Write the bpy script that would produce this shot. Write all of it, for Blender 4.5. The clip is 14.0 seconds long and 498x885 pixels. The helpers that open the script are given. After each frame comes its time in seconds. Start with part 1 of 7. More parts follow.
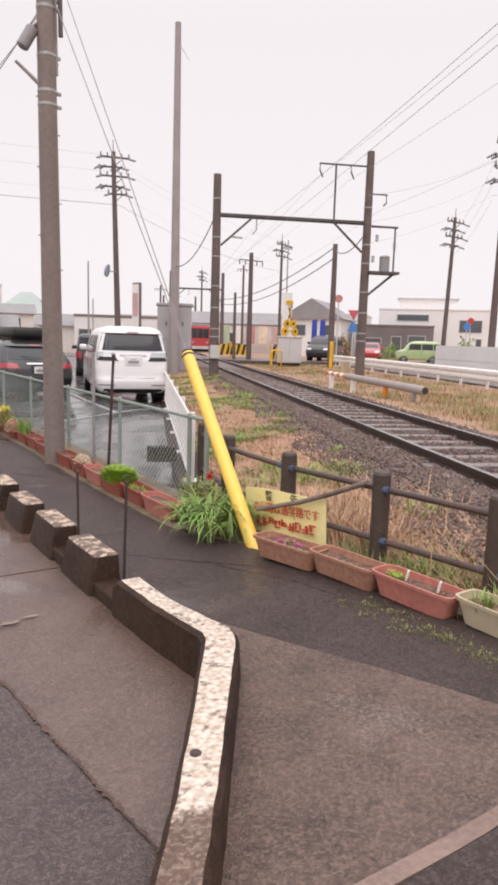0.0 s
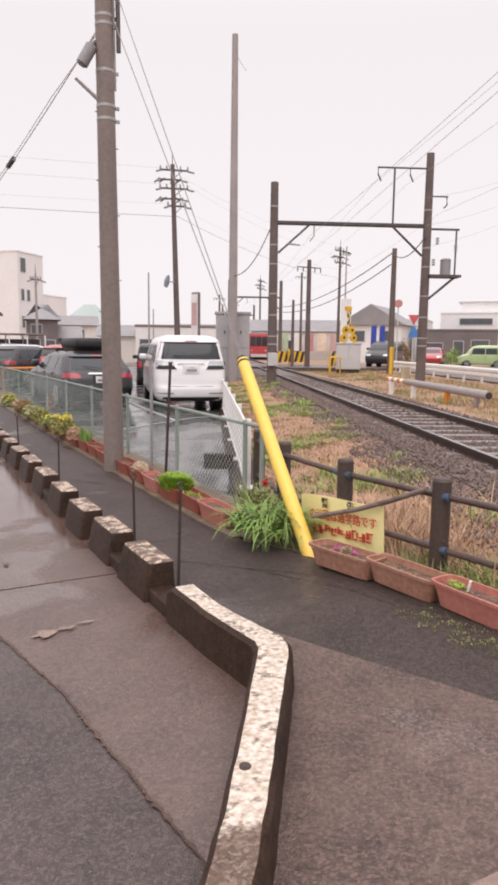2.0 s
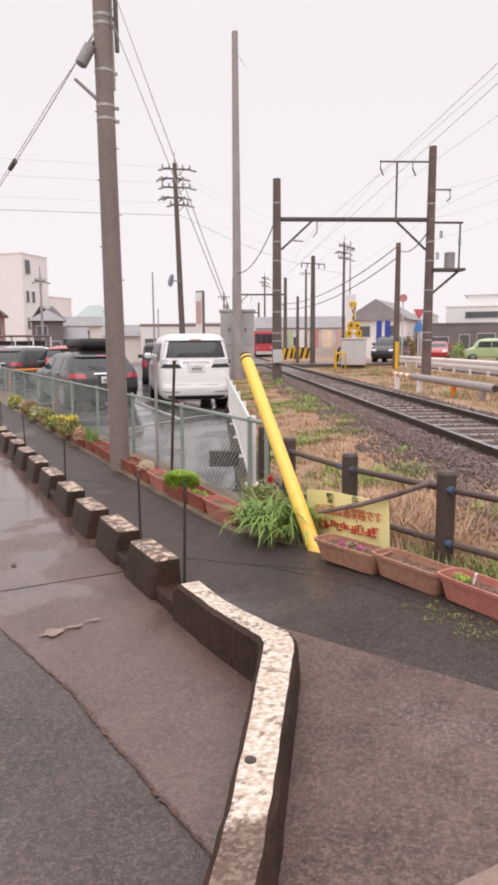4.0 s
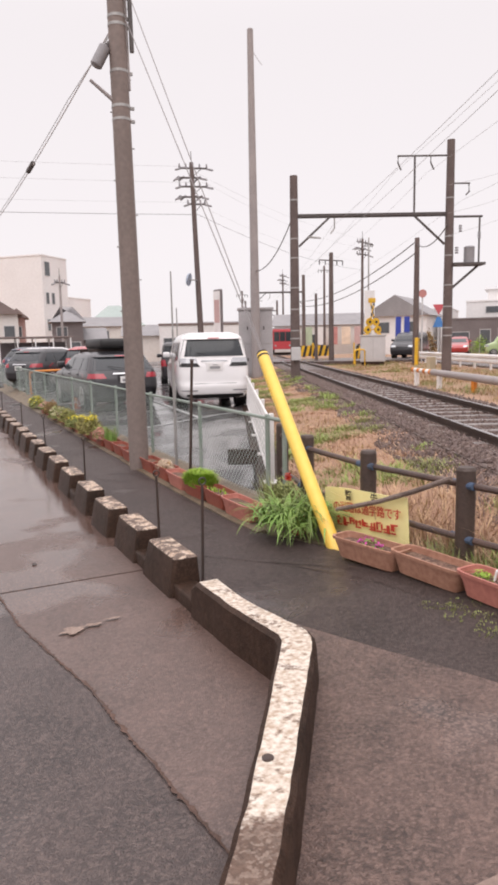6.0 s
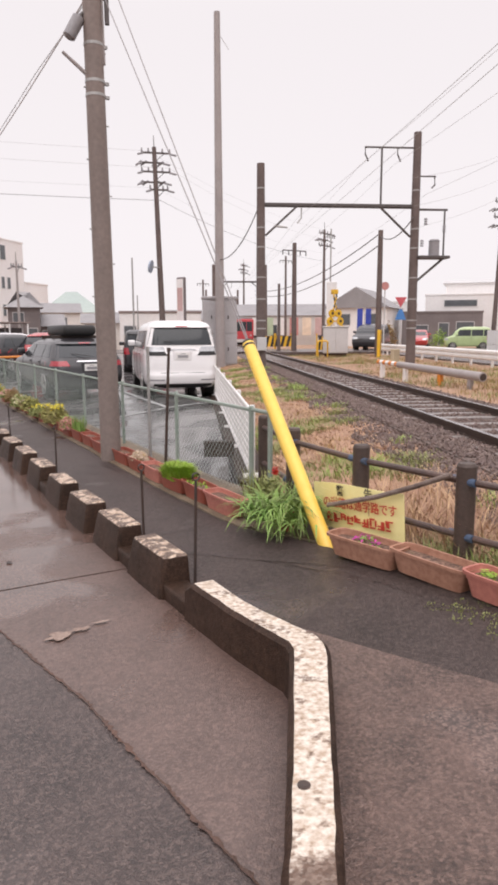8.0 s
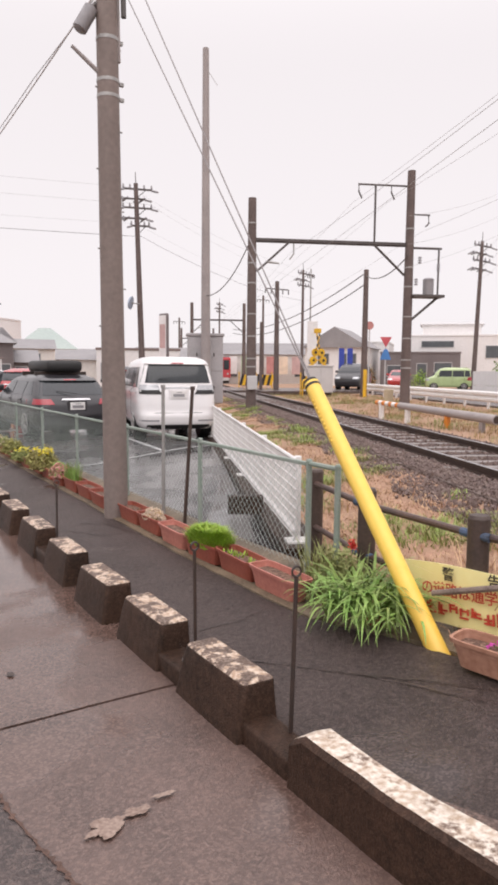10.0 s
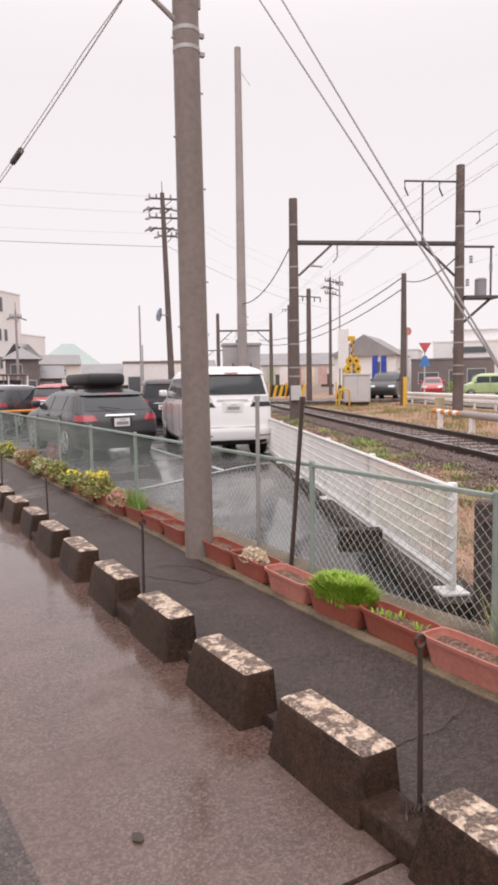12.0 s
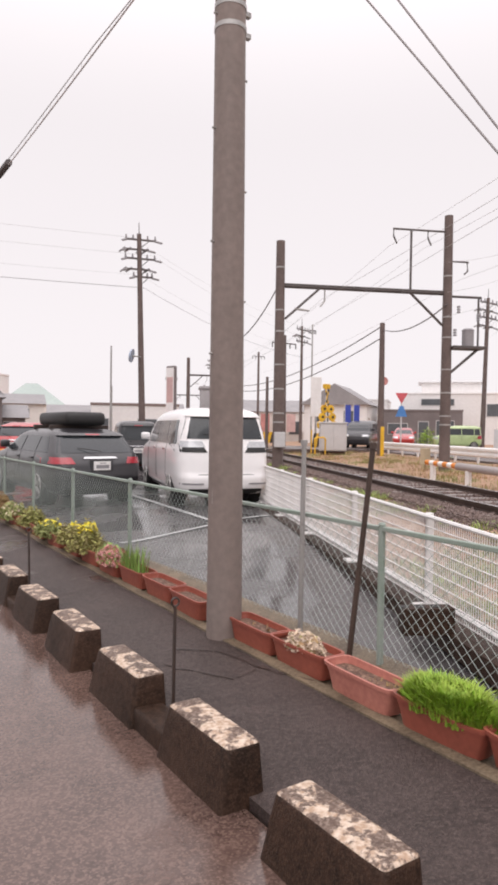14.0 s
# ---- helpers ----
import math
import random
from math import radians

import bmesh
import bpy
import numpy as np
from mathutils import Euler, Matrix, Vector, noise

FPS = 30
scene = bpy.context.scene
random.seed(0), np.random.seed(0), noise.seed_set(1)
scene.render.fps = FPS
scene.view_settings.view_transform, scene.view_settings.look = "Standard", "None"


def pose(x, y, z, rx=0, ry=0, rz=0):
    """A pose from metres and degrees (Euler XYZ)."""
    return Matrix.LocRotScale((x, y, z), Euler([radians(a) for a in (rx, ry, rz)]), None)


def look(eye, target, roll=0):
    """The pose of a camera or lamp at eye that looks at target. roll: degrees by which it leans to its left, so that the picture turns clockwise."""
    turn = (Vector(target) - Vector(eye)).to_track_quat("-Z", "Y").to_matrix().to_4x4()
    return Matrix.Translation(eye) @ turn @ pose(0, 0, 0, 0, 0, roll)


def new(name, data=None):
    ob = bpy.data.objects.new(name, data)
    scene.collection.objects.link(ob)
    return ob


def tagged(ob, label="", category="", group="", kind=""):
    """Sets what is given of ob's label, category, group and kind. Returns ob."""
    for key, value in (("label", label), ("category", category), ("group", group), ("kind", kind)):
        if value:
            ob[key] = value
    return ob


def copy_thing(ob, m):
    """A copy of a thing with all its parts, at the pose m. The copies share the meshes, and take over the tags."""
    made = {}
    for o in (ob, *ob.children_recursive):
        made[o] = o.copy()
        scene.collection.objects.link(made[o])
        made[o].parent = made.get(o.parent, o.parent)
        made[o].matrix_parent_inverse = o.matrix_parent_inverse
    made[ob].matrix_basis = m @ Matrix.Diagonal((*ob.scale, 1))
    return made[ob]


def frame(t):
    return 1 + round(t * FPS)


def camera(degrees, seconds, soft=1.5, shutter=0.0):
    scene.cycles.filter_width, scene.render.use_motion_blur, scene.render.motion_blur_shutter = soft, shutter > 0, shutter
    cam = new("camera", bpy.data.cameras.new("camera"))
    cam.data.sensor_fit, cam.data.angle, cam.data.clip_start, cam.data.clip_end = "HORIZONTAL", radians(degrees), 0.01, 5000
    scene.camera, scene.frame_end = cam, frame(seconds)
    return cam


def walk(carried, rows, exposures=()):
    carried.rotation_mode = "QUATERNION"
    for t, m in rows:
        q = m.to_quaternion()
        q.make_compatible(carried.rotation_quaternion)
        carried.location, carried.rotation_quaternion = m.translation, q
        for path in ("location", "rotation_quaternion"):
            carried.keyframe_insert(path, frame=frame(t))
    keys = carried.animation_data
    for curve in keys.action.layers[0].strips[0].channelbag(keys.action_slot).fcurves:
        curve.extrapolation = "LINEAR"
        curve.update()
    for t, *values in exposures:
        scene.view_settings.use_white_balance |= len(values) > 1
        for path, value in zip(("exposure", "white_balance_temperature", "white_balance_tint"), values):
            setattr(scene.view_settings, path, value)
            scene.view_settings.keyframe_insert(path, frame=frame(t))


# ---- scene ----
cam = camera(40.6, 14.0, soft=3.3)
PATH = [
    (0, (-1.713, -4.343, 1.825), (-0.65, -2.676, 1.525), 1.7),
    (0.5, (-1.724, -4.329, 1.825), (-0.752, -2.609, 1.513), 1.7),
    (1, (-1.668, -4.319, 1.801), (-0.761, -2.558, 1.524), 0.8),
    (1.5, (-1.647, -4.314, 1.803), (-0.713, -2.568, 1.519), 0.4),
    (2, (-1.654, -4.312, 1.806), (-0.742, -2.554, 1.525), 0.7),
    (2.5, (-1.643, -4.316, 1.802), (-0.744, -2.552, 1.519), -0.1),
    (5, (-1.627, -4.333, 1.797), (-0.743, -2.563, 1.503), -0.6),
    (5.5, (-1.617, -4.327, 1.795), (-0.767, -2.541, 1.499), -1.3),
    (6, (-1.614, -4.33, 1.792), (-0.775, -2.539, 1.5), -1.2),
    (6.5, (-1.626, -4.34, 1.793), (-0.784, -2.546, 1.519), -1.0),
    (7, (-1.64, -4.349, 1.795), (-0.81, -2.558, 1.474), -1.2),
    (7.5, (-1.639, -4.234, 1.775), (-0.879, -2.42, 1.411), -1.8),
    (8, (-1.739, -4.022, 1.787), (-0.791, -2.291, 1.464), -0.2),
    (8.5, (-1.725, -3.695, 1.757), (-0.813, -1.931, 1.517), 0.5),
    (8.7, (-1.706, -3.547, 1.766), (-0.788, -1.787, 1.519), -0.8),
    (10.8, (-1.778, -1.985, 1.768), (-0.701, -0.305, 1.635), 1.0),
    (11, (-1.818, -1.839, 1.763), (-0.801, -0.118, 1.696), 0.8),
    (11.5, (-1.76, -1.449, 1.733), (-0.718, 0.252, 1.594), -0.4),
    (12, (-1.763, -1.002, 1.73), (-0.782, 0.732, 1.553), -0.9),
    (12.5, (-1.725, -0.657, 1.717), (-0.884, 1.154, 1.612), -2.2),
    (12.8, (-1.755, -0.513, 1.768), (-0.771, 1.21, 1.517), -0.5),
    (13, (-1.777, -0.369, 1.78), (-0.757, 1.343, 1.614), -0.6),
    (13.5, (-1.725, 0.04, 1.712), (-0.859, 1.841, 1.615), -1.5),
    (13.9, (-1.672, 0.299, 1.692), (-0.636, 2.004, 1.553), -0.8),
    (14, (-1.726, 0.312, 1.686), (-0.644, 1.993, 1.646), 0.8),
]
walk(cam, [(t, look(eye, target, roll)) for t, eye, target, roll in PATH], [(0.0, 0.0, 6550, 12.5), (14.0, 0.0, 6550, 12.5)])

# ---- world and light: wet, overcast day ----
world = bpy.data.worlds.new("overcast_sky")
scene.world = world
world.use_nodes = True
wn, wl = world.node_tree.nodes, world.node_tree.links
wn.clear()
sky = wn.new("ShaderNodeTexSky")
sky.sky_type, sky.sun_disc = "NISHITA", False
sky.sun_elevation, sky.sun_rotation = radians(52), radians(211)
grey = wn.new("ShaderNodeHueSaturation")
grey.inputs["Saturation"].default_value = 0.12
grey.inputs["Value"].default_value = 0.09
cloud = wn.new("ShaderNodeMixRGB")
cloud.inputs["Fac"].default_value = 0.85
cloud.inputs["Color2"].default_value = (1.03, 0.985, 1.0, 1)
bg = wn.new("ShaderNodeBackground")
# an overcast dome is brightest overhead
dome = wn.new("ShaderNodeTexCoord")
height = wn.new("ShaderNodeSeparateXYZ")
lift = wn.new("ShaderNodeMapRange")
lift.interpolation_type = "SMOOTHSTEP"
lift.inputs["From Min"].default_value, lift.inputs["From Max"].default_value = 0.38, 1.0
lift.inputs["To Min"].default_value, lift.inputs["To Max"].default_value = 0.98, 2.3
wl.new(dome.outputs["Generated"], height.inputs["Vector"])
wl.new(height.outputs["Z"], lift.inputs["Value"])
wl.new(lift.outputs["Result"], bg.inputs["Strength"])
wout = wn.new("ShaderNodeOutputWorld")
wl.new(sky.outputs["Color"], grey.inputs["Color"])
wl.new(grey.outputs["Color"], cloud.inputs["Color1"])
wl.new(cloud.outputs["Color"], bg.inputs["Color"])
wl.new(bg.outputs["Background"], wout.inputs["Surface"])
sun = new("sun", bpy.data.lights.new("sun", "SUN"))
sun.data.energy, sun.data.angle, sun.data.color = 1.0, radians(60), (1.0, 0.96, 0.93)
sun.matrix_world = look((0, 0, 30), (12, 20, 0))

# ---- materials ----
def material(name, colour, rough=0.6, metal=0.0, second=None, scale=8.0, amount=0.5, bump=0.0, bump_scale=60.0,
             wet=0.0, island=0.0, spec=0.5, alpha=1.0, coat=0.0, speck=None, drain=None):
    """Principled surface with a large and a small noise in its colour, relief and, where wet, patchy gloss."""
    m = bpy.data.materials.new(name)
    m.use_nodes = True
    n, l = m.node_tree.nodes, m.node_tree.links
    b = n["Principled BSDF"]
    b.inputs["Metallic"].default_value = metal
    b.inputs["Specular IOR Level"].default_value = spec
    b.inputs["Alpha"].default_value = alpha
    b.inputs["Coat Weight"].default_value = coat
    b.inputs["Coat Roughness"].default_value = 0.08
    geo = n.new("ShaderNodeNewGeometry")
    big, small = n.new("ShaderNodeTexNoise"), n.new("ShaderNodeTexNoise")
    big.inputs["Scale"].default_value, big.inputs["Detail"].default_value = scale * 0.22, 5
    small.inputs["Scale"].default_value, small.inputs["Detail"].default_value = scale * 3.1, 6
    for t in (big, small):
        l.new(geo.outputs["Position"], t.inputs["Vector"])
    add = n.new("ShaderNodeMath")
    add.operation = "ADD"
    l.new(big.outputs["Fac"], add.inputs[0])
    l.new(small.outputs["Fac"], add.inputs[1])
    ramp = n.new("ShaderNodeMapRange")
    ramp.inputs["From Min"].default_value, ramp.inputs["From Max"].default_value = 0.72, 1.28
    ramp.inputs["To Max"].default_value = amount * 2 if second is None else 1.0
    l.new(add.outputs[0], ramp.inputs["Value"])
    mix = n.new("ShaderNodeMixRGB")
    second = second or tuple(c * 0.72 for c in colour)
    mix.inputs["Color1"].default_value, mix.inputs["Color2"].default_value = (*colour, 1), (*second, 1)
    l.new(ramp.outputs["Result"], mix.inputs["Fac"])
    last = mix.outputs["Color"]
    if island:
        hsv = n.new("ShaderNodeHueSaturation")
        vary = n.new("ShaderNodeMapRange")
        vary.inputs["To Min"].default_value, vary.inputs["To Max"].default_value = 1 - island, 1 + island
        l.new(geo.outputs["Random Per Island"], vary.inputs["Value"])
        l.new(vary.outputs["Result"], hsv.inputs["Value"])
        hue = n.new("ShaderNodeMapRange")
        hue.inputs["To Min"].default_value, hue.inputs["To Max"].default_value = 0.5 - island * 0.05, 0.5 + island * 0.05
        l.new(geo.outputs["Random Per Island"], hue.inputs["Value"])
        l.new(hue.outputs["Result"], hsv.inputs["Hue"])
        l.new(last, hsv.inputs["Color"])
        last = hsv.outputs["Color"]
    if speck:
        grit = n.new("ShaderNodeTexVoronoi")
        grit.inputs["Scale"].default_value = speck[1]
        l.new(geo.outputs["Position"], grit.inputs["Vector"])
        parts = n.new("ShaderNodeSeparateXYZ")
        l.new(grit.outputs["Color"], parts.inputs["Vector"])
        keep = n.new("ShaderNodeMapRange")
        keep.inputs["From Min"].default_value, keep.inputs["From Max"].default_value = 0.45, 1.0
        keep.inputs["To Max"].default_value = speck[2]
        l.new(parts.outputs["X"], keep.inputs["Value"])
        stone = n.new("ShaderNodeMixRGB")
        stone.inputs["Color2"].default_value = (*speck[0], 1)
        l.new(keep.outputs["Result"], stone.inputs["Fac"])
        l.new(last, stone.inputs["Color1"])
        last = stone.outputs["Color"]
    l.new(last, b.inputs["Base Color"])
    gloss = n.new("ShaderNodeMapRange")
    gloss.inputs["To Min"].default_value, gloss.inputs["To Max"].default_value = max(rough - 0.08, 0.02), min(rough + 0.1, 1)
    l.new(small.outputs["Fac"], gloss.inputs["Value"])
    rough_out = gloss.outputs["Result"]
    if wet:
        pool = n.new("ShaderNodeTexNoise")
        pool.inputs["Scale"].default_value, pool.inputs["Detail"].default_value = 0.8, 3
        l.new(geo.outputs["Position"], pool.inputs["Vector"])
        edge = n.new("ShaderNodeMapRange")
        edge.inputs["From Min"].default_value, edge.inputs["From Max"].default_value = 0.62 - wet * 0.2, 0.7 - wet * 0.2
        l.new(pool.outputs["Fac"], edge.inputs["Value"])
        if drain:
            place = n.new("ShaderNodeSeparateXYZ")
            l.new(geo.outputs["Position"], place.inputs["Vector"])
            low = n.new("ShaderNodeMapRange")
            low.inputs["From Min"].default_value, low.inputs["From Max"].default_value = drain[0], drain[1]
            low.inputs["To Max"].default_value = drain[2]
            l.new(place.outputs["Y"], low.inputs["Value"])
            more = n.new("ShaderNodeMath")
            more.operation = "ADD"
            l.new(pool.outputs["Fac"], more.inputs[0])
            l.new(low.outputs["Result"], more.inputs[1])
            l.new(more.outputs[0], edge.inputs["Value"])
        damp = n.new("ShaderNodeMix")
        damp.data_type = "FLOAT"
        l.new(edge.outputs["Result"], damp.inputs[0])
        l.new(rough_out, damp.inputs[2])
        damp.inputs[3].default_value = 0.07 if drain else 0.1
        rough_out = damp.outputs[0]
    l.new(rough_out, b.inputs["Roughness"])
    if bump:
        grain = n.new("ShaderNodeTexNoise")
        grain.inputs["Scale"].default_value, grain.inputs["Detail"].default_value = bump_scale, 4
        l.new(geo.outputs["Position"], grain.inputs["Vector"])
        bp = n.new("ShaderNodeBump")
        bp.inputs["Strength"].default_value, bp.inputs["Distance"].default_value = bump, 0.01
        l.new(grain.outputs["Fac"], bp.inputs["Height"])
        if wet:
            less = n.new("ShaderNodeMapRange")
            less.inputs["To Min"].default_value, less.inputs["To Max"].default_value = bump, bump * 0.15
            l.new(edge.outputs["Result"], less.inputs["Value"])
            l.new(less.outputs["Result"], bp.inputs["Strength"])
        l.new(bp.outputs["Normal"], b.inputs["Normal"])
    return m


def worn_paint(name, paint, under, low, high, start, fade=0.03, grain=10.0):
    """Paint flaking off concrete: bare where a noise falls under the threshold, and beyond y = start."""
    m = material(name, under, 0.55, second=tuple(c * 0.5 for c in under), scale=22, bump=0.8, bump_scale=60, speck=((0.42, 0.33, 0.27), 90, 0.4))
    n, l = m.node_tree.nodes, m.node_tree.links
    b = n["Principled BSDF"]
    old = b.inputs["Base Color"].links[0].from_socket
    geo = n.new("ShaderNodeNewGeometry")
    t = n.new("ShaderNodeTexNoise")
    t.inputs["Scale"].default_value, t.inputs["Detail"].default_value, t.inputs["Roughness"].default_value = grain, 9, 0.68
    l.new(geo.outputs["Position"], t.inputs["Vector"])
    flake = n.new("ShaderNodeMapRange")
    flake.inputs["From Min"].default_value, flake.inputs["From Max"].default_value = low, high
    l.new(t.outputs["Fac"], flake.inputs["Value"])
    sep = n.new("ShaderNodeSeparateXYZ")
    l.new(geo.outputs["Position"], sep.inputs["Vector"])
    gate = n.new("ShaderNodeMapRange")
    gate.inputs["From Min"].default_value, gate.inputs["From Max"].default_value = start, start + fade
    jag = n.new("ShaderNodeMath")
    jag.operation = "MULTIPLY_ADD"
    jag.inputs[1].default_value = 0.25
    l.new(t.outputs["Fac"], jag.inputs[0])
    l.new(sep.outputs["Y"], jag.inputs[2])
    l.new(jag.outputs[0], gate.inputs["Value"])
    times = n.new("ShaderNodeMath")
    times.operation = "MULTIPLY"
    l.new(flake.outputs["Result"], times.inputs[0])
    l.new(gate.outputs["Result"], times.inputs[1])
    grime = n.new("ShaderNodeTexNoise")
    grime.inputs["Scale"].default_value, grime.inputs["Detail"].default_value = 40, 5
    l.new(geo.outputs["Position"], grime.inputs["Vector"])
    tone = n.new("ShaderNodeMixRGB")
    tone.inputs["Color1"].default_value = (paint[0] * 0.6, paint[1] * 0.5, paint[2] * 0.42, 1)
    tone.inputs["Color2"].default_value = (*paint, 1)
    wide = n.new("ShaderNodeMapRange")
    wide.inputs["From Min"].default_value, wide.inputs["From Max"].default_value = 0.36, 0.64
    l.new(grime.outputs["Fac"], wide.inputs["Value"])
    l.new(wide.outputs["Result"], tone.inputs["Fac"])
    mix = n.new("ShaderNodeMixRGB")
    l.new(times.outputs[0], mix.inputs["Fac"])
    l.new(old, mix.inputs["Color1"])
    l.new(tone.outputs["Color"], mix.inputs["Color2"])
    l.new(mix.outputs["Color"], b.inputs["Base Color"])
    return m


ASPHALT = material("wet_road_asphalt", (0.075, 0.052, 0.047), 0.34, second=(0.034, 0.023, 0.021), scale=9, bump=0.9, bump_scale=130, wet=0.45, spec=0.7, speck=((0.22, 0.16, 0.14), 90, 0.45))
PATHTAR = material("wet_path_asphalt", (0.06, 0.042, 0.038), 0.5, second=(0.027, 0.0185, 0.0165), scale=9, bump=1.0, bump_scale=110, wet=0.16, spec=0.35, speck=((0.13, 0.095, 0.085), 100, 0.55))
LOTTAR = material("wet_lot_asphalt", (0.095, 0.086, 0.087), 0.28, second=(0.065, 0.059, 0.061), scale=3, bump=0.08, bump_scale=120, wet=0.8, spec=0.7)
GUTTER = material("damp_gutter_concrete", (0.118, 0.073, 0.06), 0.36, second=(0.062, 0.037, 0.03), scale=11, bump=0.4, bump_scale=120, wet=0.5, spec=0.8, speck=((0.3, 0.2, 0.165), 100, 0.35), drain=(0.3, 3.5, 0.2))
APRON = material("damp_apron_concrete", (0.15, 0.095, 0.078), 0.42, second=(0.048, 0.031, 0.026), scale=14, bump=0.9, bump_scale=120, wet=0.2, speck=((0.3, 0.2, 0.165), 90, 0.42))
LIPPALE = material("worn_pale_concrete", (0.27, 0.19, 0.155), 0.5, second=(0.17, 0.115, 0.095), scale=16, bump=0.5, bump_scale=90)
LIP = material("mossy_concrete_lip", (0.23, 0.175, 0.115), 0.6, second=(0.08, 0.06, 0.04), scale=18, bump=0.5)
# kerb and block sides: darker brown than the bare concrete of their tops
KERBSIDE = material("dark_brown_concrete", (0.052, 0.028, 0.019), 0.5, second=(0.018, 0.011, 0.008), scale=8, bump=0.5, bump_scale=110, spec=0.15, speck=((0.12, 0.072, 0.05), 110, 0.28))
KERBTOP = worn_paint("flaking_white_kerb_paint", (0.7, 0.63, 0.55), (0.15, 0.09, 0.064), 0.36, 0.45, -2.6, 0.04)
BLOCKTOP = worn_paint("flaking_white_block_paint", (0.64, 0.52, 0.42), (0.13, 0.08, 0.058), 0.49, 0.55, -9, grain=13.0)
SOIL = material("embankment_soil", (0.38, 0.215, 0.145), 0.9, second=(0.27, 0.175, 0.11), scale=5, bump=1.0, bump_scale=34, speck=((0.46, 0.33, 0.22), 40, 0.5))
BALLAST = material("brown_ballast", (0.19, 0.13, 0.112), 0.6, second=(0.11, 0.076, 0.066), scale=20, bump=0.6, island=0.25)
STEEL = material("rusty_rail_steel", (0.1, 0.065, 0.05), 0.45, metal=0.6, second=(0.06, 0.04, 0.034), scale=20)
SHINY = material("worn_rail_head", (0.45, 0.42, 0.42), 0.25, metal=1.0)
SLEEPER = material("wet_weathered_sleeper", (0.25, 0.215, 0.2), 0.3, second=(0.13, 0.105, 0.095), scale=20, bump=0.5)
CONCRETE = material("pole_concrete", (0.24, 0.19, 0.17), 0.6, second=(0.18, 0.142, 0.127), scale=6, bump=0.15)
PALEPOLE = material("pale_pole_concrete", (0.36, 0.32, 0.31), 0.6, second=(0.28, 0.25, 0.245), scale=6)
# old pole colour includes a lift that paints in haze
OLDPOLE = material("dark_old_pole", (0.15, 0.112, 0.102), 0.7, second=(0.095, 0.07, 0.064), scale=8, bump=0.3)
DARKMETAL = material("dark_painted_steel", (0.1, 0.085, 0.082), 0.5, second=(0.07, 0.06, 0.058), scale=12)
GALV = material("galvanised_steel", (0.42, 0.41, 0.4), 0.45, metal=0.5, second=(0.32, 0.31, 0.3), scale=12)
BLACKROD = material("black_iron_rod", (0.03, 0.024, 0.022), 0.45, second=(0.06, 0.035, 0.026), scale=40)
YELLOW = material("glossy_yellow_plastic", (0.88, 0.6, 0.11), 0.35, second=(0.84, 0.54, 0.09), scale=6, amount=0.3)
BLACK = material("black_rubber", (0.018, 0.017, 0.017), 0.55)
WOODPOST = material("dark_plastic_wood", (0.085, 0.055, 0.043), 0.55, second=(0.05, 0.033, 0.027), scale=14, bump=0.4, bump_scale=50)
BROWNPIPE = material("brown_coated_pipe", (0.115, 0.066, 0.052), 0.4, second=(0.05, 0.032, 0.028), scale=20)
OLDBAR = material("weathered_grey_wood", (0.26, 0.2, 0.17), 0.7, second=(0.09, 0.06, 0.05), scale=30, bump=0.6)
BLUETAPE = material("faded_blue_tape", (0.07, 0.12, 0.22), 0.6, second=(0.05, 0.06, 0.08), scale=30)
SIGNYEL = material("pale_yellow_board", (0.9, 0.82, 0.4), 0.45, second=(0.86, 0.76, 0.34), scale=6)
RED = material("sign_red", (0.62, 0.07, 0.04), 0.5)
INK = material("sign_black", (0.03, 0.025, 0.025), 0.5)
TERRA = material("terracotta_plastic", (0.34, 0.088, 0.058), 0.45, second=(0.25, 0.068, 0.046), scale=10)
TERRAPALE = material("faded_terracotta_plastic", (0.47, 0.255, 0.175), 0.55, second=(0.3, 0.14, 0.09), scale=9)
CREAM = material("cream_plastic", (0.5, 0.42, 0.28), 0.55, second=(0.45, 0.37, 0.26), scale=9)
PINKPOT = material("faded_pink_plastic", (0.54, 0.215, 0.165), 0.5, second=(0.4, 0.14, 0.11), scale=9)
EARTH = material("potting_soil", (0.15, 0.08, 0.055), 0.9, second=(0.06, 0.035, 0.026), scale=40, bump=1.0, bump_scale=70, speck=((0.4, 0.25, 0.18), 60, 0.6))
GREENPAINT = material("pale_green_fence_paint", (0.2, 0.265, 0.215), 0.5, second=(0.3, 0.33, 0.3), scale=20)
WIRE = material("pale_coated_wire", (0.4, 0.45, 0.42), 0.45, second=(0.33, 0.37, 0.35), scale=10)
WHITEPAINT = material("white_fence_paint", (0.82, 0.8, 0.79), 0.45, second=(0.7, 0.68, 0.66), scale=14)
GREY = material("grey_cabinet_paint", (0.3, 0.29, 0.3), 0.5, second=(0.24, 0.23, 0.24), scale=6)
CABINET = material("weathered_cabinet_paint", (0.44, 0.42, 0.43), 0.5, second=(0.36, 0.345, 0.35), scale=5)
PALEGREY = material("pale_grey_cabinet_paint", (0.56, 0.55, 0.55), 0.5, second=(0.48, 0.47, 0.47), scale=6)
# house walls and roofs: base colours lightened to paint in distance haze
WALLWHITE = material("white_render", (0.8, 0.78, 0.77), 0.8, second=(0.72, 0.7, 0.69), scale=1.5)
WALLCREAM = material("cream_render", (0.72, 0.69, 0.66), 0.8, second=(0.63, 0.6, 0.57), scale=1.5)
WALLDARK = material("dark_board_wall", (0.19, 0.165, 0.165), 0.7, second=(0.14, 0.12, 0.12), scale=3)
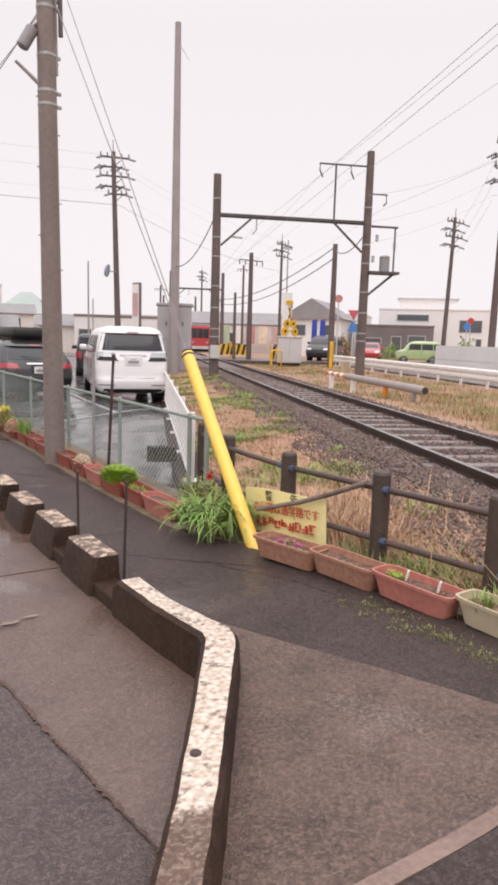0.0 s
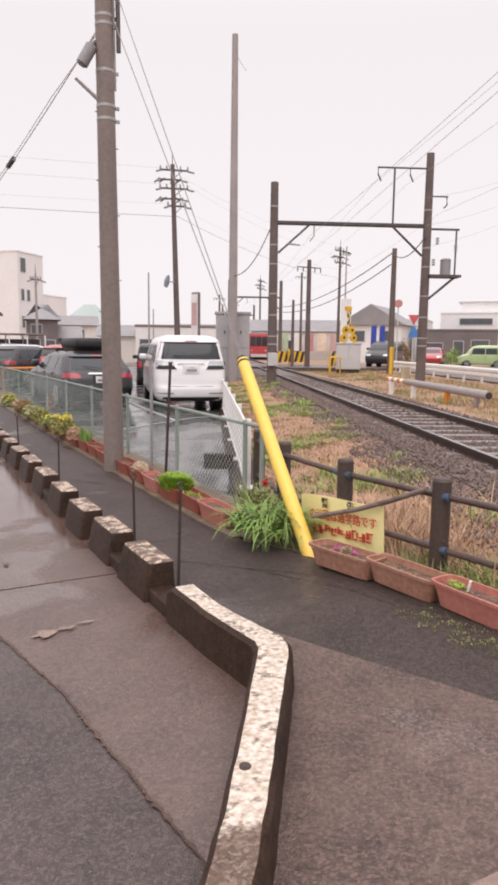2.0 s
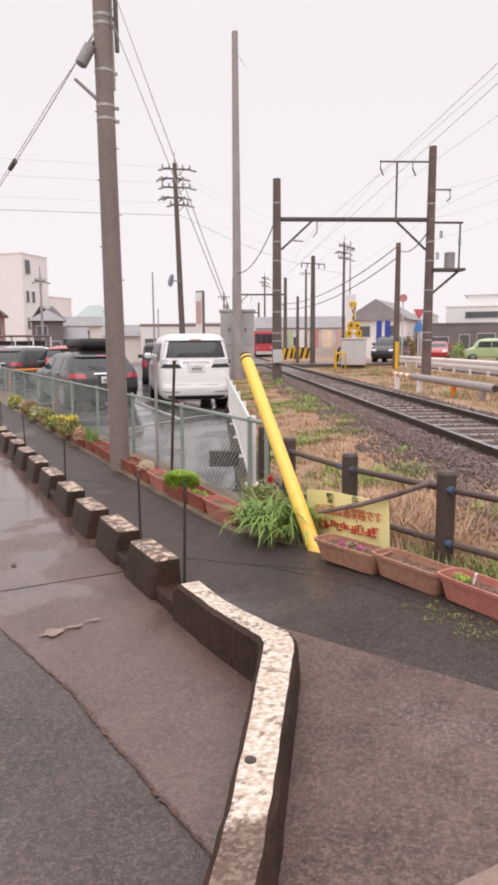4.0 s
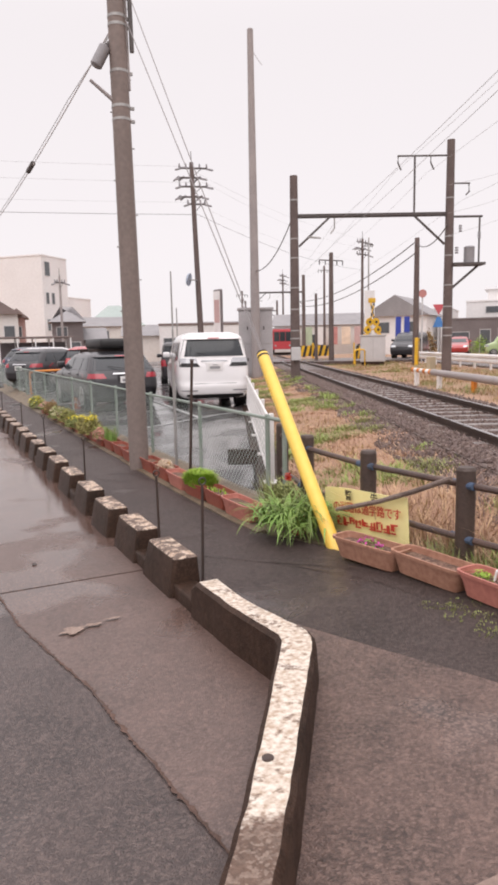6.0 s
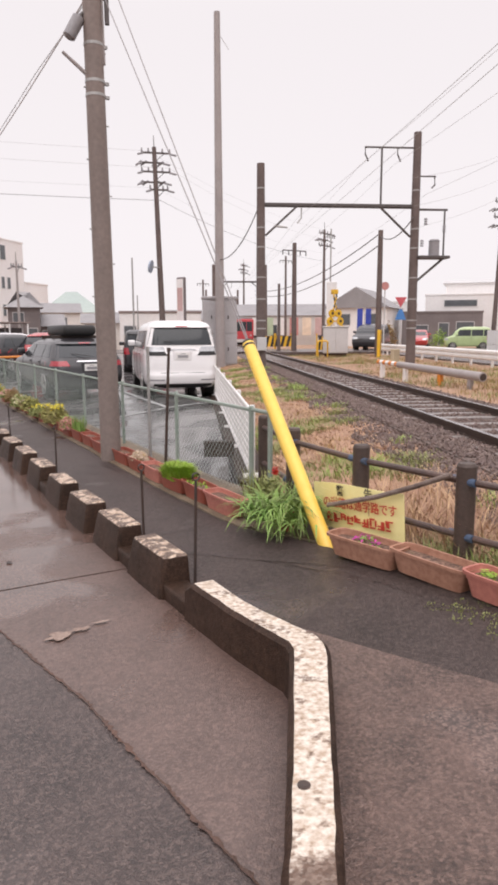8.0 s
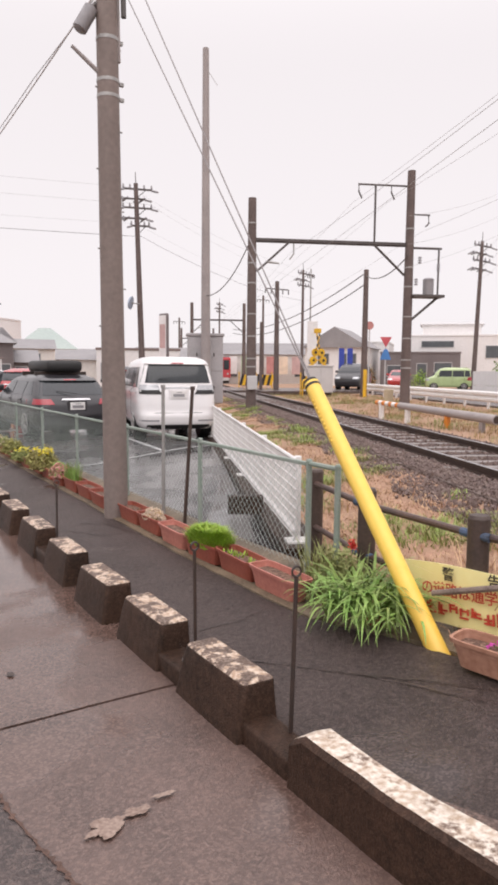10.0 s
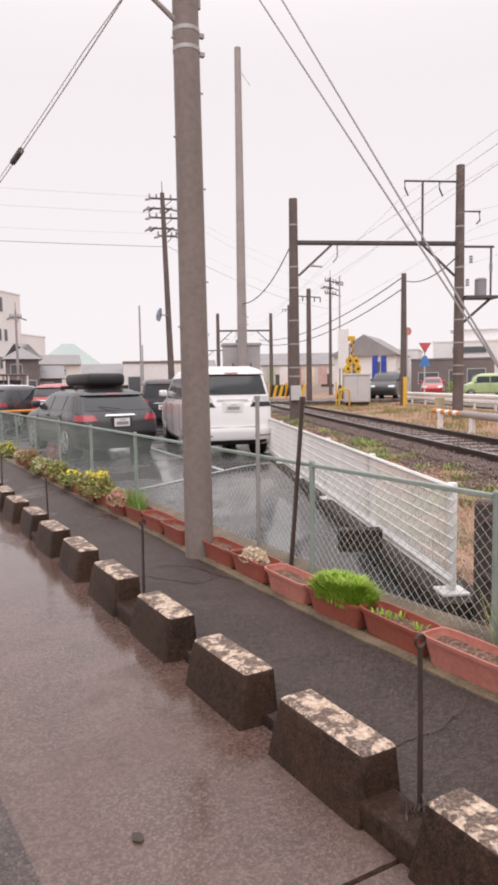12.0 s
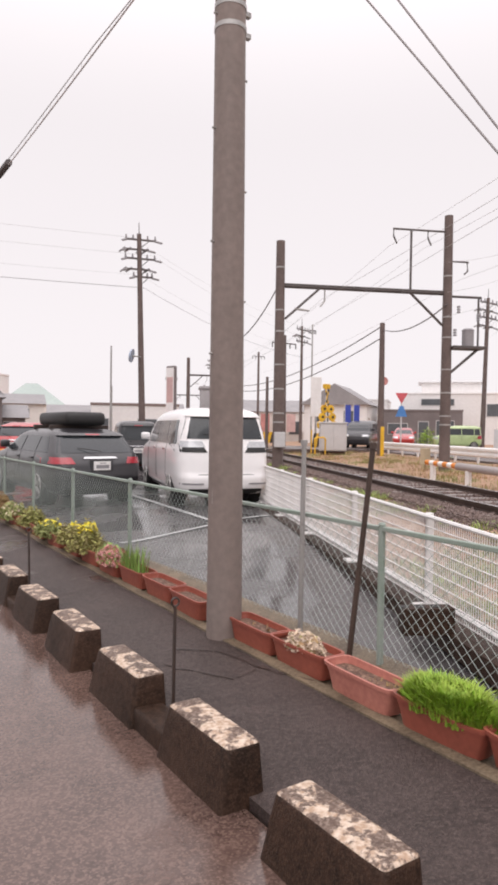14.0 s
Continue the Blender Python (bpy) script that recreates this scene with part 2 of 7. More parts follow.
WALLPINK = material("faded_red_wall", (0.5, 0.32, 0.29), 0.8, second=(0.42, 0.27, 0.25), scale=2)
TILEROOF = material("grey_tile_roof", (0.3, 0.285, 0.29), 0.6, second=(0.23, 0.22, 0.225), scale=4)
BROWNROOF = material("brown_tile_roof", (0.24, 0.18, 0.165), 0.6, second=(0.17, 0.13, 0.12), scale=4)
GREENROOF = material("grey_green_roof", (0.4, 0.46, 0.43), 0.7, second=(0.34, 0.4, 0.38), scale=1)
GLASS = material("dark_window_glass", (0.035, 0.04, 0.045), 0.06, spec=0.6)
HOUSEGLASS = material("house_window_glass", (0.1, 0.11, 0.12), 0.12, spec=0.6)
WHITECAR = material("white_car_paint", (0.82, 0.8, 0.8), 0.3, second=(0.8, 0.78, 0.78), scale=2, coat=0.8)
BLACKCAR = material("charcoal_car_paint", (0.028, 0.026, 0.03), 0.3, second=(0.024, 0.023, 0.026), scale=2, coat=0.5)
BLUECAR = material("dark_blue_car_paint", (0.02, 0.025, 0.06), 0.3, coat=0.6)
REDCAR = material("red_car_paint", (0.5, 0.035, 0.04), 0.3, coat=1.0)
GREENCAR = material("light_green_car_paint", (0.5, 0.62, 0.3), 0.3, coat=1.0)
LAMPRED = material("red_lamp_lens", (0.4, 0.03, 0.045), 0.2, coat=0.5)
LAMPCLEAR = material("clear_lamp_lens", (0.65, 0.66, 0.68), 0.12, metal=0.4)
MIRRORBACK = material("pale_blue_grey_plastic", (0.36, 0.42, 0.52), 0.4)
SIGNRED = material("pinkish_sign_red", (0.62, 0.11, 0.13), 0.5)
CHROME = material("chrome", (0.75, 0.75, 0.76), 0.12, metal=1.0)
ORANGE = material("orange_painted_pipe", (0.75, 0.25, 0.03), 0.4)
SAFETY = material("safety_yellow", (0.85, 0.5, 0.03), 0.45)
BLUE = material("sign_blue", (0.08, 0.25, 0.6), 0.4)
TRAINRED = material("train_red", (0.5, 0.06, 0.075), 0.35, second=(0.42, 0.05, 0.06), scale=2)
LEAF = material("green_leaves", (0.25, 0.36, 0.085), 0.5, second=(0.15, 0.25, 0.05), scale=20, island=0.4)
LIME = material("lime_moss_leaves", (0.33, 0.45, 0.05), 0.6, second=(0.2, 0.33, 0.03), scale=30, island=0.3)
GRASS = material("green_grass", (0.29, 0.31, 0.11), 0.6, second=(0.22, 0.235, 0.08), scale=6, island=0.22)
FRESH = material("fresh_green_grass", (0.33, 0.42, 0.11), 0.6, second=(0.25, 0.34, 0.08), scale=6, island=0.25)
STRAW = material("dry_straw", (0.52, 0.34, 0.22), 0.8, second=(0.4, 0.245, 0.155), scale=6, island=0.35)
RUSSETGREEN = material("russet_green_leaves", (0.36, 0.3, 0.12), 0.7, second=(0.26, 0.27, 0.08), scale=9, island=0.45)
RUSSET = material("russet_weeds", (0.36, 0.21, 0.11), 0.8, second=(0.26, 0.2, 0.08), scale=6, island=0.4)
PETALY = material("yellow_petals", (0.92, 0.78, 0.06), 0.6, island=0.12)
PETALP = material("pink_petals", (0.85, 0.43, 0.42), 0.6, island=0.2)
PETALM = material("magenta_petals", (0.65, 0.07, 0.4), 0.6, island=0.2)
PETALW = material("cream_petals", (0.8, 0.64, 0.5), 0.6, island=0.2)
# pink, green and red banner colours are paled to paint in distance haze
BANNERPINK = material("hazed_pink_banner", (0.62, 0.42, 0.4), 0.7)
BANNERBLUE = material("plain_blue_banner", (0.05, 0.08, 0.42), 0.7)
BANNERGREEN = material("hazed_green_banner", (0.5, 0.6, 0.42), 0.7)
BANNERRED = material("hazed_red_banner", (0.6, 0.27, 0.25), 0.7)
PETALR = material("red_petals", (0.65, 0.05, 0.03), 0.6, island=0.2)

# ---- mesh helpers ----
def part(name, bm, mat, parent=None, label="", smooth=False, angle=35):
    """Links a bmesh as one mesh object, under a parent whose place it is given in."""
    me = bpy.data.meshes.new(name)
    bm.normal_update()
    bm.to_mesh(me)
    bm.free()
    for m in (mat if isinstance(mat, (list, tuple)) else [mat]):
        me.materials.append(m)
    if smooth:
        me.polygons.foreach_set("use_smooth", [True] * len(me.polygons))
        me.set_sharp_from_angle(angle=radians(angle))
    ob = new(name, me)
    ob.parent = parent
    if label:
        ob["label"] = label
    return ob


def empty(name, m, label, category, group="", kind=""):
    ob = new(name)
    ob.empty_display_size = 0.1
    ob.matrix_world = m
    return tagged(ob, label, category, group, kind)


def box(bm, x0, x1, y0, y1, z0, z1, bevel=0.0, m=None):
    """A box, with rounded edges where bevel is given."""
    g = bmesh.ops.create_cube(bm, size=1.0)
    vs = g["verts"]
    for v in vs:
        v.co = Vector(((x0 + x1) / 2 + v.co.x * (x1 - x0), (y0 + y1) / 2 + v.co.y * (y1 - y0), (z0 + z1) / 2 + v.co.z * (z1 - z0)))
    if m is not None:
        bmesh.ops.transform(bm, matrix=m, verts=vs)
    if bevel:
        es = list({e for v in vs for e in v.link_edges})
        bmesh.ops.bevel(bm, geom=es, offset=bevel, segments=2, affect="EDGES", profile=0.5)
    return bm


def tube(bm, a, b, r0, r1=None, sides=10, caps=True):
    """A tapered round bar from a to b."""
    a, b = Vector(a), Vector(b)
    r1 = r0 if r1 is None else r1
    q = (b - a).to_track_quat("Z", "Y")
    rings = []
    for p, r in ((a, r0), (b, r1)):
        rings.append([bm.verts.new(p + q @ Vector((r * math.cos(k * math.tau / sides), r * math.sin(k * math.tau / sides), 0))) for k in range(sides)])
    for k in range(sides):
        bm.faces.new((rings[0][k], rings[0][(k + 1) % sides], rings[1][(k + 1) % sides], rings[1][k]))
    if caps:
        bm.faces.new(rings[0][::-1])
        bm.faces.new(rings[1])
    return bm


def pipe(bm, pts, r, sides=8):
    """A round bar bent through several points."""
    pts = [Vector(p) for p in pts]
    rings = []
    for i, p in enumerate(pts):
        d = (pts[min(i + 1, len(pts) - 1)] - pts[max(i - 1, 0)]).normalized()
        side = d.cross(Vector((0, 0, 1)))
        if side.length < 1e-3:
            side = Vector((1, 0, 0))
        side.normalize()
        up = side.cross(d)
        rings.append([bm.verts.new(p + r * (math.cos(k * math.tau / sides) * side + math.sin(k * math.tau / sides) * up)) for k in range(sides)])
    for a, b in zip(rings, rings[1:]):
        for k in range(sides):
            bm.faces.new((a[k], a[(k + 1) % sides], b[(k + 1) % sides], b[k]))
    bm.faces.new(rings[0][::-1])
    bm.faces.new(rings[-1])
    return bm


def prism(bm, outline, z0, z1, bevel=0.0):
    """An outline in x and y drawn up from z0 to z1."""
    low = [bm.verts.new((x, y, z0)) for x, y in outline]
    top = [bm.verts.new((x, y, z1)) for x, y in outline]
    n = len(outline)
    fs = [bm.faces.new(low[::-1]), bm.faces.new(top)]
    for k in range(n):
        fs.append(bm.faces.new((low[k], low[(k + 1) % n], top[(k + 1) % n], top[k])))
    if bevel:
        bmesh.ops.bevel(bm, geom=list({e for f in fs for e in f.edges}), offset=bevel, segments=2, affect="EDGES", profile=0.5)
    return bm


def B():
    return bmesh.new()


def sagging(a, b, sag, n=14):
    a, b = Vector(a), Vector(b)
    return [a.lerp(b, k / n) - Vector((0, 0, sag * 4 * (k / n) * (1 - k / n))) for k in range(n + 1)]


# ---- lie of the land ----
TH = radians(23.6)


def rail(s, u, z=0.0):
    """A place from its distance right of the railway's base line, along it, and its height."""
    return Vector((s * math.cos(TH) + u * math.sin(TH), -s * math.sin(TH) + u * math.cos(TH), z))


def su(x, y):
    return x * math.cos(TH) - y * math.sin(TH), x * math.sin(TH) + y * math.cos(TH)


def clip(v, a=0.0, b=1.0):
    return max(a, min(b, v))


def road_z(y):
    return -0.03 + 0.0042 * max(0.0, 4 - max(y, -6.0)) ** 2


def path_z(x, y):
    return road_z(y) + 0.05 + 0.07 * clip(x, 0, 1.4)


def lot_z(x, y):
    return 0.19 - 0.08 * clip(4.2 - x, 0, 2) + 0.35 * clip((su(x, y)[1] - 22) / 14)


def bank_z(s, u):
    """Height across the railway bank."""
    pts = ((0.8, 0.16), (1.6, 0.2), (2.4, 0.33), (3.0, 0.43), (5.5, 0.43), (6.3, 0.3), (9.0, 0.33), (12.0, 0.42))
    if s <= pts[0][0]:
        return pts[0][1]
    for (a, za), (b, zb) in zip(pts, pts[1:]):
        if s <= b:
            return za + (zb - za) * (s - a) / (b - a)
    return pts[-1][1]


def sheet(name, left, right, y0, y1, nx, ny, height, mat, label, category, thick=0.1, rough=0.0):
    """A paved or bare strip between two edges that depend on y, with a rim that goes down by thick."""
    bm = B()
    rows = []
    for j in range(ny + 1):
        y = y0 + (y1 - y0) * j / ny
        a, b = left(y), right(y)
        row = []
        for i in range(nx + 1):
            x = a + (b - a) * i / nx
            z = height(x, y)
            if rough:
                z += rough * noise.noise(Vector((x * 1.3, y * 1.3, 0)))
            row.append(bm.verts.new((x, y, z)))
        rows.append(row)
    for j in range(ny):
        for i in range(nx):
            bm.faces.new((rows[j][i], rows[j][i + 1], rows[j + 1][i + 1], rows[j + 1][i]))
    rim = rows[0] + [r[-1] for r in rows[1:]] + rows[-1][-2::-1] + [r[0] for r in rows[-2:0:-1]]
    low = [bm.verts.new(v.co - Vector((0, 0, thick))) for v in rim]
    for k in range(len(rim)):
        q = (k + 1) % len(rim)
        bm.faces.new((rim[q], rim[k], low[k], low[q]))
    return tagged(part(name, bm, mat, smooth=True), label, category, kind="structure")


def piecewise(pts):
    def at(y):
        if y <= pts[0][0]:
            return pts[0][1]
        for (a, xa), (b, xb) in zip(pts, pts[1:]):
            if y <= b:
                return xa + (xb - xa) * (y - a) / (b - a)
        return pts[-1][1]
    return at


# the one sheet of ground to the horizon, lower than the paving laid on it
def land(x, y):
    s, u = su(x, y)
    if y > 60 or abs(x) > 60 or y < -30:
        return 0.1
    if s < 0.85 or (x < 1.55 and y < 2.2):
        return min(road_z(y), 0.02) - 0.25
    z = bank_z(s, u)
    return z + 0.05 * noise.noise(Vector((x * 0.9, y * 0.9, 3))) * (0 if 3.0 < s < 5.5 else 1)


def ground():
    bm = B()
    xs = [-900, -300, -120, -60, -30, -15, -8, -4, -2] + [k * 0.5 for k in range(0, 64)] + [34, 38, 44, 52, 60, 62, 90, 150, 300, 900]
    ys = [-600, -200, -80, -32, -29, -15, -8] + [-5 + k * 0.5 for k in range(0, 80)] + [37, 40, 44, 48, 54, 59, 61, 80, 120, 200, 400, 1500]
    grid = [[bm.verts.new((x, y, land(x, y))) for x in xs] for y in ys]
    for a, b in zip(grid, grid[1:]):
        for i in range(len(xs) - 1):
            bm.faces.new((a[i], a[i + 1], b[i + 1], b[i]))
    return tagged(part("ground", bm, SOIL, smooth=True), "bare reddish brown earth with dry weeds along the railway", "ground", kind="structure")


ground()
gutter_edge = piecewise([(-4.5, -0.62), (-2.4, -0.88), (-1.66, -0.96), (-1.1, -1.02), (0, -1.24), (0.8, -1.31), (2.5, -1.4), (3.5, -1.49), (8, -1.7), (40, -1.9)])
kerb_in = piecewise([(-5.0, -2.2), (-3.3, -1.3), (-2.8, -0.98), (-2.05, -0.46), (-1.62, -0.18), (-1.45, -0.1), (40, -0.1)])
sheet("road", lambda y: -14.0, lambda y: gutter_edge(y) - 0.0, -14, 46, 14, 60, lambda x, y: road_z(y) + 0.012, ASPHALT,
      "dark wet asphalt road surface with coarse grain", "road", thick=0.2, rough=0.012)


def gutter(name, y0, y1, ny):
    return sheet(name, lambda y: min(gutter_edge(y), kerb_in(y) - 0.04), kerb_in, y0, y1, 8, ny, lambda x, y: road_z(y) + 0.004, GUTTER,
                 "damp brown concrete gutter slab beside the road", "gutter slab", thick=0.12, rough=0.006)


gutter("gutter_slab", -3.4, 0.705, 26)
gutter("gutter_slab", 0.729, 10.0, 40)
gutter("gutter_slab", 10.012, 40.0, 40)
path_edge = piecewise([(-4, 1.4), (-1.0, 1.3), (0.2, 1.16), (0.9, 0.9), (1.5, 0.87), (40, 0.86)])
apron_edge = piecewise([(-4, 1.2), (-2.6, 0.75), (-2.0, 0.57), (-1.6, 0.43), (-1.2, 0.29), (-0.9, 0.18), (-0.6, 0.08)])
sheet("pavement", lambda y: kerb_in(y) + 0.02, path_edge, -3.2, 40, 8, 110, path_z, PATHTAR,
      "dark wet asphalt footpath with cracks", "footpath", rough=0.01)
sheet("apron", lambda y: kerb_in(y) + 0.1, lambda y: apron_edge(y) - 0.006, -3.03, -0.62, 10, 26, lambda x, y: path_z(x, y) + 0.006, APRON,
      "brown stained concrete apron beside the painted kerb", "pavement", rough=0.006)
sheet("driveway", lambda y: -1.9, lambda y: 2.2, -9, -3.105, 8, 10, lambda x, y: path_z(x, y) + 0.012, PATHTAR,
      "dark wet asphalt behind the concrete apron", "pavement", thick=0.3)
sheet("apron_lip", lambda y: kerb_in(y) + 0.12, lambda y: 0.9, -3.1, -3.035, 16, 2, lambda x, y: path_z(x, y) + 0.016, LIPPALE,
      "worn pale concrete lip along the apron end", "kerb", rough=0.008)
sheet("kerb_lip", lambda y: path_edge(y), lambda y: path_edge(y) + 0.085, 0.9, 30, 1, 60, lambda x, y: path_z(x, y) + 0.012, LIP,
      "mossy narrow concrete lip edging the footpath", "kerb", rough=0.012)
sheet("planter_strip", lambda y: path_edge(y) + 0.085, lambda y: 2.05 - 0.55 * clip((y - 0.8) / 0.7), -3.2, 40, 5, 110, lambda x, y: path_z(x, y) - 0.012 + 0.07 * clip((x - 1.2) / 0.28) * clip(y - 0.6), LIP,
      "mossy earth strip under the flower boxes", "strip", rough=0.02)


def fence_x(y):
    """The railway-side edge of the car park."""
    return (0.75 * 1.0 + y * math.sin(TH)) / math.cos(TH)


sheet("parking_lot", lambda y: 1.5, lambda y: max(fence_x(y), 1.52), 1.6, 27, 14, 60, lot_z, LOTTAR,
      "wet grey asphalt car park with puddles", "car park", thick=0.3, rough=0.01)
sheet("parking_lot_far", lambda y: -1.0, lambda y: fence_x(27.0), 27.004, 52, 14, 30, lambda x, y: lot_z(x, y), LOTTAR,
      "wet grey asphalt at the mouth of the car park", "car park", thick=0.3)


def slab(name, s0, s1, u0, u1, z, thick, mat, label, category, n=16):
    """A flat strip laid along or across the railway."""
    bm = B()
    rows = [[bm.verts.new(rail(s0 + (s1 - s0) * i / n, u, z)) for i in range(n + 1)] for u in np.linspace(u0, u1, n + 1)]
    for a, b in zip(rows, rows[1:]):
        for i in range(n):
            bm.faces.new((a[i], a[i + 1], b[i + 1], b[i]))
    r = bmesh.ops.extrude_face_region(bm, geom=list(bm.faces))
    for v in r["geom"]:
        if isinstance(v, bmesh.types.BMVert):
            v.co.z -= thick
    bmesh.ops.recalc_face_normals(bm, faces=bm.faces)
    return tagged(part(name, bm, mat), label, category, kind="structure")


slab("cross_street", -70, 2.9, 38, 46, 0.56, 0.5, ASPHALT, "wet asphalt street leading to the level crossing", "road")
slab("cross_street_beyond", 5.6, 60, 38, 46, 0.55, 0.5, ASPHALT, "wet asphalt street beyond the level crossing", "road")
slab("level_crossing_deck", 2.92, 5.58, 38.2, 45.8, 0.58, 0.3, ASPHALT, "worn asphalt deck of the level crossing", "road", 4)
slab("side_road", 12.2, 19.5, -12, 37.98, 0.5, 0.4, ASPHALT, "wet asphalt road beyond the white guard rail", "road")

# ---- kerb with flaking white paint ----
def kerb():
    k = empty("kerb", pose(0, 0, 0), "low concrete kerb with flaking white paint, bent at a corner", "kerb", kind="structure")
    left = [(-0.21, -0.42), (-0.205, -1.05), (-0.17, -1.55), (-0.49, -2.05), (-0.67, -2.33), (-0.86, -2.62), (-1.04, -2.87), (-1.4, -3.4)]
    right = [(-0.05, -0.42), (-0.055, -0.95), (0.015, -1.5), (-0.0, -1.62), (-0.29, -2.05), (-0.5, -2.36), (-0.7, -2.66), (-0.87, -2.9), (-1.22, -3.42)]
    bm = B()

    def line(pts, n=40):
        total = [0]
        for a, b in zip(pts, pts[1:]):
            total.append(total[-1] + math.dist(a, b))
        out = []
        for j in range(n + 1):
            d = total[-1] * j / n
            for q in range(len(pts) - 1):
                if d <= total[q + 1] + 1e-6:
                    f = (d - total[q]) / (total[q + 1] - total[q])
                    out.append((pts[q][0] + (pts[q + 1][0] - pts[q][0]) * f, pts[q][1] + (pts[q + 1][1] - pts[q][1]) * f))
                    break
        return out
    rings = []
    for j, ((lx, ly), (rx, ry)) in enumerate(zip(line(left), line(right))):
        zb = road_z((ly + ry) / 2)
        top = zb + 0.255 - (0.05 if j == 0 else 0.0)
        dx, dy = lx - rx, ly - ry
        w = math.hypot(dx, dy)
        dx, dy = dx / w, dy / w
        ring = [(lx + dx * 0.012, ly + dy * 0.012, zb - 0.1), (lx + dx * 0.004, ly + dy * 0.004, top - 0.022), (lx - dx * 0.02, ly - dy * 0.02, top),
                (rx + dx * 0.02, ry + dy * 0.02, top), (rx - dx * 0.004, ry - dy * 0.004, top - 0.022), (rx - dx * 0.03, ry - dy * 0.03, zb - 0.1)]
        rings.append([bm.verts.new(Vector(p) + 0.006 * Vector((noise.noise(Vector(p) * 9), noise.noise(Vector(p) * 9 + Vector((5, 0, 0))), noise.noise(Vector(p) * 7)))) for p in ring])
    for a, b in zip(rings, rings[1:]):
        for q in range(5):
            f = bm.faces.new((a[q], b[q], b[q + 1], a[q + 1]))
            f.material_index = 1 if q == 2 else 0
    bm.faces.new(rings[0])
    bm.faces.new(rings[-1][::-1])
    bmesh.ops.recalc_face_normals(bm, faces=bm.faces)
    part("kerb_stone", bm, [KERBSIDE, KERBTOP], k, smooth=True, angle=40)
    bm = B()
    tube(bm, (-0.685, -2.445, road_z(-2.445) + 0.2), (-0.685, -2.445, road_z(-2.445) + 0.2585), 0.021, 0.021, 12)
    tube(bm, (-0.685, -2.445, road_z(-2.445) + 0.2), (-0.685, -2.445, road_z(-2.445) + 0.2595), 0.014, 0.014, 12)
    part("bolt_hole", bm, BLACKROD, k, "rusty dark bolt hole")


kerb()


# ---- row of kerb blocks ----
def kerb_block():
    b = empty("kerb_block", pose(0, 0, 0), "separate concrete kerb block with flaking white top", "kerb block", "kerb blocks along the footpath")
    bm = B()
    L, W, Hh, g = 0.61, 0.17, 0.285, 0.026
    base = [(-W - 0.08, -0.035), (0.012, -0.035), (0.012, L + 0.05), (-W - 0.08, L + 0.05)]
    topo = [(-W - 0.01, 0.0), (0.0, 0.0), (0.0, L), (-W - 0.01, L)]
    low = [bm.verts.new((x, y, -0.06)) for x, y in base]
    top = [bm.verts.new((x, y, Hh)) for x, y in topo]
    bm.faces.new(low[::-1])
    bm.faces.new(top)
    for k in range(4):
        bm.faces.new((low[k], low[(k + 1) % 4], top[(k + 1) % 4], top[k]))
    bmesh.ops.bevel(bm, geom=[e for e in bm.edges if max(v.co.z for v in e.verts) > 0], offset=g, segments=3, affect="EDGES", profile=0.55)
    bmesh.ops.subdivide_edges(bm, edges=[e for e in bm.edges if e.calc_length() > 0.2], cuts=3, use_grid_fill=True)
    for v in bm.verts:
        v.co += 0.007 * Vector((noise.noise(v.co * 8), noise.noise(v.co * 8 + Vector((4, 0, 0))), 0.6 * noise.noise(v.co * 9)))
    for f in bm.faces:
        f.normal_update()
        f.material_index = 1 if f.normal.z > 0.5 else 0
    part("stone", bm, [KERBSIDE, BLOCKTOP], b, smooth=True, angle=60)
    return b


BLOCK_Y = [0.0, 0.947, 1.861, 2.849, 3.877, 4.9] + [4.9 + 1.0 * k for k in range(1, 14)]
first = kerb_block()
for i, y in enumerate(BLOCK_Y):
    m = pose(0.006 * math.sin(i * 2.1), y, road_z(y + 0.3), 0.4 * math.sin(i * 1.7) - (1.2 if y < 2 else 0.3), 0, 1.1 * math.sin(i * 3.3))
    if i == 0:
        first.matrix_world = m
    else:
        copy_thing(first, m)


def spacer(y, h):
    bm = B()
    box(bm, -0.2, -0.02, y - 0.2, y + 0.2, -0.1, h, 0.02)
    for v in bm.verts:
        v.co += 0.01 * noise.noise_vector(v.co * 7)
    ob = part("spacer_stone", bm, KERBSIDE, smooth=True, angle=50)
    ob.location.z = road_z(y)
    return tagged(ob, "rough low concrete spacer between kerb blocks", "kerb stone", "spacers between kerb blocks")


def stake(x, y, z0, height, lean=0.0):
    t = empty("garden_stake", pose(x, y, z0, 0, lean, 0), "thin black iron rod with a ring at its top", "stake", "stakes along the kerb")
    bm = B()
    tube(bm, (0, 0, -0.1), (0, 0, height), 0.011, 0.01, 8)
    part("rod", bm, BLACKROD, t, smooth=True)
    bm = B()
    pipe(bm, [(0.024 * math.sin(a), 0, height + 0.022 - 0.024 * math.cos(a)) for a in np.linspace(0, math.tau, 13)], 0.006, 6)
    part("ring", bm, BLACKROD, t, smooth=True)
    return t


for y, h in ((-0.19, 0.1), (0.76, 0.11), (3.66, 0.12), (6.7, 0.1), (9.7, 0.1)):
    spacer(y, h)
stake(-0.05, -0.2, road_z(-0.2) + 0.1, 0.72, 1.5)
stake(-0.04, 0.78, road_z(0.78) + 0.1, 0.64, -0.5)
stake(-0.04, 3.68, road_z(3.7) + 0.1, 0.62, 0.5)
stake(-0.04, 6.7, road_z(7) + 0.1, 0.62, -1)
stake(-0.04, 9.7, road_z(9.7) + 0.1, 0.6, 0.5)
stake(-0.04, 13.7, road_z(9.7) + 0.1, 0.6, 0.5)


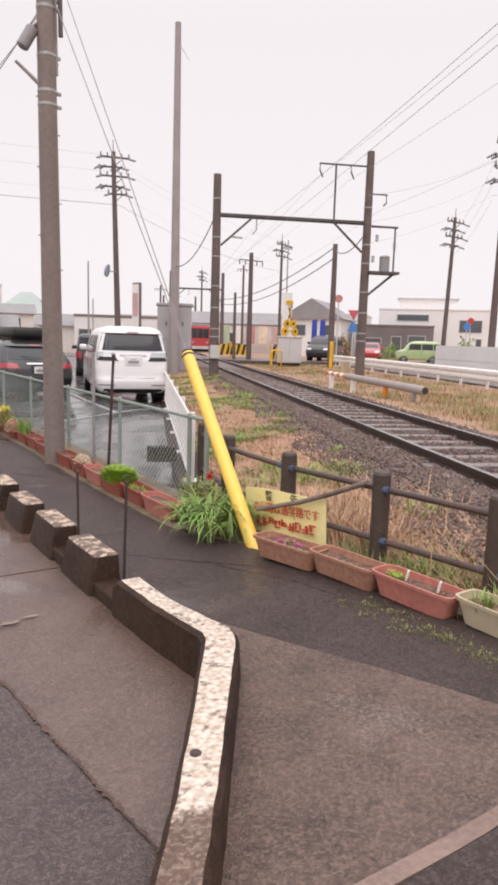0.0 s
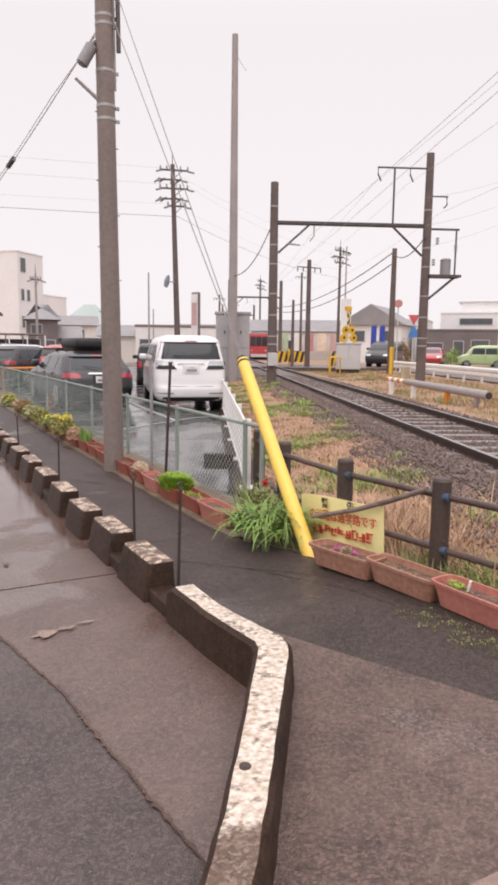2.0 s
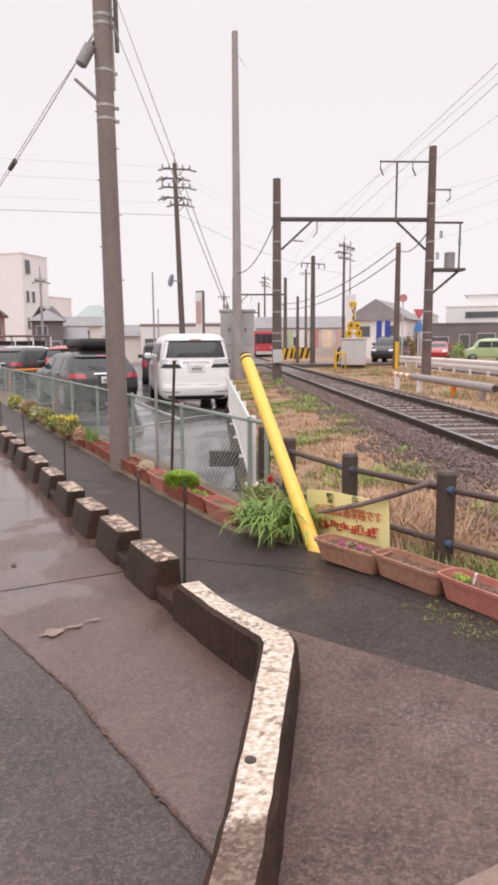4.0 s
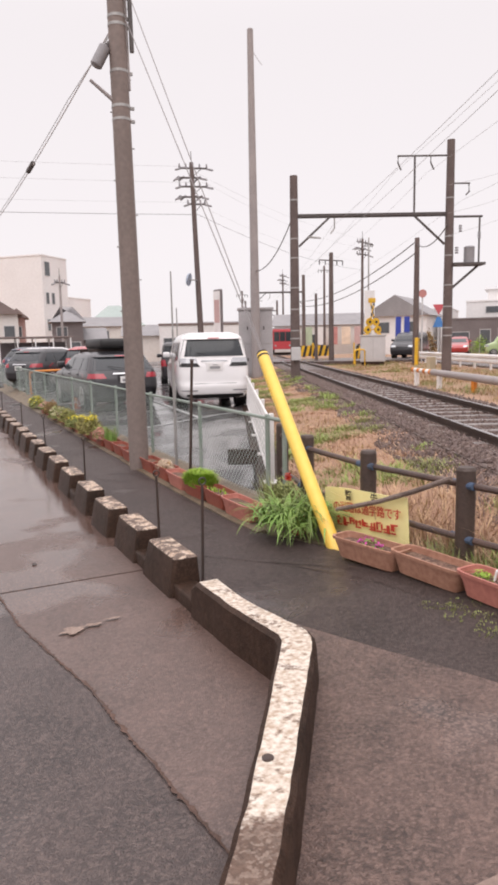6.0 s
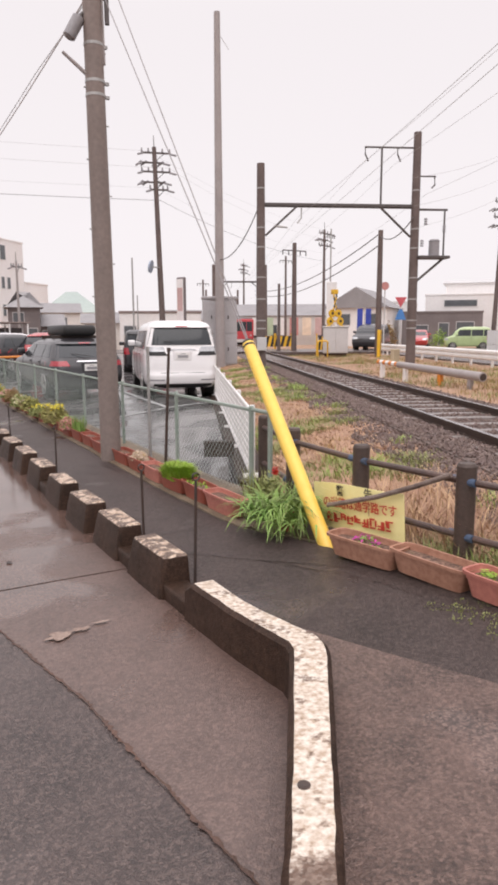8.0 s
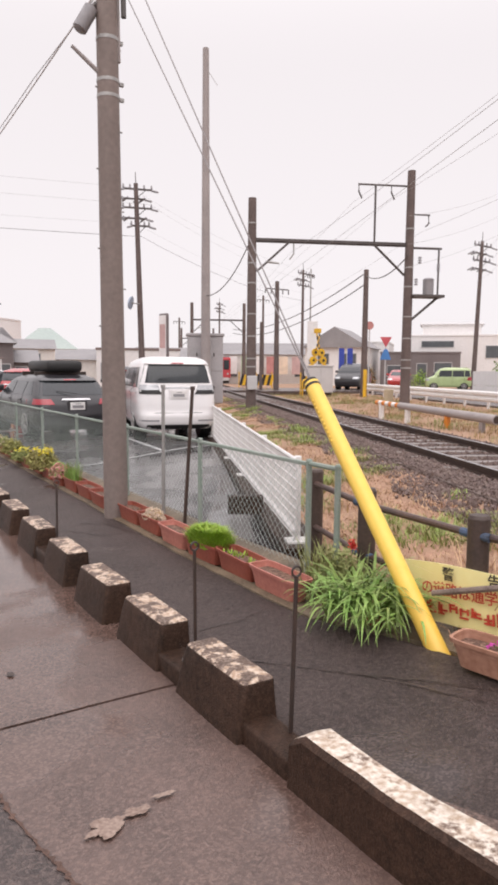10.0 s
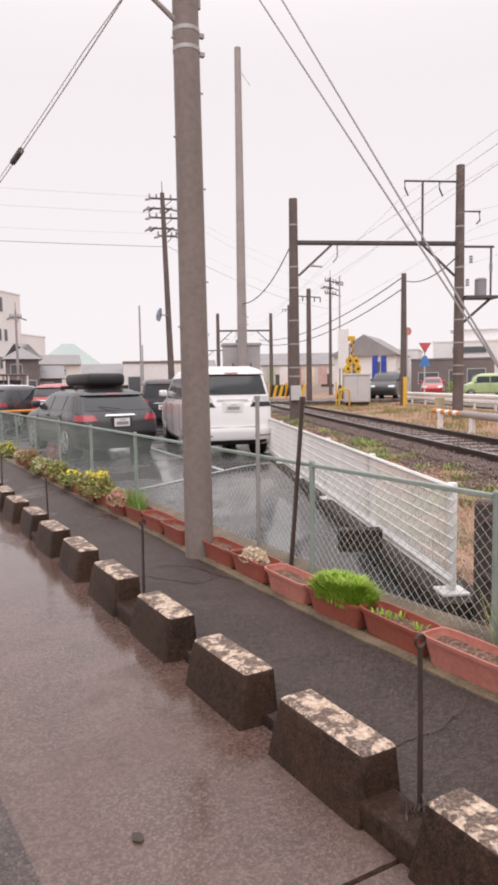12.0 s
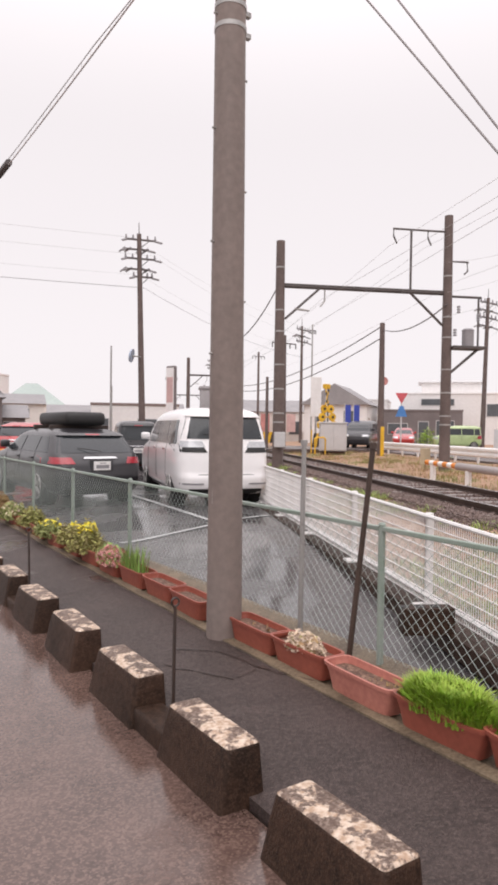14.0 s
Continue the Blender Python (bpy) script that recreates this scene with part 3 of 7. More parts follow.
# ---- rain water standing in the gutter, cracks and marks ----
def blob(name, cx, cy, rx, ry, z, mat, label, category, seed, wob=0.35):
    bm = B()
    v = []
    for k in range(60):
        a = k / 60 * math.tau
        r = 1 + wob * noise.noise(Vector((math.cos(a) * 1.6, math.sin(a) * 1.6, seed))) + 0.5 * wob * noise.noise(Vector((math.cos(a) * 5, math.sin(a) * 5, seed)))
        x, y = cx + rx * r * math.cos(a), cy + ry * r * math.sin(a)
        v.append(bm.verts.new((x, y, z(x, y))))
    mid = bm.verts.new((cx, cy, z(cx, cy)))
    for k in range(60):
        bm.faces.new((v[k], v[(k + 1) % 60], mid))
    bmesh.ops.recalc_face_normals(bm, faces=bm.faces)
    return tagged(part(name, bm, mat), label, category, kind="structure")


PALEMARK = material("worn_pale_mark", (0.4, 0.31, 0.26), 0.6, second=(0.19, 0.13, 0.105), scale=22, spec=0.3)
for mx, my, mrx, mry, ms in ((-0.95, -0.285, 0.065, 0.045, 15), (-0.81, -0.25, 0.05, 0.03, 16), (-0.68, -0.208, 0.05, 0.014, 18)):
    blob("pale_mark", mx, my, mrx, mry, lambda x, y: road_z(y) + 0.0148, PALEMARK, "worn pale smear on the concrete slab", "ground mark", ms, 0.8)
blob("stain", -0.96, 1.33, 0.022, 0.03, lambda x, y: road_z(y) + 0.0125, BLACKROD, "small dark drain spot in the concrete slab", "ground mark", 21, 0.3)


def crack(pts, w=0.008):
    bm = B()
    rng = random.Random(int(pts[0][1] * 100))
    rows = []
    for (xa, ya), (xb, yb) in zip(pts, pts[1:]):
        for k in range(10):
            f = k / 10
            x, y = xa + (xb - xa) * f + rng.gauss(0, 0.007), ya + (yb - ya) * f + rng.gauss(0, 0.007)
            ww = w * rng.uniform(0.4, 1.2)
            z = path_z(x, y) + 0.011
            rows.append((bm.verts.new((x - ww * 0.7, y - ww * 0.7, z)), bm.verts.new((x + ww * 0.7, y + ww * 0.7, z))))
    for a, b in zip(rows, rows[1:]):
        bm.faces.new((a[0], a[1], b[1], b[0]))
    return tagged(part("crack", bm, BLACKROD), "dark crack in the wet footpath asphalt", "crack", kind="structure")


crack([(0.05, 4.62), (0.3, 4.5), (0.5, 4.75)])
crack([(0.3, 4.5), (0.55, 4.0), (0.8, 4.05)])
crack([(0.5, 4.75), (0.72, 4.5), (0.8, 4.05), (0.95, 3.6)])
crack([(0.1, 1.25), (0.5, 1.2), (0.9, 1.35)])
crack([(0.25, 0.62), (0.62, 0.1), (0.95, -0.6), (1.05, -1.2)], 0.006)
crack([(0.05, 6.9), (0.4, 6.8), (0.9, 6.95)])


def road_joint():
    """The ragged, earth-filled joint between road asphalt and gutter slab."""
    rng = random.Random(61)
    bm = B()
    rows = []
    for k in range(235):
        y = -3.3 + k * 0.018
        x = min(gutter_edge(y), kerb_in(y) - 0.04) + 0.01 * noise.noise(Vector((0, y * 5, 4)))
        a, b = 0.004 + 0.016 * rng.random() ** 3, 0.004 + 0.016 * rng.random() ** 3
        z = road_z(y) + 0.0185
        rows.append((bm.verts.new((x - a, y, z)), bm.verts.new((x + b, y, z - 0.003))))
    for p, q in zip(rows, rows[1:]):
        bm.faces.new((p[0], p[1], q[1], q[0]))
    tagged(part("road_joint", bm, JOINT), "ragged reddish dirt line where asphalt meets concrete", "joint", kind="structure")


JOINT = material("reddish_joint_dirt", (0.13, 0.07, 0.05), 0.6, second=(0.06, 0.033, 0.025), scale=30, bump=0.8)
road_joint()
crack([(0.62, 0.1), (0.86, -0.2), (1.06, -0.5)], 0.006)
crack([(0.05, 7.3), (0.35, 7.1), (0.8, 7.4)], 0.008)


# ---- railway ----
RAIL_S = 4.22


def railway():
    t = empty("railway_track", pose(0, 0, 0), "single railway track on brown ballast with rusty rails", "railway track")
    for side in (-1, 1):
        bm = B()
        s = RAIL_S + side * 0.66
        for w, z0, z1 in ((0.06, 0.474, 0.488), (0.009, 0.488, 0.548), (0.033, 0.548, 0.584)):
            vs = [rail(s + a * w, u, z) for u in (-14, 130) for a, z in ((-1, z0), (1, z0), (1, z1), (-1, z1))]
            v = [bm.verts.new(p) for p in vs]
            for q in ((0, 1, 5, 4), (1, 2, 6, 5), (2, 3, 7, 6), (3, 0, 4, 7), (0, 3, 2, 1), (4, 5, 6, 7)):
                f = bm.faces.new([v[k] for k in q])
                if q == (2, 3, 7, 6) and z1 > 0.58:
                    f.material_index = 1
        bmesh.ops.recalc_face_normals(bm, faces=bm.faces)
        part("rail", bm, [STEEL, SHINY], t)
    bm = B()
    box(bm, -0.92, 0.92, -0.1, 0.1, 0.3, 0.474, 0.012)
    me = bpy.data.meshes.new("sleeper")
    bm.to_mesh(me)
    bm.free()
    me.materials.append(SLEEPER)
    rng = random.Random(3)
    for k in range(110):
        u = -8 + k * 0.62
        if 37.8 < u < 46.2:
            continue
        o = new("sleeper", me)
        o.parent = t
        o.matrix_world = Matrix.Translation(rail(RAIL_S + rng.uniform(-0.03, 0.03), u)) @ pose(0, 0, rng.uniform(-0.012, 0.006), 0, 0, -23.6 + rng.uniform(-0.8, 0.8))


railway()


def stones():
    """Loose ballast, one small lump each."""
    rng = random.Random(8)
    vs, fs = [], []
    base = [(1, 0, 0), (-1, 0, 0), (0, 1, 0), (0, -1, 0), (0, 0, 1), (0, 0, -1)]
    tri = [(0, 2, 4), (2, 1, 4), (1, 3, 4), (3, 0, 4), (2, 0, 5), (1, 2, 5), (3, 1, 5), (0, 3, 5)]
    for k in range(40000):
        u = -6 + 34 * rng.random() ** 1.5
        s = rng.gauss(RAIL_S, 1.0) if k % 2 else rng.uniform(2.3, 3.6)
        if abs(s - RAIL_S) < 0.75 and ((u + 8) % 0.62 > 0.52 or (u + 8) % 0.62 < 0.1):
            continue
        if not 2.35 + 0.4 * noise.noise(Vector((u * 0.6, 0, 2))) < s < 6.4:
            continue
        r = rng.uniform(0.018, 0.042)
        q = Euler((rng.uniform(0, 6), rng.uniform(0, 6), rng.uniform(0, 6))).to_matrix()
        c = rail(s, u, max(bank_z(s, u), 0.455 if 2.92 < s < 5.6 else 0.0) + 0.008)
        n = len(vs)
        vs += [tuple(c + q @ Vector((x * r * rng.uniform(0.7, 1.3), y * r * rng.uniform(0.6, 1.1), z * r * rng.uniform(0.5, 0.9)))) for x, y, z in base]
        fs += [(a + n, b + n, d + n) for a, b, d in tri]
    me = bpy.data.meshes.new("ballast_stones")
    me.from_pydata(vs, [], fs)
    me.materials.append(BALLAST)
    tagged(new("ballast_stones", me), "loose brown ballast stones round the railway track", "ballast", kind="stuff")


def blades(name, spots, mat, label, category, seed, kind="stuff", parent=None, width=0.006, curl=0.35):
    """Bent blades of grass: each spot is x, y, z, height, number, spread."""
    rng = random.Random(seed)
    vs, fs = [], []
    for x, y, z, h, count, spread in spots:
        for _ in range(count):
            a, d = rng.uniform(0, math.tau), spread * math.sqrt(rng.random())
            bx, by = x + d * math.cos(a), y + d * math.sin(a)
            a2 = a + rng.gauss(0, 0.8)
            hh = h * rng.uniform(0.5, 1.15)
            lean = hh * rng.uniform(0.1, curl * 2)
            w = width * rng.uniform(0.7, 1.4)
            sx, sy = -math.sin(a2) * w, math.cos(a2) * w
            n = len(vs)
            for f, ww in ((0, 1.0), (0.45, 0.85), (0.8, 0.5), (1.0, 0.0)):
                k = f * f * lean
                px, py, pz = bx + math.cos(a2) * k, by + math.sin(a2) * k, z + hh * f * (1 - 0.25 * f * curl)
                if ww:
                    vs += [(px - sx * ww, py - sy * ww, pz), (px + sx * ww, py + sy * ww, pz)]
                else:
                    vs.append((px, py, pz))
            fs += [(n, n + 1, n + 3, n + 2), (n + 2, n + 3, n + 5, n + 4), (n + 4, n + 5, n + 6)]
    me = bpy.data.meshes.new(name)
    me.from_pydata(vs, [], fs)
    me.materials.append(mat)
    ob = new(name, me)
    ob.parent = parent
    if parent is None:
        tagged(ob, label, category, kind=kind)
    elif label:
        ob["label"] = label
    return ob


def bank_spots(seed, tries, keep, h, count, spread, s_range, u_range, power=1.6):
    rng = random.Random(seed)
    out = []
    for _ in range(tries):
        s = rng.uniform(*s_range)
        u = u_range[0] + (u_range[1] - u_range[0]) * rng.random() ** power
        p = rail(s, u)
        if p.x < 1.62 or (p.y > 1.6 and s < 0.95):
            continue
        if keep(noise.noise(Vector((p.x * 0.5, p.y * 0.5, 7))), s, p):
            out.append((p.x, p.y, land(p.x, p.y) - 0.01, h * rng.uniform(0.6, 1.4), count, spread))
    return out


GRAVEL = material("packed_ballast", (0.12, 0.083, 0.072), 0.8, second=(0.06, 0.042, 0.036), scale=9, bump=1.0, bump_scale=45, speck=((0.3, 0.23, 0.2), 26, 0.6))
slab("ballast_bed", 2.9, 5.62, -24, 38.18, 0.452, 0.2, GRAVEL, "packed brown ballast bed under the sleepers", "ballast")
stones()
blades("green_grass", bank_spots(1, 1100, lambda n, s, p: n > 0.2 or s < 1.02 + 0.5 * n, 0.075, 70, 0.26, (0.9, 2.9), (-4, 40)), GRASS, "soft green grass in patches on the railway bank", "grass", 1, width=0.0055, curl=0.6)
blades("bright_grass", bank_spots(15, 200, lambda n, s, p: n > 0.2 or s > 2.55, 0.13, 50, 0.2, (1.0, 2.9), (-4, 26)), FRESH, "fresh bright green tufts on the railway bank", "grass", 16, width=0.0055, curl=0.5)
blades("straw_mat", bank_spots(13, 1700, lambda n, s, p: n < 0.24, 0.05, 50, 0.3, (0.9, 2.75), (-4, 34)), STRAW, "matted dry tan straw on the railway bank", "grass", 14, width=0.0045, curl=0.95)
blades("far_grass", bank_spots(11, 900, lambda n, s, p: n > -0.05, 0.15, 26, 0.35, (6.3, 11.3), (2, 44)), GRASS, "green grass between the track and the guard rail", "grass", 12)
blades("dry_weeds", bank_spots(2, 520, lambda n, s, p: n < 0.05, 0.07, 16, 0.3, (0.9, 2.2), (-4, 40)), RUSSET, "dry brown weeds on the railway bank", "weeds", 2)
blades("russet_weeds", bank_spots(3, 700, lambda n, s, p: True, 0.16, 20, 0.35, (6.5, 11.2), (4, 44)), RUSSET, "russet brown weeds beyond the track", "weeds", 3)
rng = random.Random(5)
blades("straw_thicket", [(rng.uniform(1.66, 3.0), rng.uniform(-3.0, 0.7), 0.15, rng.uniform(0.25, 0.5), 13, 0.16) for _ in range(300)], STRAW,
       "tall dry straw behind the wooden fence", "weeds", 4, width=0.004, curl=0.55)
blades("fence_grass", [(rng.uniform(1.5, 2.1), rng.uniform(-3.3, -0.6), 0.14, rng.uniform(0.1, 0.26), 40, 0.14) for _ in range(170)], GRASS,
       "tall green grass along the wooden fence", "grass", 6, width=0.004, curl=0.5)
blades("fence_tufts", [(rng.uniform(1.5, 1.9), rng.uniform(-3.0, -0.7), 0.15, rng.uniform(0.14, 0.32), 34, 0.1) for _ in range(60)], FRESH,
       "fresh green tufts at the foot of the wooden fence", "grass", 8, width=0.004, curl=0.5)
blades("verge_weeds", [(1.12 + rng.gauss(0, 0.07), y, path_z(1.1, y), 0.014, 26, 0.07) for y in np.linspace(-3.0, -1.3, 46)], GRASS,
       "small weeds and moss at the foot of the flower boxes", "weeds", 7, width=0.004)


def contact_portal(name, u, s0, s1, top0, top1, beam, r, detail, label):
    """Two poles with a beam over the track, braces, hangers and, in full, the feeder arms and a transformer shelf."""
    g = empty(name, pose(0, 0, 0), label, "catenary mast", "masts over the railway")
    zg = 0.1
    for s, top in ((s0, top0), (s1, top1)):
        bm = B()
        tube(bm, rail(s, u, zg - 0.4), rail(s, u, top), r * 1.12, r * 0.82, 14)
        p = part("pole", bm, OLDPOLE, g, smooth=True)
        if detail:
            for z in (1.9, 2.2, 3.0, 3.8, 4.9, 5.6, 7.0):
                bm = B()
                rr = r * (1.12 - 0.3 * z / top) + 0.006
                tube(bm, rail(s, u, z), rail(s, u, z + 0.05), rr, rr, 14)
                part("band", bm, GALV, g, smooth=True)
    bm = B()
    for dz in (-0.05, 0.05):
        tube(bm, rail(s0, u, beam + dz), rail(s1, u, beam + dz), 0.035, 0.035, 6)
    box(bm, 0, abs(s1 - s0), -0.05, 0.05, -0.03, 0.03, 0, Matrix.Translation(rail(s0, u, beam)) @ pose(0, 0, 0, 0, 0, -23.6))
    part("beam", bm, DARKMETAL, g)
    for s, d in ((s0, 1), (s1, -1)):
        bm = B()
        tube(bm, rail(s + d * r, u, beam - 1.1), rail(s + d * 1.35, u, beam - 0.04), 0.045, 0.045, 6)
        part("brace", bm, DARKMETAL, g)
    bm = B()
    pipe(bm, [rail(RAIL_S + 0.1, u, beam), rail(RAIL_S + 0.1, u, beam - 0.45), rail(RAIL_S - 0.05, u, beam - 0.65)], 0.03, 6)
    part("hanger", bm, GALV, g)
    bm = B()
    tube(bm, rail(s0 + 0.5, u, beam - 0.75), rail(s0 + 1.0, u, beam - 0.8), 0.045, 0.03, 8)
    part("insulator", bm, GALV, g)
    if detail:
        bm = B()
        za = top1 - 0.55
        tube(bm, rail(s1 - 0.1, u, za), rail(s1 - 2.0, u, za), 0.035, 0.035, 6)
        tube(bm, rail(s1 - 1.35, u, za), rail(s1 - 1.35, u, beam), 0.04, 0.04, 6)
        for ds in (1.98, 0.75):
            pipe(bm, [rail(s1 - ds, u, za), rail(s1 - ds, u, za - 0.25), rail(s1 - ds + 0.12, u, za - 0.5)], 0.028, 6)
        part("feeder_arm", bm, DARKMETAL, g)
        bm = B()
        zb = top1 - 1.55
        tube(bm, rail(s1, u, zb), rail(s1 + 0.75, u, zb), 0.03, 0.03, 6)
        pipe(bm, [rail(s1 + 0.7, u, zb), rail(s1 + 0.72, u, zb - 0.3), rail(s1 + 0.6, u, zb - 0.42)], 0.03, 6)
        part("side_arm", bm, DARKMETAL, g)
        bm = B()
        zs = top1 - 4.5
        box(bm, 0, 1.2, -0.3, 0.3, -0.06, 0.04, 0.01, Matrix.Translation(rail(s1 + 0.12, u, zs)) @ pose(0, 0, 0, 0, 0, -23.6))
        tube(bm, rail(s1 + 1.2, u, zs), rail(s1 + 0.12, u, zs - 0.9), 0.05, 0.05, 6)
        tube(bm, rail(s1 + 1.15, u, zs), rail(s1 + 1.15, u, zs + 1.7), 0.035, 0.035, 6)
        tube(bm, rail(s1, u, zs + 1.75), rail(s1 + 1.25, u, zs + 1.75), 0.045, 0.045, 6)
        part("shelf", bm, DARKMETAL, g)
        bm = B()
        tube(bm, rail(s1 + 0.78, u, zs + 0.04), rail(s1 + 0.78, u, zs + 0.6), 0.2, 0.2, 14)
        tube(bm, rail(s1 + 0.78, u, zs + 0.6), rail(s1 + 0.78, u, zs + 0.66), 0.22, 0.16, 14)
        part("transformer", bm, GREY, g, "small grey pole transformer", smooth=True)
        for ds, dz in ((0.42, 1.2), (1.15, 0.95), (0.3, 0.4)):
            bm = B()
            for q in range(3):
                tube(bm, rail(s1 + ds, u, zs + dz + q * 0.09), rail(s1 + ds, u, zs + dz + q * 0.09 + 0.06), 0.07, 0.05, 8)
            part("insulator", bm, GREY, g, smooth=True)
        bm = B()
        box(bm, -0.18, 0.18, -0.34, -0.2, 1.1, 1.6, 0.02, Matrix.Translation(rail(s0, u, 0)) @ pose(0, 0, 0, 0, 0, -23.6))
        part("label_box", bm, PALEGREY, g, "pale metal box strapped to the pole")
    return g


contact_portal("catenary_mast", 21.5, 2.8, 8.68, 7.9, 9.1, 6.45, 0.175, True, "pair of dark concrete poles carrying a beam over the track")
contact_portal("catenary_mast", 62, 2.6, 7.6, 8.2, 8.2, 6.6, 0.18, False, "distant pair of dark poles with a beam over the track")
contact_portal("catenary_mast", 104, 3.0, 8.0, 8.4, 8.4, 6.8, 0.18, False, "far pair of dark poles with a beam over the track")


def mast(x, y, top, r, z0=0.2, mat=None, label="slim dark pole beside the railway", category="pole", arm=0.0, name="pole"):
    g = empty(name, pose(x, y, z0), label, category)
    bm = B()
    tube(bm, (0, 0, -0.4), (0, 0, top - z0), r, r * 0.7, 12)
    part("shaft", bm, mat or OLDPOLE, g, smooth=True)
    if arm:
        bm = B()
        tube(bm, (-arm, 0, top - z0 - 0.5), (arm, 0, top - z0 - 0.5), 0.04, 0.04, 6)
        for d in (-arm, -arm * 0.5, arm * 0.5, arm):
            tube(bm, (d, 0, top - z0 - 0.8), (d, 0, top - z0 - 0.5), 0.04, 0.04, 6)
        part("cross_arm", bm, DARKMETAL, g)
    return g


mast(23.0, 34.8, 7.6, 0.19, arm=0.9, label="dark mast with a short cross arm by the crossing")
mast(22.3, 35.6, 5.0, 0.12, label="thin dark post beside the crossing")
mast(23.3, 26.4, 7.35, 0.19, label="dark wooden pole with a yellow guard at its foot")
mast(33.2, 45.0, 10.5, 0.08, mat=GALV, label="tall thin grey street lamp post", arm=0.35)
mast(36.4, 78, 8.6, 0.16, arm=0.8, label="distant dark pole with a cross arm")
mast(40.8, 64.6, 10.5, 0.16, arm=0.8, label="distant dark pole with a cross arm")
mast(16.0, 46.0, 4.6, 0.06, mat=GALV, label="thin grey steel post beside the street")
mast(13.3, 39.2, 6.6, 0.07, mat=GALV, label="thin grey steel post beside the utility pole")


def utility_pole(x, y, top, r, arms, label, z0=0.4, lean=0.0, mat=None, turn=0.0, mirror=False):
    g = empty("utility_pole", pose(x, y, z0, 0, lean, turn), label, "utility pole", "utility poles")
    h = top - z0
    bm = B()
    tube(bm, (0, 0, -0.5), (0, 0, h), r, r * 0.62, 14)
    part("shaft", bm, mat or OLDPOLE, g, smooth=True)
    for k, (dz, w, out) in enumerate(arms):
        bm = B()
        box(bm, -w + out, w + out, -0.05, 0.05, h - dz - 0.05, h - dz + 0.05)
        tube(bm, (0, 0, h - dz - 0.55), (w * 0.6 + out, 0, h - dz), 0.025, 0.025, 6)
        part("cross_arm", bm, DARKMETAL, g)
        for q in (-0.95, -0.5, 0.45, 0.95):
            bm = B()
            if k % 2:
                tube(bm, (q * w + out - 0.32, 0.3, h - dz - 0.14), (q * w + out, 0, h - dz + 0.08), 0.05, 0.07, 8)
            else:
                tube(bm, (q * w + out, 0, h - dz + 0.05), (q * w + out, 0, h - dz + 0.28), 0.07, 0.04, 8)
            part("insulator", bm, GREY, g, smooth=True)
        for sd in (-1, 1):
            bm = B()
            for q in range(3):
                c = Vector((sd * (w * 0.95 + 0.12 * q) + out, -0.1 - 0.1 * q, h - dz - 0.06 - 0.05 * q))
                tube(bm, c, c + Vector((sd * 0.1, -0.08, -0.04)), 0.075, 0.05, 8)
            part("strain_insulator", bm, GREY, g, smooth=True)
    bm = B()
    tube(bm, (0, 0, h), (0, 0, h + 0.7), 0.03, 0.02, 6)
    part("top_spike", bm, DARKMETAL, g)
    if mirror:
        m = empty("convex_mirror", pose(x, y, z0), "grey backed traffic mirror on a utility pole", "traffic mirror")
        bm = B()
        tube(bm, (0, 0, 5.6), (-0.9, -0.4, 5.6), 0.04, 0.04, 6)
        part("bracket", bm, GALV, m)
        bm = B()
        tube(bm, (-0.9, -0.42, 5.6), (-0.98, -0.355, 5.62), 0.42, 0.38, 20)
        part("mirror_disc", bm, MIRRORBACK, m, "pale blue grey mirror back", smooth=True)
    return g


ARMS = [(0.35, 0.95, 0.1), (0.95, 0.75, -0.15), (1.5, 0.95, 0.05), (2.15, 0.75, -0.1), (2.6, 0.6, 0.2)]
utility_pole(15.2, 38.75, 13.5, 0.22, ARMS, "tall dark utility pole with many cross arms and insulators", lean=-1.5, turn=-10, mirror=True)
utility_pole(40.9, 33.8, 11.9, 0.2, ARMS[:4], "dark utility pole with cross arms behind the road", lean=2.0)
utility_pole(27.9, 18.9, 12.2, 0.2, ARMS[:4], "dark utility pole with cross arms beside the guard rail", lean=0.4)
utility_pole(37.4, 52.0, 11.6, 0.17, ARMS[:3], "far utility pole with cross arms", turn=20)
utility_pole(50.0, 92.0, 12.5, 0.18, ARMS[:3], "far utility pole with cross arms", turn=30)
utility_pole(11.5, 77.0, 9.6, 0.14, ARMS[:1], "far thin utility pole", mat=PALEPOLE)
utility_pole(30.5, 118.0, 8.0, 0.16, ARMS[:2], "far utility pole between the houses")
utility_pole(8.75, 54.35, 7.59, 0.13, [(0.5, 0.42, 0.0)], "far thin utility pole", mat=PALEPOLE)

# slender tall pole with its relay cabinet
g = empty("signal_mast", pose(12.02, 23.8, 0.2), "very tall slim pale concrete pole beside a relay cabinet", "pole")
bm = B()
tube(bm, (0, 0, -0.4), (0, 0, 14.95), 0.225, 0.13, 16)
part("shaft", bm, PALEPOLE, g, smooth=True)
bm = B()
tube(bm, (0, 0, 14.2), (0.45, -0.2, 13.5), 0.012, 0.012, 5)
part("aerial", bm, GALV, g)
g = empty("relay_cabinet", pose(12.4, 24.6, 0.2, 0, 0, -23.6), "large grey steel relay cabinet at the foot of a tall pole", "cabinet")
bm = B()
box(bm, -0.78, 0.78, -0.4, 0.4, 0, 3.1, 0.02)
box(bm, -0.84, 0.84, -0.46, 0.46, 3.1, 3.22, 0.02)
part("body", bm, CABINET, g)
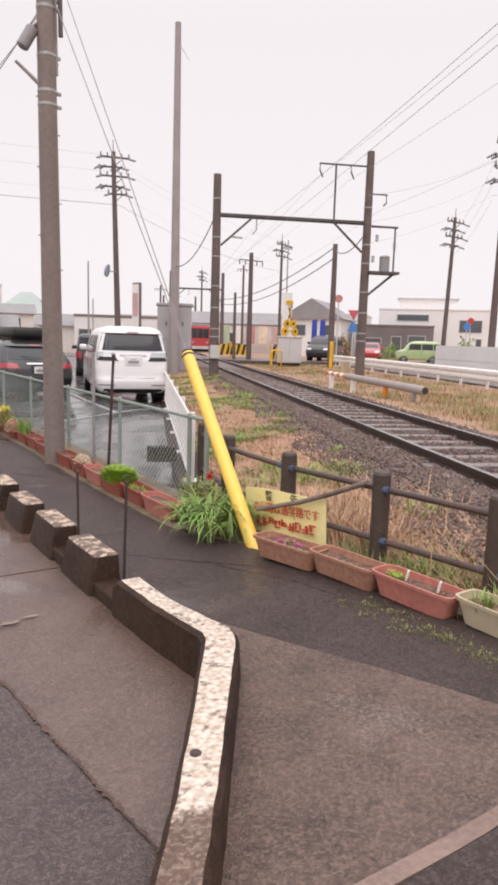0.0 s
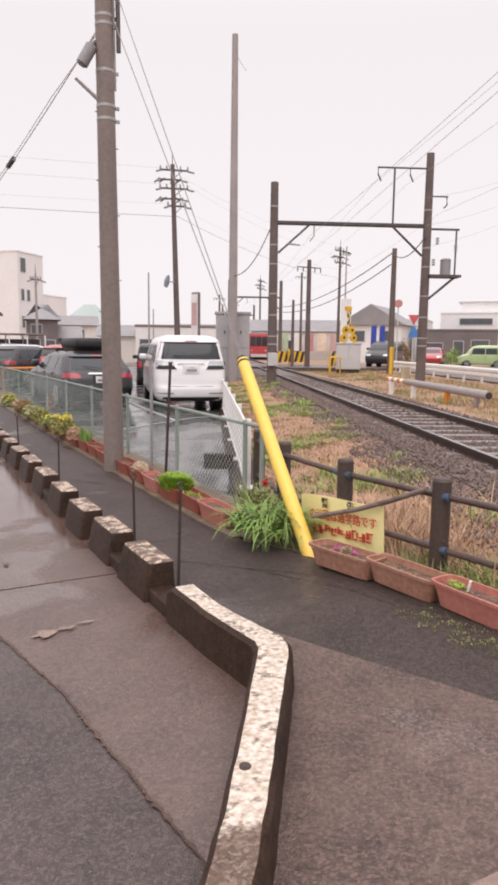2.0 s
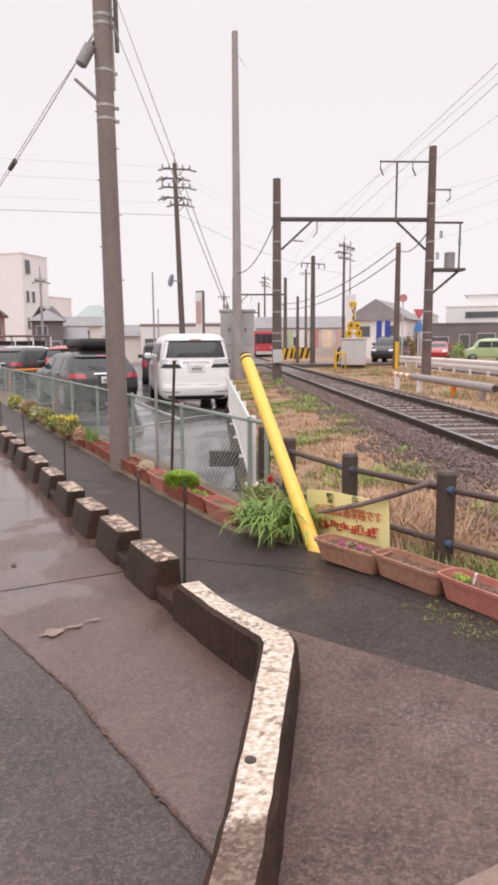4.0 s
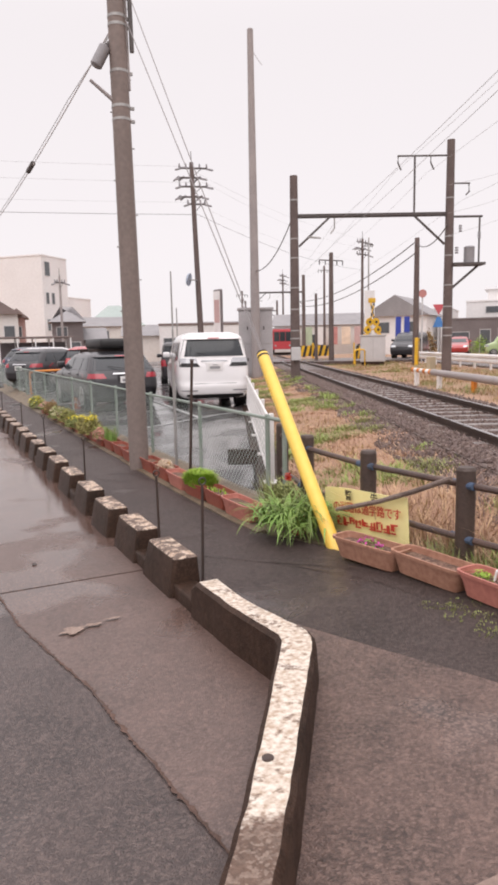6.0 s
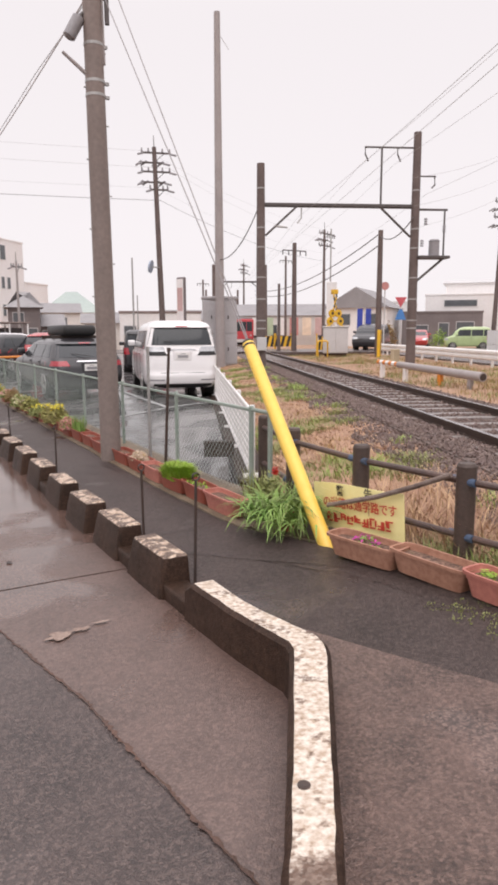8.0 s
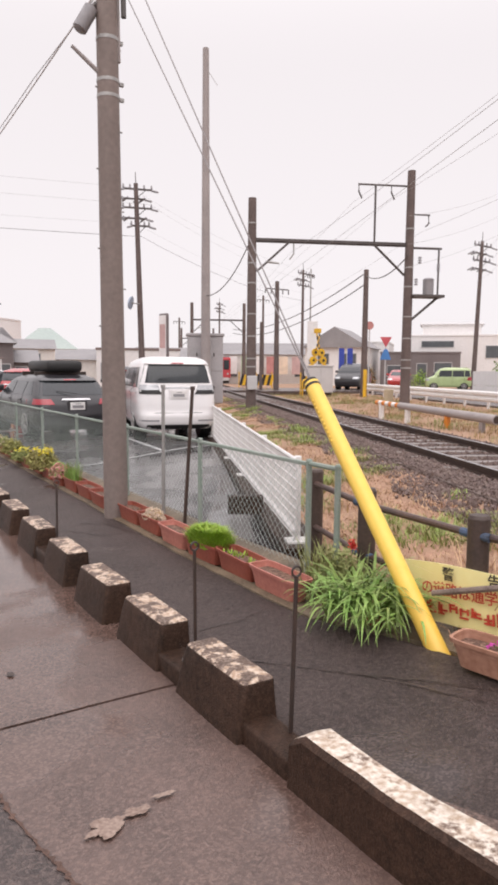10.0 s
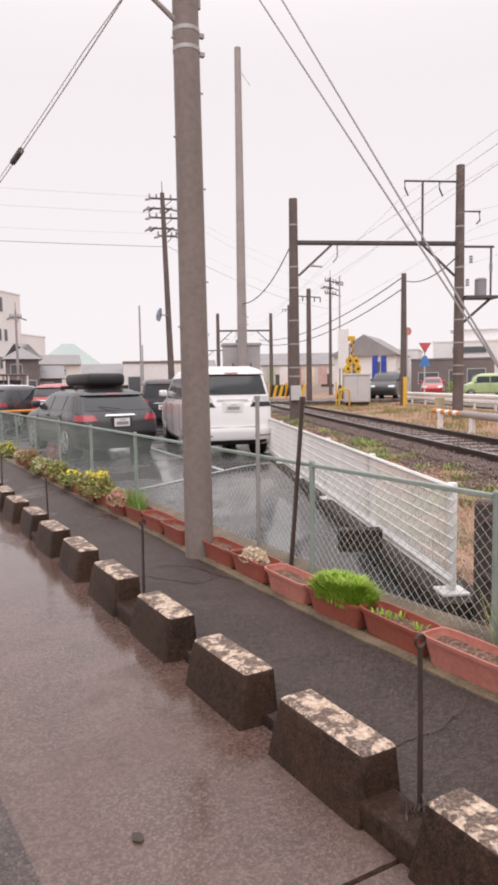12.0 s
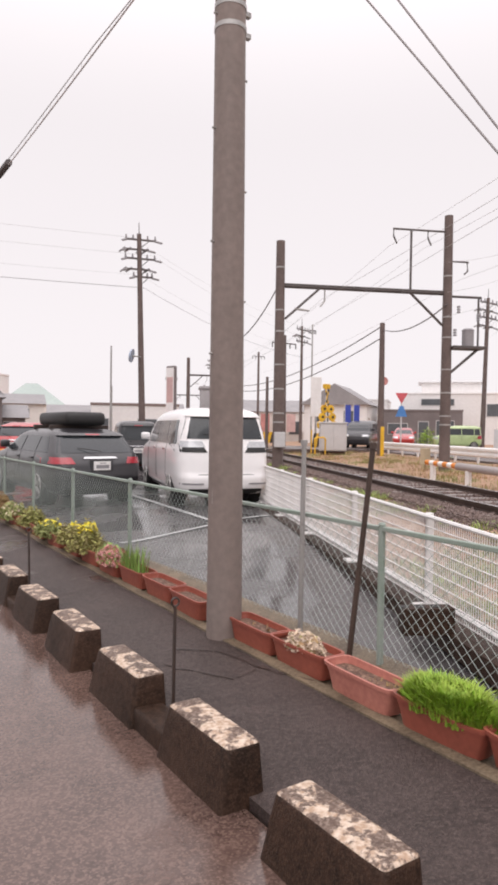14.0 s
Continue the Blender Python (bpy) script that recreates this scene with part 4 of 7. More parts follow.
for x0 in (-0.74, 0.02):
    for z0, z1 in ((0.15, 1.5), (1.56, 3.0)):
        bm = B()
        box(bm, x0, x0 + 0.72, -0.425, -0.4, z0, z1, 0.008)
        part("door", bm, CABINET, g)
        bm = B()
        box(bm, x0 + 0.32, x0 + 0.38, -0.45, -0.425, (z0 + z1) / 2 - 0.08, (z0 + z1) / 2 + 0.08, 0.008)
        part("handle", bm, DARKMETAL, g)


# ---- near utility pole with lamp and guy ----
P1 = Vector((0.95, 4.79, 0))
g = empty("near_utility_pole", pose(P1.x, P1.y, 0.05), "thick brownish grey concrete utility pole standing in the footpath", "utility pole", "utility poles")
bm = B()
tube(bm, (0, 0, -0.4), (-0.1, -0.12, 9.5), 0.14, 0.095, 24)
part("shaft", bm, CONCRETE, g, smooth=True)
for z in (4.62, 4.78, 5.2, 5.75, 5.85, 6.1, 6.45):
    bm = B()
    rr = 0.14 - 0.047 * z / 9.5 + 0.006
    cx, cy = -0.1 * z / 9.5, -0.12 * z / 9.5
    tube(bm, (cx, cy, z), (cx, cy, z + 0.035), rr, rr, 20)
    box(bm, cx + rr - 0.01, cx + rr + 0.05, cy - 0.02, cy + 0.02, z, z + 0.035)
    part("band", bm, GALV, g, smooth=True)
for k in range(12):
    bm = B()
    z = 2.2 + 0.42 * k
    d = 1 if k % 2 else -1
    rr = 0.14 - 0.047 * z / 9.5
    tube(bm, (d * (rr - 0.02) - 0.01 * z, -0.013 * z, z), (d * (rr + 0.03) - 0.01 * z, -0.013 * z, z + 0.004), 0.009, 0.009, 6)
    part("step_bolt", bm, GALV, g)
for z0, z1, a in ((5.0, 9.3, 0.35),):
    bm = B()
    rr = 0.14 - 0.047 * z0 / 9.5
    tube(bm, (rr * math.cos(a) - 0.0105 * z0, -rr * math.sin(a) - 0.0126 * z0, z0), (rr * 0.85 * math.cos(a) - 0.0105 * z1, -rr * 0.85 * math.sin(a) - 0.0126 * z1, z1), 0.022, 0.022, 8)
    part("conduit", bm, PALEPOLE, g, smooth=True)
lamp = empty("street_lamp", pose(P1.x, P1.y, 0.05), "grey drum street lamp on a slanted arm of the pole", "street lamp")
bm = B()
tube(bm, (-0.14, -0.07, 4.86), (-0.42, 0.0, 5.1), 0.026, 0.02, 8)
part("arm", bm, PALEPOLE, lamp, smooth=True)
bm = B()
a, b = Vector((-0.34, -0.02, 5.28)), Vector((-0.22, -0.05, 5.5))
tube(bm, a, b, 0.078, 0.078, 16)
tube(bm, a - (b - a) * 0.08, a, 0.05, 0.078, 16)
tube(bm, b, b + (b - a) * 0.06, 0.078, 0.055, 16)
part("drum", bm, GREY, lamp, smooth=True)
bm = B()
q = b + (b - a) * 0.06
tube(bm, q, (-0.1, -0.08, 5.6), 0.03, 0.03, 8)
part("bracket", bm, DARKMETAL, lamp)


bm = B()
pipe(bm, [P1 + Vector(v) for v in ((-0.1, -0.08, 6.15), (-0.2, -0.1, 6.22), (-0.3, -0.1, 6.38), (-0.28, -0.09, 6.55), (-0.16, -0.08, 6.62), (-0.08, -0.08, 6.5))], 0.03, 8)
tagged(part("cable_loop", bm, DARKMETAL, smooth=True), "dark looped cable strapped to the pole", "cable")
bm = B()
tube(bm, P1 + Vector((0.1, -0.15, 5.5)), P1 + Vector((0.09, -0.15, 6.6)), 0.03, 0.03, 8)
tagged(part("cable_riser", bm, DARKMETAL, smooth=True), "dark cable riser running up the pole", "cable")
for z, w in ((3.05, 0.16), (1.25, 0.14)):
    bm = B()
    box(bm, -0.012, 0.012, -0.03, 0.03, -w, w, 0.004)
    o = tagged(part("pole_tag", bm, PALEPOLE), "narrow pale metal tag strapped to the pole", "tag", "tags on the pole")
    o.matrix_world = pose(P1.x - 0.135 + 0.006 * (3.05 - z), P1.y - 0.06, z, 0, 0, 25)
GUYWIRE = material("dull_guy_wire", (0.3, 0.28, 0.28), 0.85, second=(0.26, 0.24, 0.24))
# cable colour lifted to paint in haze and the bleed of bright sky
HAZE = material("hazed_pale_cable", (0.6, 0.58, 0.58), 0.85, second=(0.5, 0.48, 0.48), scale=20)


def wire(name, pts, r, mat=DARKMETAL, label="thin dark overhead wire", category="wire"):
    bm = B()
    pipe(bm, pts, r, 5)
    return tagged(part(name, bm, mat, smooth=True), label, category, kind="structure")


YTOP, YBASE = Vector((1.26, 1.46, 1.68)), Vector((1.205, 0.1, 0.14))
wire("guy_wire", [P1 + Vector((0.02, -0.2, 5.86)), YTOP], 0.006, GUYWIRE, "steel guy wire from the pole to its yellow guard")
wire("guy_wire", [P1 + Vector((0.05, -0.2, 6.22)), YTOP + Vector((0.02, 0.05, 0.05))], 0.006, GUYWIRE, "steel guy wire from the pole to its yellow guard")
c0, c1 = P1 + Vector((-0.12, -0.05, 5.8)), Vector((-0.4, 36, 6.3))
span = sagging(c0, c1, 0.75, 60)
wire("bundled_cable", span, 0.009, HAZE, "thick bundled telephone cable with a spiral wrap", "cable")
wire("bundled_cable", [p + Vector((0.03, 0, 0.13 * min(1, k / 5))) for k, p in enumerate(span)], 0.006, GALV, "steel carrier wire above the telephone cable", "cable")
bm = B()
for k in range(0, 60):
    f = k / 60 * 30
    p = span[int(f)].lerp(span[int(f) + 1], f % 1)
    tube(bm, p + Vector((0, 0, -0.012)), p + Vector((0.03, 0.08, 0.14 * min(1, f / 5))), 0.0028, 0.0028, 4)
tagged(part("cable_hangers", bm, HAZE), "spiral hanger rings along the telephone cable", "cable", kind="stuff")
k = span[11]
bm = B()
tube(bm, k.lerp(span[10], 0.1) + Vector((0, 0, 0.03)), span[12] + Vector((0, 0, 0.03)), 0.05, 0.05, 10)
tagged(part("cable_splice", bm, DARKMETAL, smooth=True), "black splice sleeve hanging on the telephone cable", "cable box")

for s, z, sag in ((RAIL_S, 5.35, 0.03), (RAIL_S, 6.05, 0.5), (6.55, 7.95, 0.5), (7.8, 7.95, 0.5), (9.15, 6.95, 0.5)):
    for u0, u1 in ((-24, 21.6), (21.6, 62), (62, 104)):
        wire("railway_wire", sagging(rail(s, u0, z), rail(s, u1, z), sag), 0.0045, GALV, "thin overhead wire along the railway")
FP = Vector((15.2, 38.75, -0.6))
for z, dx, r, mat in ((13.8, -0.8, 0.006, GALV), (12.9, 0.6, 0.006, GALV), (11.6, -0.3, 0.005, GALV), (10.85, 0.0, 0.014, DARKMETAL)):
    wire("street_wire", sagging(FP + Vector((dx, 0, z)), (-60, 52, z + 0.9), 0.8), r, mat, "thin overhead wire along the street")
    wire("street_wire", sagging(FP + Vector((dx, 0, z)), (37.4, 52.0, z - 2.2), 0.6), r * 0.8, mat, "thin overhead wire along the street")
for z in (12.6, 11.6, 10.8):
    wire("street_wire", sagging((27.4, 19.2, z - 1.4), (16.2, 15.9, z - 5.2), 0.3), 0.005, GALV, "thin overhead wire beside the railway")
    wire("street_wire", sagging((27.4, 19.2, z - 1.4), (44, 2, z + 0.5), 0.3), 0.006, GALV, "thin overhead wire beside the railway")
    wire("street_wire", sagging((40.9, 33.8, z - 2.0), (27.4, 19.2, z - 1.6), 0.5), 0.006, GALV, "thin overhead wire beside the road")
wire("slack_wire", sagging((23.3, 26.4, 7.2), (33, 58, 6.0), 1.0), 0.03, DARKMETAL, "thick sagging cable over the crossing")
wire("slack_wire", sagging((16.2, 15.9, 6.0), (23.3, 26.4, 7.0), 0.4), 0.025, DARKMETAL, "thick sagging cable beside the railway")
wire("slack_wire", sagging((23.3, 26.4, 6.6), (33, 58, 5.6), 1.1), 0.03, DARKMETAL, "thick sagging cable over the crossing")
wire("slack_wire", sagging((12.02, 23.8, 5.0), (11.2, 18.8, 6.4), 0.5), 0.02, DARKMETAL, "sagging cable from the tall pole")

# ---- yellow guy guard ----
g = empty("guy_guard", pose(0, 0, 0), "leaning bright yellow plastic guy wire guard", "guy guard")
bm = B()
d = (YTOP - YBASE)
tube(bm, YBASE - d * 0.03, YTOP, 0.062, 0.056, 20, caps=False)
part("tube", bm, YELLOW, g, smooth=True)
dn = d.normalized()
side = dn.cross(Vector((0, 1, 0))).normalized()
side = (-side if side.x > 0 else side)
for k in range(11):
    bm = B()
    c = YTOP - dn * (0.16 + 0.036 * k) + side * 0.056
    tube(bm, c, c + side * 0.012 - dn * 0.008, 0.005, 0.004, 6)
    part("wrap_tooth", bm, YELLOW, g)
bm = B()
tube(bm, YTOP - d * 0.02, YTOP + d * 0.012, 0.059, 0.05, 20)
part("cap", bm, BLACK, g, "black rubber cap", smooth=True)


# ---- planters ----
def planter(x, y, turn, mat, length=0.6, label="terracotta plastic flower box on the footpath edge", z=None, h=0.17):
    g = empty("planter", pose(x, y, path_z(x, y) if z is None else z, 0, 0, turn), label, "planter", "flower boxes along the footpath")
    bm = B()
    L, W = length / 2, 0.105
    rings = []
    for w, l, zz in ((0.7, 0.82, 0.0), (0.72, 0.83, 0.01), (0.91, 0.945, h - 0.025), (1.04, 1.0, h - 0.022), (1.06, 1.01, h), (0.93, 0.955, h), (0.9, 0.94, h - 0.05)):
        ring = []
        for k in range(24):
            a = k / 24 * math.tau
            c, s = math.cos(a), math.sin(a)
            e = 0.32
            ring.append(bm.verts.new((math.copysign(abs(s) ** e, s) * W * w, math.copysign(abs(c) ** e, c) * L * l, zz)))
        rings.append(ring)
    for a, b in zip(rings, rings[1:]):
        for k in range(24):
            bm.faces.new((a[k], b[k], b[(k + 1) % 24], a[(k + 1) % 24]))
    bm.faces.new(rings[0])
    bmesh.ops.recalc_face_normals(bm, faces=bm.faces)
    part("box", bm, mat, g, smooth=True, angle=50)
    bm = B()
    v = []
    for k in range(20):
        a = k / 20 * math.tau
        c, s = math.cos(a), math.sin(a)
        v.append(bm.verts.new((math.copysign(abs(s) ** 0.35, s) * W * 0.9, math.copysign(abs(c) ** 0.35, c) * L * 0.93, h - 0.045)))
    mid = bm.verts.new((0, 0, h - 0.036))
    for k in range(20):
        bm.faces.new((v[k], mid, v[(k + 1) % 20]))
    bmesh.ops.recalc_face_normals(bm, faces=bm.faces)
    part("soil", bm, EARTH, g, "dark potting soil")
    return g


def bush(name, x, y, z, rx, ry, rz, mat, count, leaf, label, category, seed, mat2=None, count2=0, flower=0.02, top=0.6, core=None):
    """Leaves turned every way on an uneven dome, with blossoms on top where a second material is given."""
    rng = random.Random(seed)
    g = empty(name, pose(x, y, z), label, category)

    slim = 0.16 if mat is LIME else 0.45

    def scatter(n, size, zmin, out):
        vs, fs = [], []
        for _ in range(n):
            a, t = rng.uniform(0, math.tau), math.asin(rng.uniform(zmin, 1))
            r = (1.08 if out and n < 2000 and size >= 0.024 else 1 if out else rng.uniform(0.55, 1.0)) * (0.82 + 0.3 * noise.noise(Vector((math.cos(a) * 2, math.sin(a) * 2, seed + t * 2))))
            c = Vector((rx * r * math.cos(a) * math.cos(t), ry * r * math.sin(a) * math.cos(t), rz * r * max(math.sin(t), 0.02)))
            q = Euler((rng.uniform(-0.9, 0.9), rng.uniform(-0.9, 0.9), rng.uniform(0, 6.3))).to_matrix()
            w = size * rng.uniform(0.6, 1.3)
            n0 = len(vs)
            vs += [tuple(c + q @ Vector(p)) for p in ((-w, 0, 0), (0, -w * slim, w * 0.2), (w, 0, 0), (0, w * slim, w * 0.2))]
            fs.append((n0, n0 + 1, n0 + 2, n0 + 3))
        return vs, fs
    if core:
        bm = B()
        bmesh.ops.create_icosphere(bm, subdivisions=3, radius=1.0)
        for v in bm.verts:
            k = 0.8 * (0.82 + 0.3 * noise.noise(v.co * 2 + Vector((seed, 0, 0))) + 0.12 * noise.noise(v.co * 7))
            v.co = Vector((v.co.x * rx * k, v.co.y * ry * k, max(v.co.z, -0.1) * rz * k))
        part("inner_foliage", bm, core, g)
    vs, fs = scatter(count, leaf, 0.0, bool(core))
    me = bpy.data.meshes.new("leaves")
    me.from_pydata(vs, [], fs)
    me.materials.append(mat)
    o = new("leaves", me)
    o.parent = g
    if count2:
        vs, fs = scatter(count2, flower, top, True)
        me = bpy.data.meshes.new("blossoms")
        me.from_pydata(vs, [], fs)
        me.materials.append(mat2)
        o = new("blossoms", me)
        o.parent = g
    return g


PX = 1.02
row = [(4.42, TERRA), (3.86, TERRA), (3.25, PINKPOT), (2.65, TERRA), (2.08, TERRA), (1.49, PINKPOT), (5.42, TERRA), (6.04, TERRA), (6.66, TERRA),
       (7.28, TERRA), (7.9, TERRA), (8.55, TERRA), (9.25, TERRA), (10.1, TERRA), (10.8, TERRA), (11.5, TERRA), (12.2, TERRA), (13.0, TERRA), (13.8, TERRA)]
for i, (y, mat) in enumerate(row):
    planter(PX + 0.012 * math.sin(i * 1.9), y, 1.5 * math.sin(i * 2.7), mat, label="faded pink plastic flower box holding bare soil" if mat is PINKPOT else "brick red plastic flower box on the footpath edge")
moss = []
for k in range(420):
    a, q = k * 2.399, random.Random(k).uniform(0.35, 1.0)
    moss.append((PX + 0.02 + 0.13 * q * math.cos(a), 2.65 + 0.275 * q * math.sin(a), path_z(PX, 2.7) + 0.12 + 0.11 * (1 - q * q) - (0.07 if q < 0.5 else 0), 0.1, 26, 0.03))
blades("moss_plant", moss, LIME, "bright lime green grassy cushion plant filling a flower box", "plant", 21, kind="thing", width=0.0045, curl=0.5)
bush("white_flowers", PX, 3.86, path_z(PX, 3.9) + 0.13, 0.12, 0.22, 0.12, RUSSETGREEN, 70, 0.014, "cream white flowers in a flower box", "plant", 22, PETALW, 800, 0.017, 0.0, core=RUSSET)
bush("pink_flowers", PX - 0.03, 7.25, path_z(PX, 7.2) + 0.12, 0.18, 0.34, 0.2, LEAF, 300, 0.024, "pink flowers heaped in a flower box", "plant", 23, PETALP, 2000, 0.018, 0.0, core=RUSSET)
bush("yellow_flowers", PX - 0.03, 8.1, path_z(PX, 8.1) + 0.12, 0.27, 0.42, 0.36, RUSSETGREEN, 3200, 0.024, "russet green bush with bright yellow flowers", "plant", 24, PETALY, 120, 0.026, 0.8)
bush("russet_bush", PX - 0.02, 8.7, path_z(PX, 8.7) + 0.12, 0.22, 0.28, 0.26, RUSSETGREEN, 1500, 0.024, "russet leaved bush beside yellow flowers", "plant", 34)
bush("yellow_bush", PX - 0.05, 9.5, path_z(PX, 9.5) + 0.1, 0.24, 0.45, 0.24, GRASS, 2000, 0.024, "low yellow green bush in a flower box", "plant", 25, PETALY, 60, 0.024, 0.75)
bush("russet_bush", PX, 10.6, path_z(PX, 10.5) + 0.1, 0.24, 0.45, 0.32, RUSSETGREEN, 2200, 0.025, "russet brown bush in a flower box", "plant", 26)
bush("white_flowers", PX - 0.05, 11.6, path_z(PX, 11.6) + 0.1, 0.24, 0.4, 0.25, GRASS, 500, 0.035, "small white flowers in a flower box", "plant", 27, PETALW, 160, 0.025, 0.3, core=GRASS)
bush("russet_bush", PX, 12.7, path_z(PX, 12.5) + 0.1, 0.24, 0.5, 0.34, RUSSET, 2200, 0.026, "russet brown bush in a flower box", "plant", 28)
bush("red_flowers", PX, 13.6, path_z(PX, 13.6) + 0.12, 0.18, 0.4, 0.2, LEAF, 400, 0.04, "low bush with dull red flowers", "plant", 29, PETALP, 200, 0.025, 0.3)
bush("green_bush", PX, 15.4, path_z(PX, 15) + 0.05, 0.25, 0.6, 0.35, GRASS, 500, 0.05, "green and yellow bush at the end of the flower boxes", "plant", 30, PETALY, 90, 0.03, 0.4)
blades("leek_grass", [(PX, y, path_z(PX, 6.8) + 0.12, 0.27, 26, 0.08) for y in (6.5, 6.62, 6.74, 6.84)], LEAF, "upright green shoots in a flower box", "plant", 31, kind="thing", width=0.006, curl=0.12)
blades("seedlings", [(PX + dx, y, path_z(PX, 2.1) + 0.12, 0.06, 16, 0.06) for dx, y in ((0, 1.9), (0.03, 2.12), (-0.02, 2.22))], LIME, "small green seedlings in a flower box", "plant", 32, kind="thing", width=0.008)
blades("withered_stalks", [(PX, y, path_z(PX, 3.3) + 0.11, 0.05, 8, 0.05) for y in (3.05, 3.15, 4.35, 4.5)], RUSSET, "withered stalks in a flower box", "plant", 33, kind="thing")

front = [(1.175, -0.42, 13, TERRAPALE, "faded terracotta flower box with magenta flowers"), (1.275, -0.975, 7, TERRAPALE, "faded terracotta flower box with bare soil"),
         (1.31, -1.575, 5, PINKPOT, "pinkish terracotta flower box with a small seedling"), (1.365, -2.2, 3, CREAM, "cream plastic flower box with sparse plants")]
for x, y, a, mat, label in front:
    planter(x, y, a, mat, 0.62, label, z=path_z(1.2, y) + 0.012, h=0.155)
bush("magenta_flowers", 1.18, -0.42, path_z(1.2, -0.2) + 0.13, 0.07, 0.17, 0.07, LEAF, 70, 0.014, "few magenta flowers in a flower box", "plant", 41, PETALM, 60, 0.014, 0.0)
bush("small_succulent", 1.3, -1.4, path_z(1.2, -1.3) + 0.13, 0.06, 0.1, 0.06, LIME, 130, 0.02, "small bright green plant in a flower box", "plant", 42)
blades("sparse_weeds", [(1.36, -2.05, path_z(1.2, -2.1) + 0.12, 0.1, 30, 0.1)], LEAF, "sparse green weeds in a flower box", "plant", 43, kind="thing")
for y in (-1.42, -1.68):
    bm = B()
    box(bm, -0.018, 0.018, -0.006, 0.006, 0, 0.07, 0.004)
    o = tagged(part("plant_tag", bm, WHITEPAINT), "small white plastic plant tag stuck in soil", "plant tag", "plant tags")
    o.matrix_world = pose(1.33, y - 0.04, path_z(1.2, y) + 0.13, 10, 0, 30)


# ---- strap-leaved plant in its pot ----
def lily(x, y, z):
    g = empty("potted_lily", pose(x, y, z), "large strap leaved green plant in a small clay pot", "plant")
    bm = B()
    tube(bm, (0, 0, 0), (0, 0, 0.15), 0.06, 0.085, 16)
    tube(bm, (0, 0, 0.15), (0, 0, 0.175), 0.095, 0.095, 16)
    part("pot", bm, TERRA, g, smooth=True)
    rng = random.Random(14)
    vs, fs = [], []
    for _ in range(420):
        a = rng.uniform(0, math.tau)
        L = rng.uniform(0.28, 0.52)
        up = rng.uniform(0.45, 1.4)
        bx, by = rng.gauss(0, 0.13), rng.gauss(0, 0.13)
        w = rng.uniform(0.006, 0.012)
        p = Vector((bx, by, 0.1))
        ang = up
        n = len(vs)
        for k in range(7):
            ww = w * (1 - (k / 6) ** 2.2) + 0.0005
            side = Vector((-math.sin(a), math.cos(a), 0)) * ww
            vs += [tuple(p - side), tuple(p + side)]
            p = p + Vector((math.cos(a) * math.cos(ang), math.sin(a) * math.cos(ang), math.sin(ang))) * (L / 6)
            ang -= rng.uniform(0.22, 0.42)
        fs += [(n + 2 * k, n + 2 * k + 1, n + 2 * k + 3, n + 2 * k + 2) for k in range(6)]
    me = bpy.data.meshes.new("leaves")
    me.from_pydata(vs, [], fs)
    me.materials.append(LEAF)
    me.polygons.foreach_set("use_smooth", [True] * len(me.polygons))
    o = new("leaves", me)
    o.parent = g
    return g


lily(1.16, 0.62, path_z(1.16, 0.62))
blades("tall_weeds", [(1.3, y, path_z(1.3, y), 0.4, 44, 0.12) for y in (0.85, 1.0, 1.15, 1.3, 1.45)], GRASS, "tall yellow green weeds behind the potted plant", "weeds", 51, kind="stuff", width=0.005)
blades("low_weeds", [(1.16, y, path_z(1.2, y), 0.2, 26, 0.1) for y in (1.05, 1.2, 1.3)], GRASS, "low weeds beside the flower boxes", "weeds", 52, kind="stuff", width=0.005)
bush("red_bud", 1.22, 0.9, path_z(1.2, 0.9) + 0.42, 0.035, 0.035, 0.09, PETALR, 40, 0.022, "single red flower bud among the weeds", "flower", 53)

bush("olive_shrub", 1.31, 1.12, path_z(1.3, 1.1) + 0.05, 0.2, 0.3, 0.42, GRASS, 900, 0.02, "feathery olive green shrub behind the potted plant", "plant", 55)

blades("dead_twigs", [(-0.1, 0.72, road_z(0.76) + 0.1, 0.1, 12, 0.06), (-0.05, 0.8, road_z(0.76) + 0.1, 0.07, 10, 0.05)], BLACKROD, "dark dead twigs caught between two kerb blocks", "twigs", 57, kind="stuff", width=0.003, curl=0.8)


# ---- green chain-link fence ----
FX, FTOP, FBASE = 1.4, 1.06, 0.17
POSTS_Y = [1.66, 3.54, 5.6, 7.75, 9.85, 11.95, 14.05, 16.15, 18.25, 20.35, 22.45, 24.55, 26.65, 28.75, 30.85, 32.95]


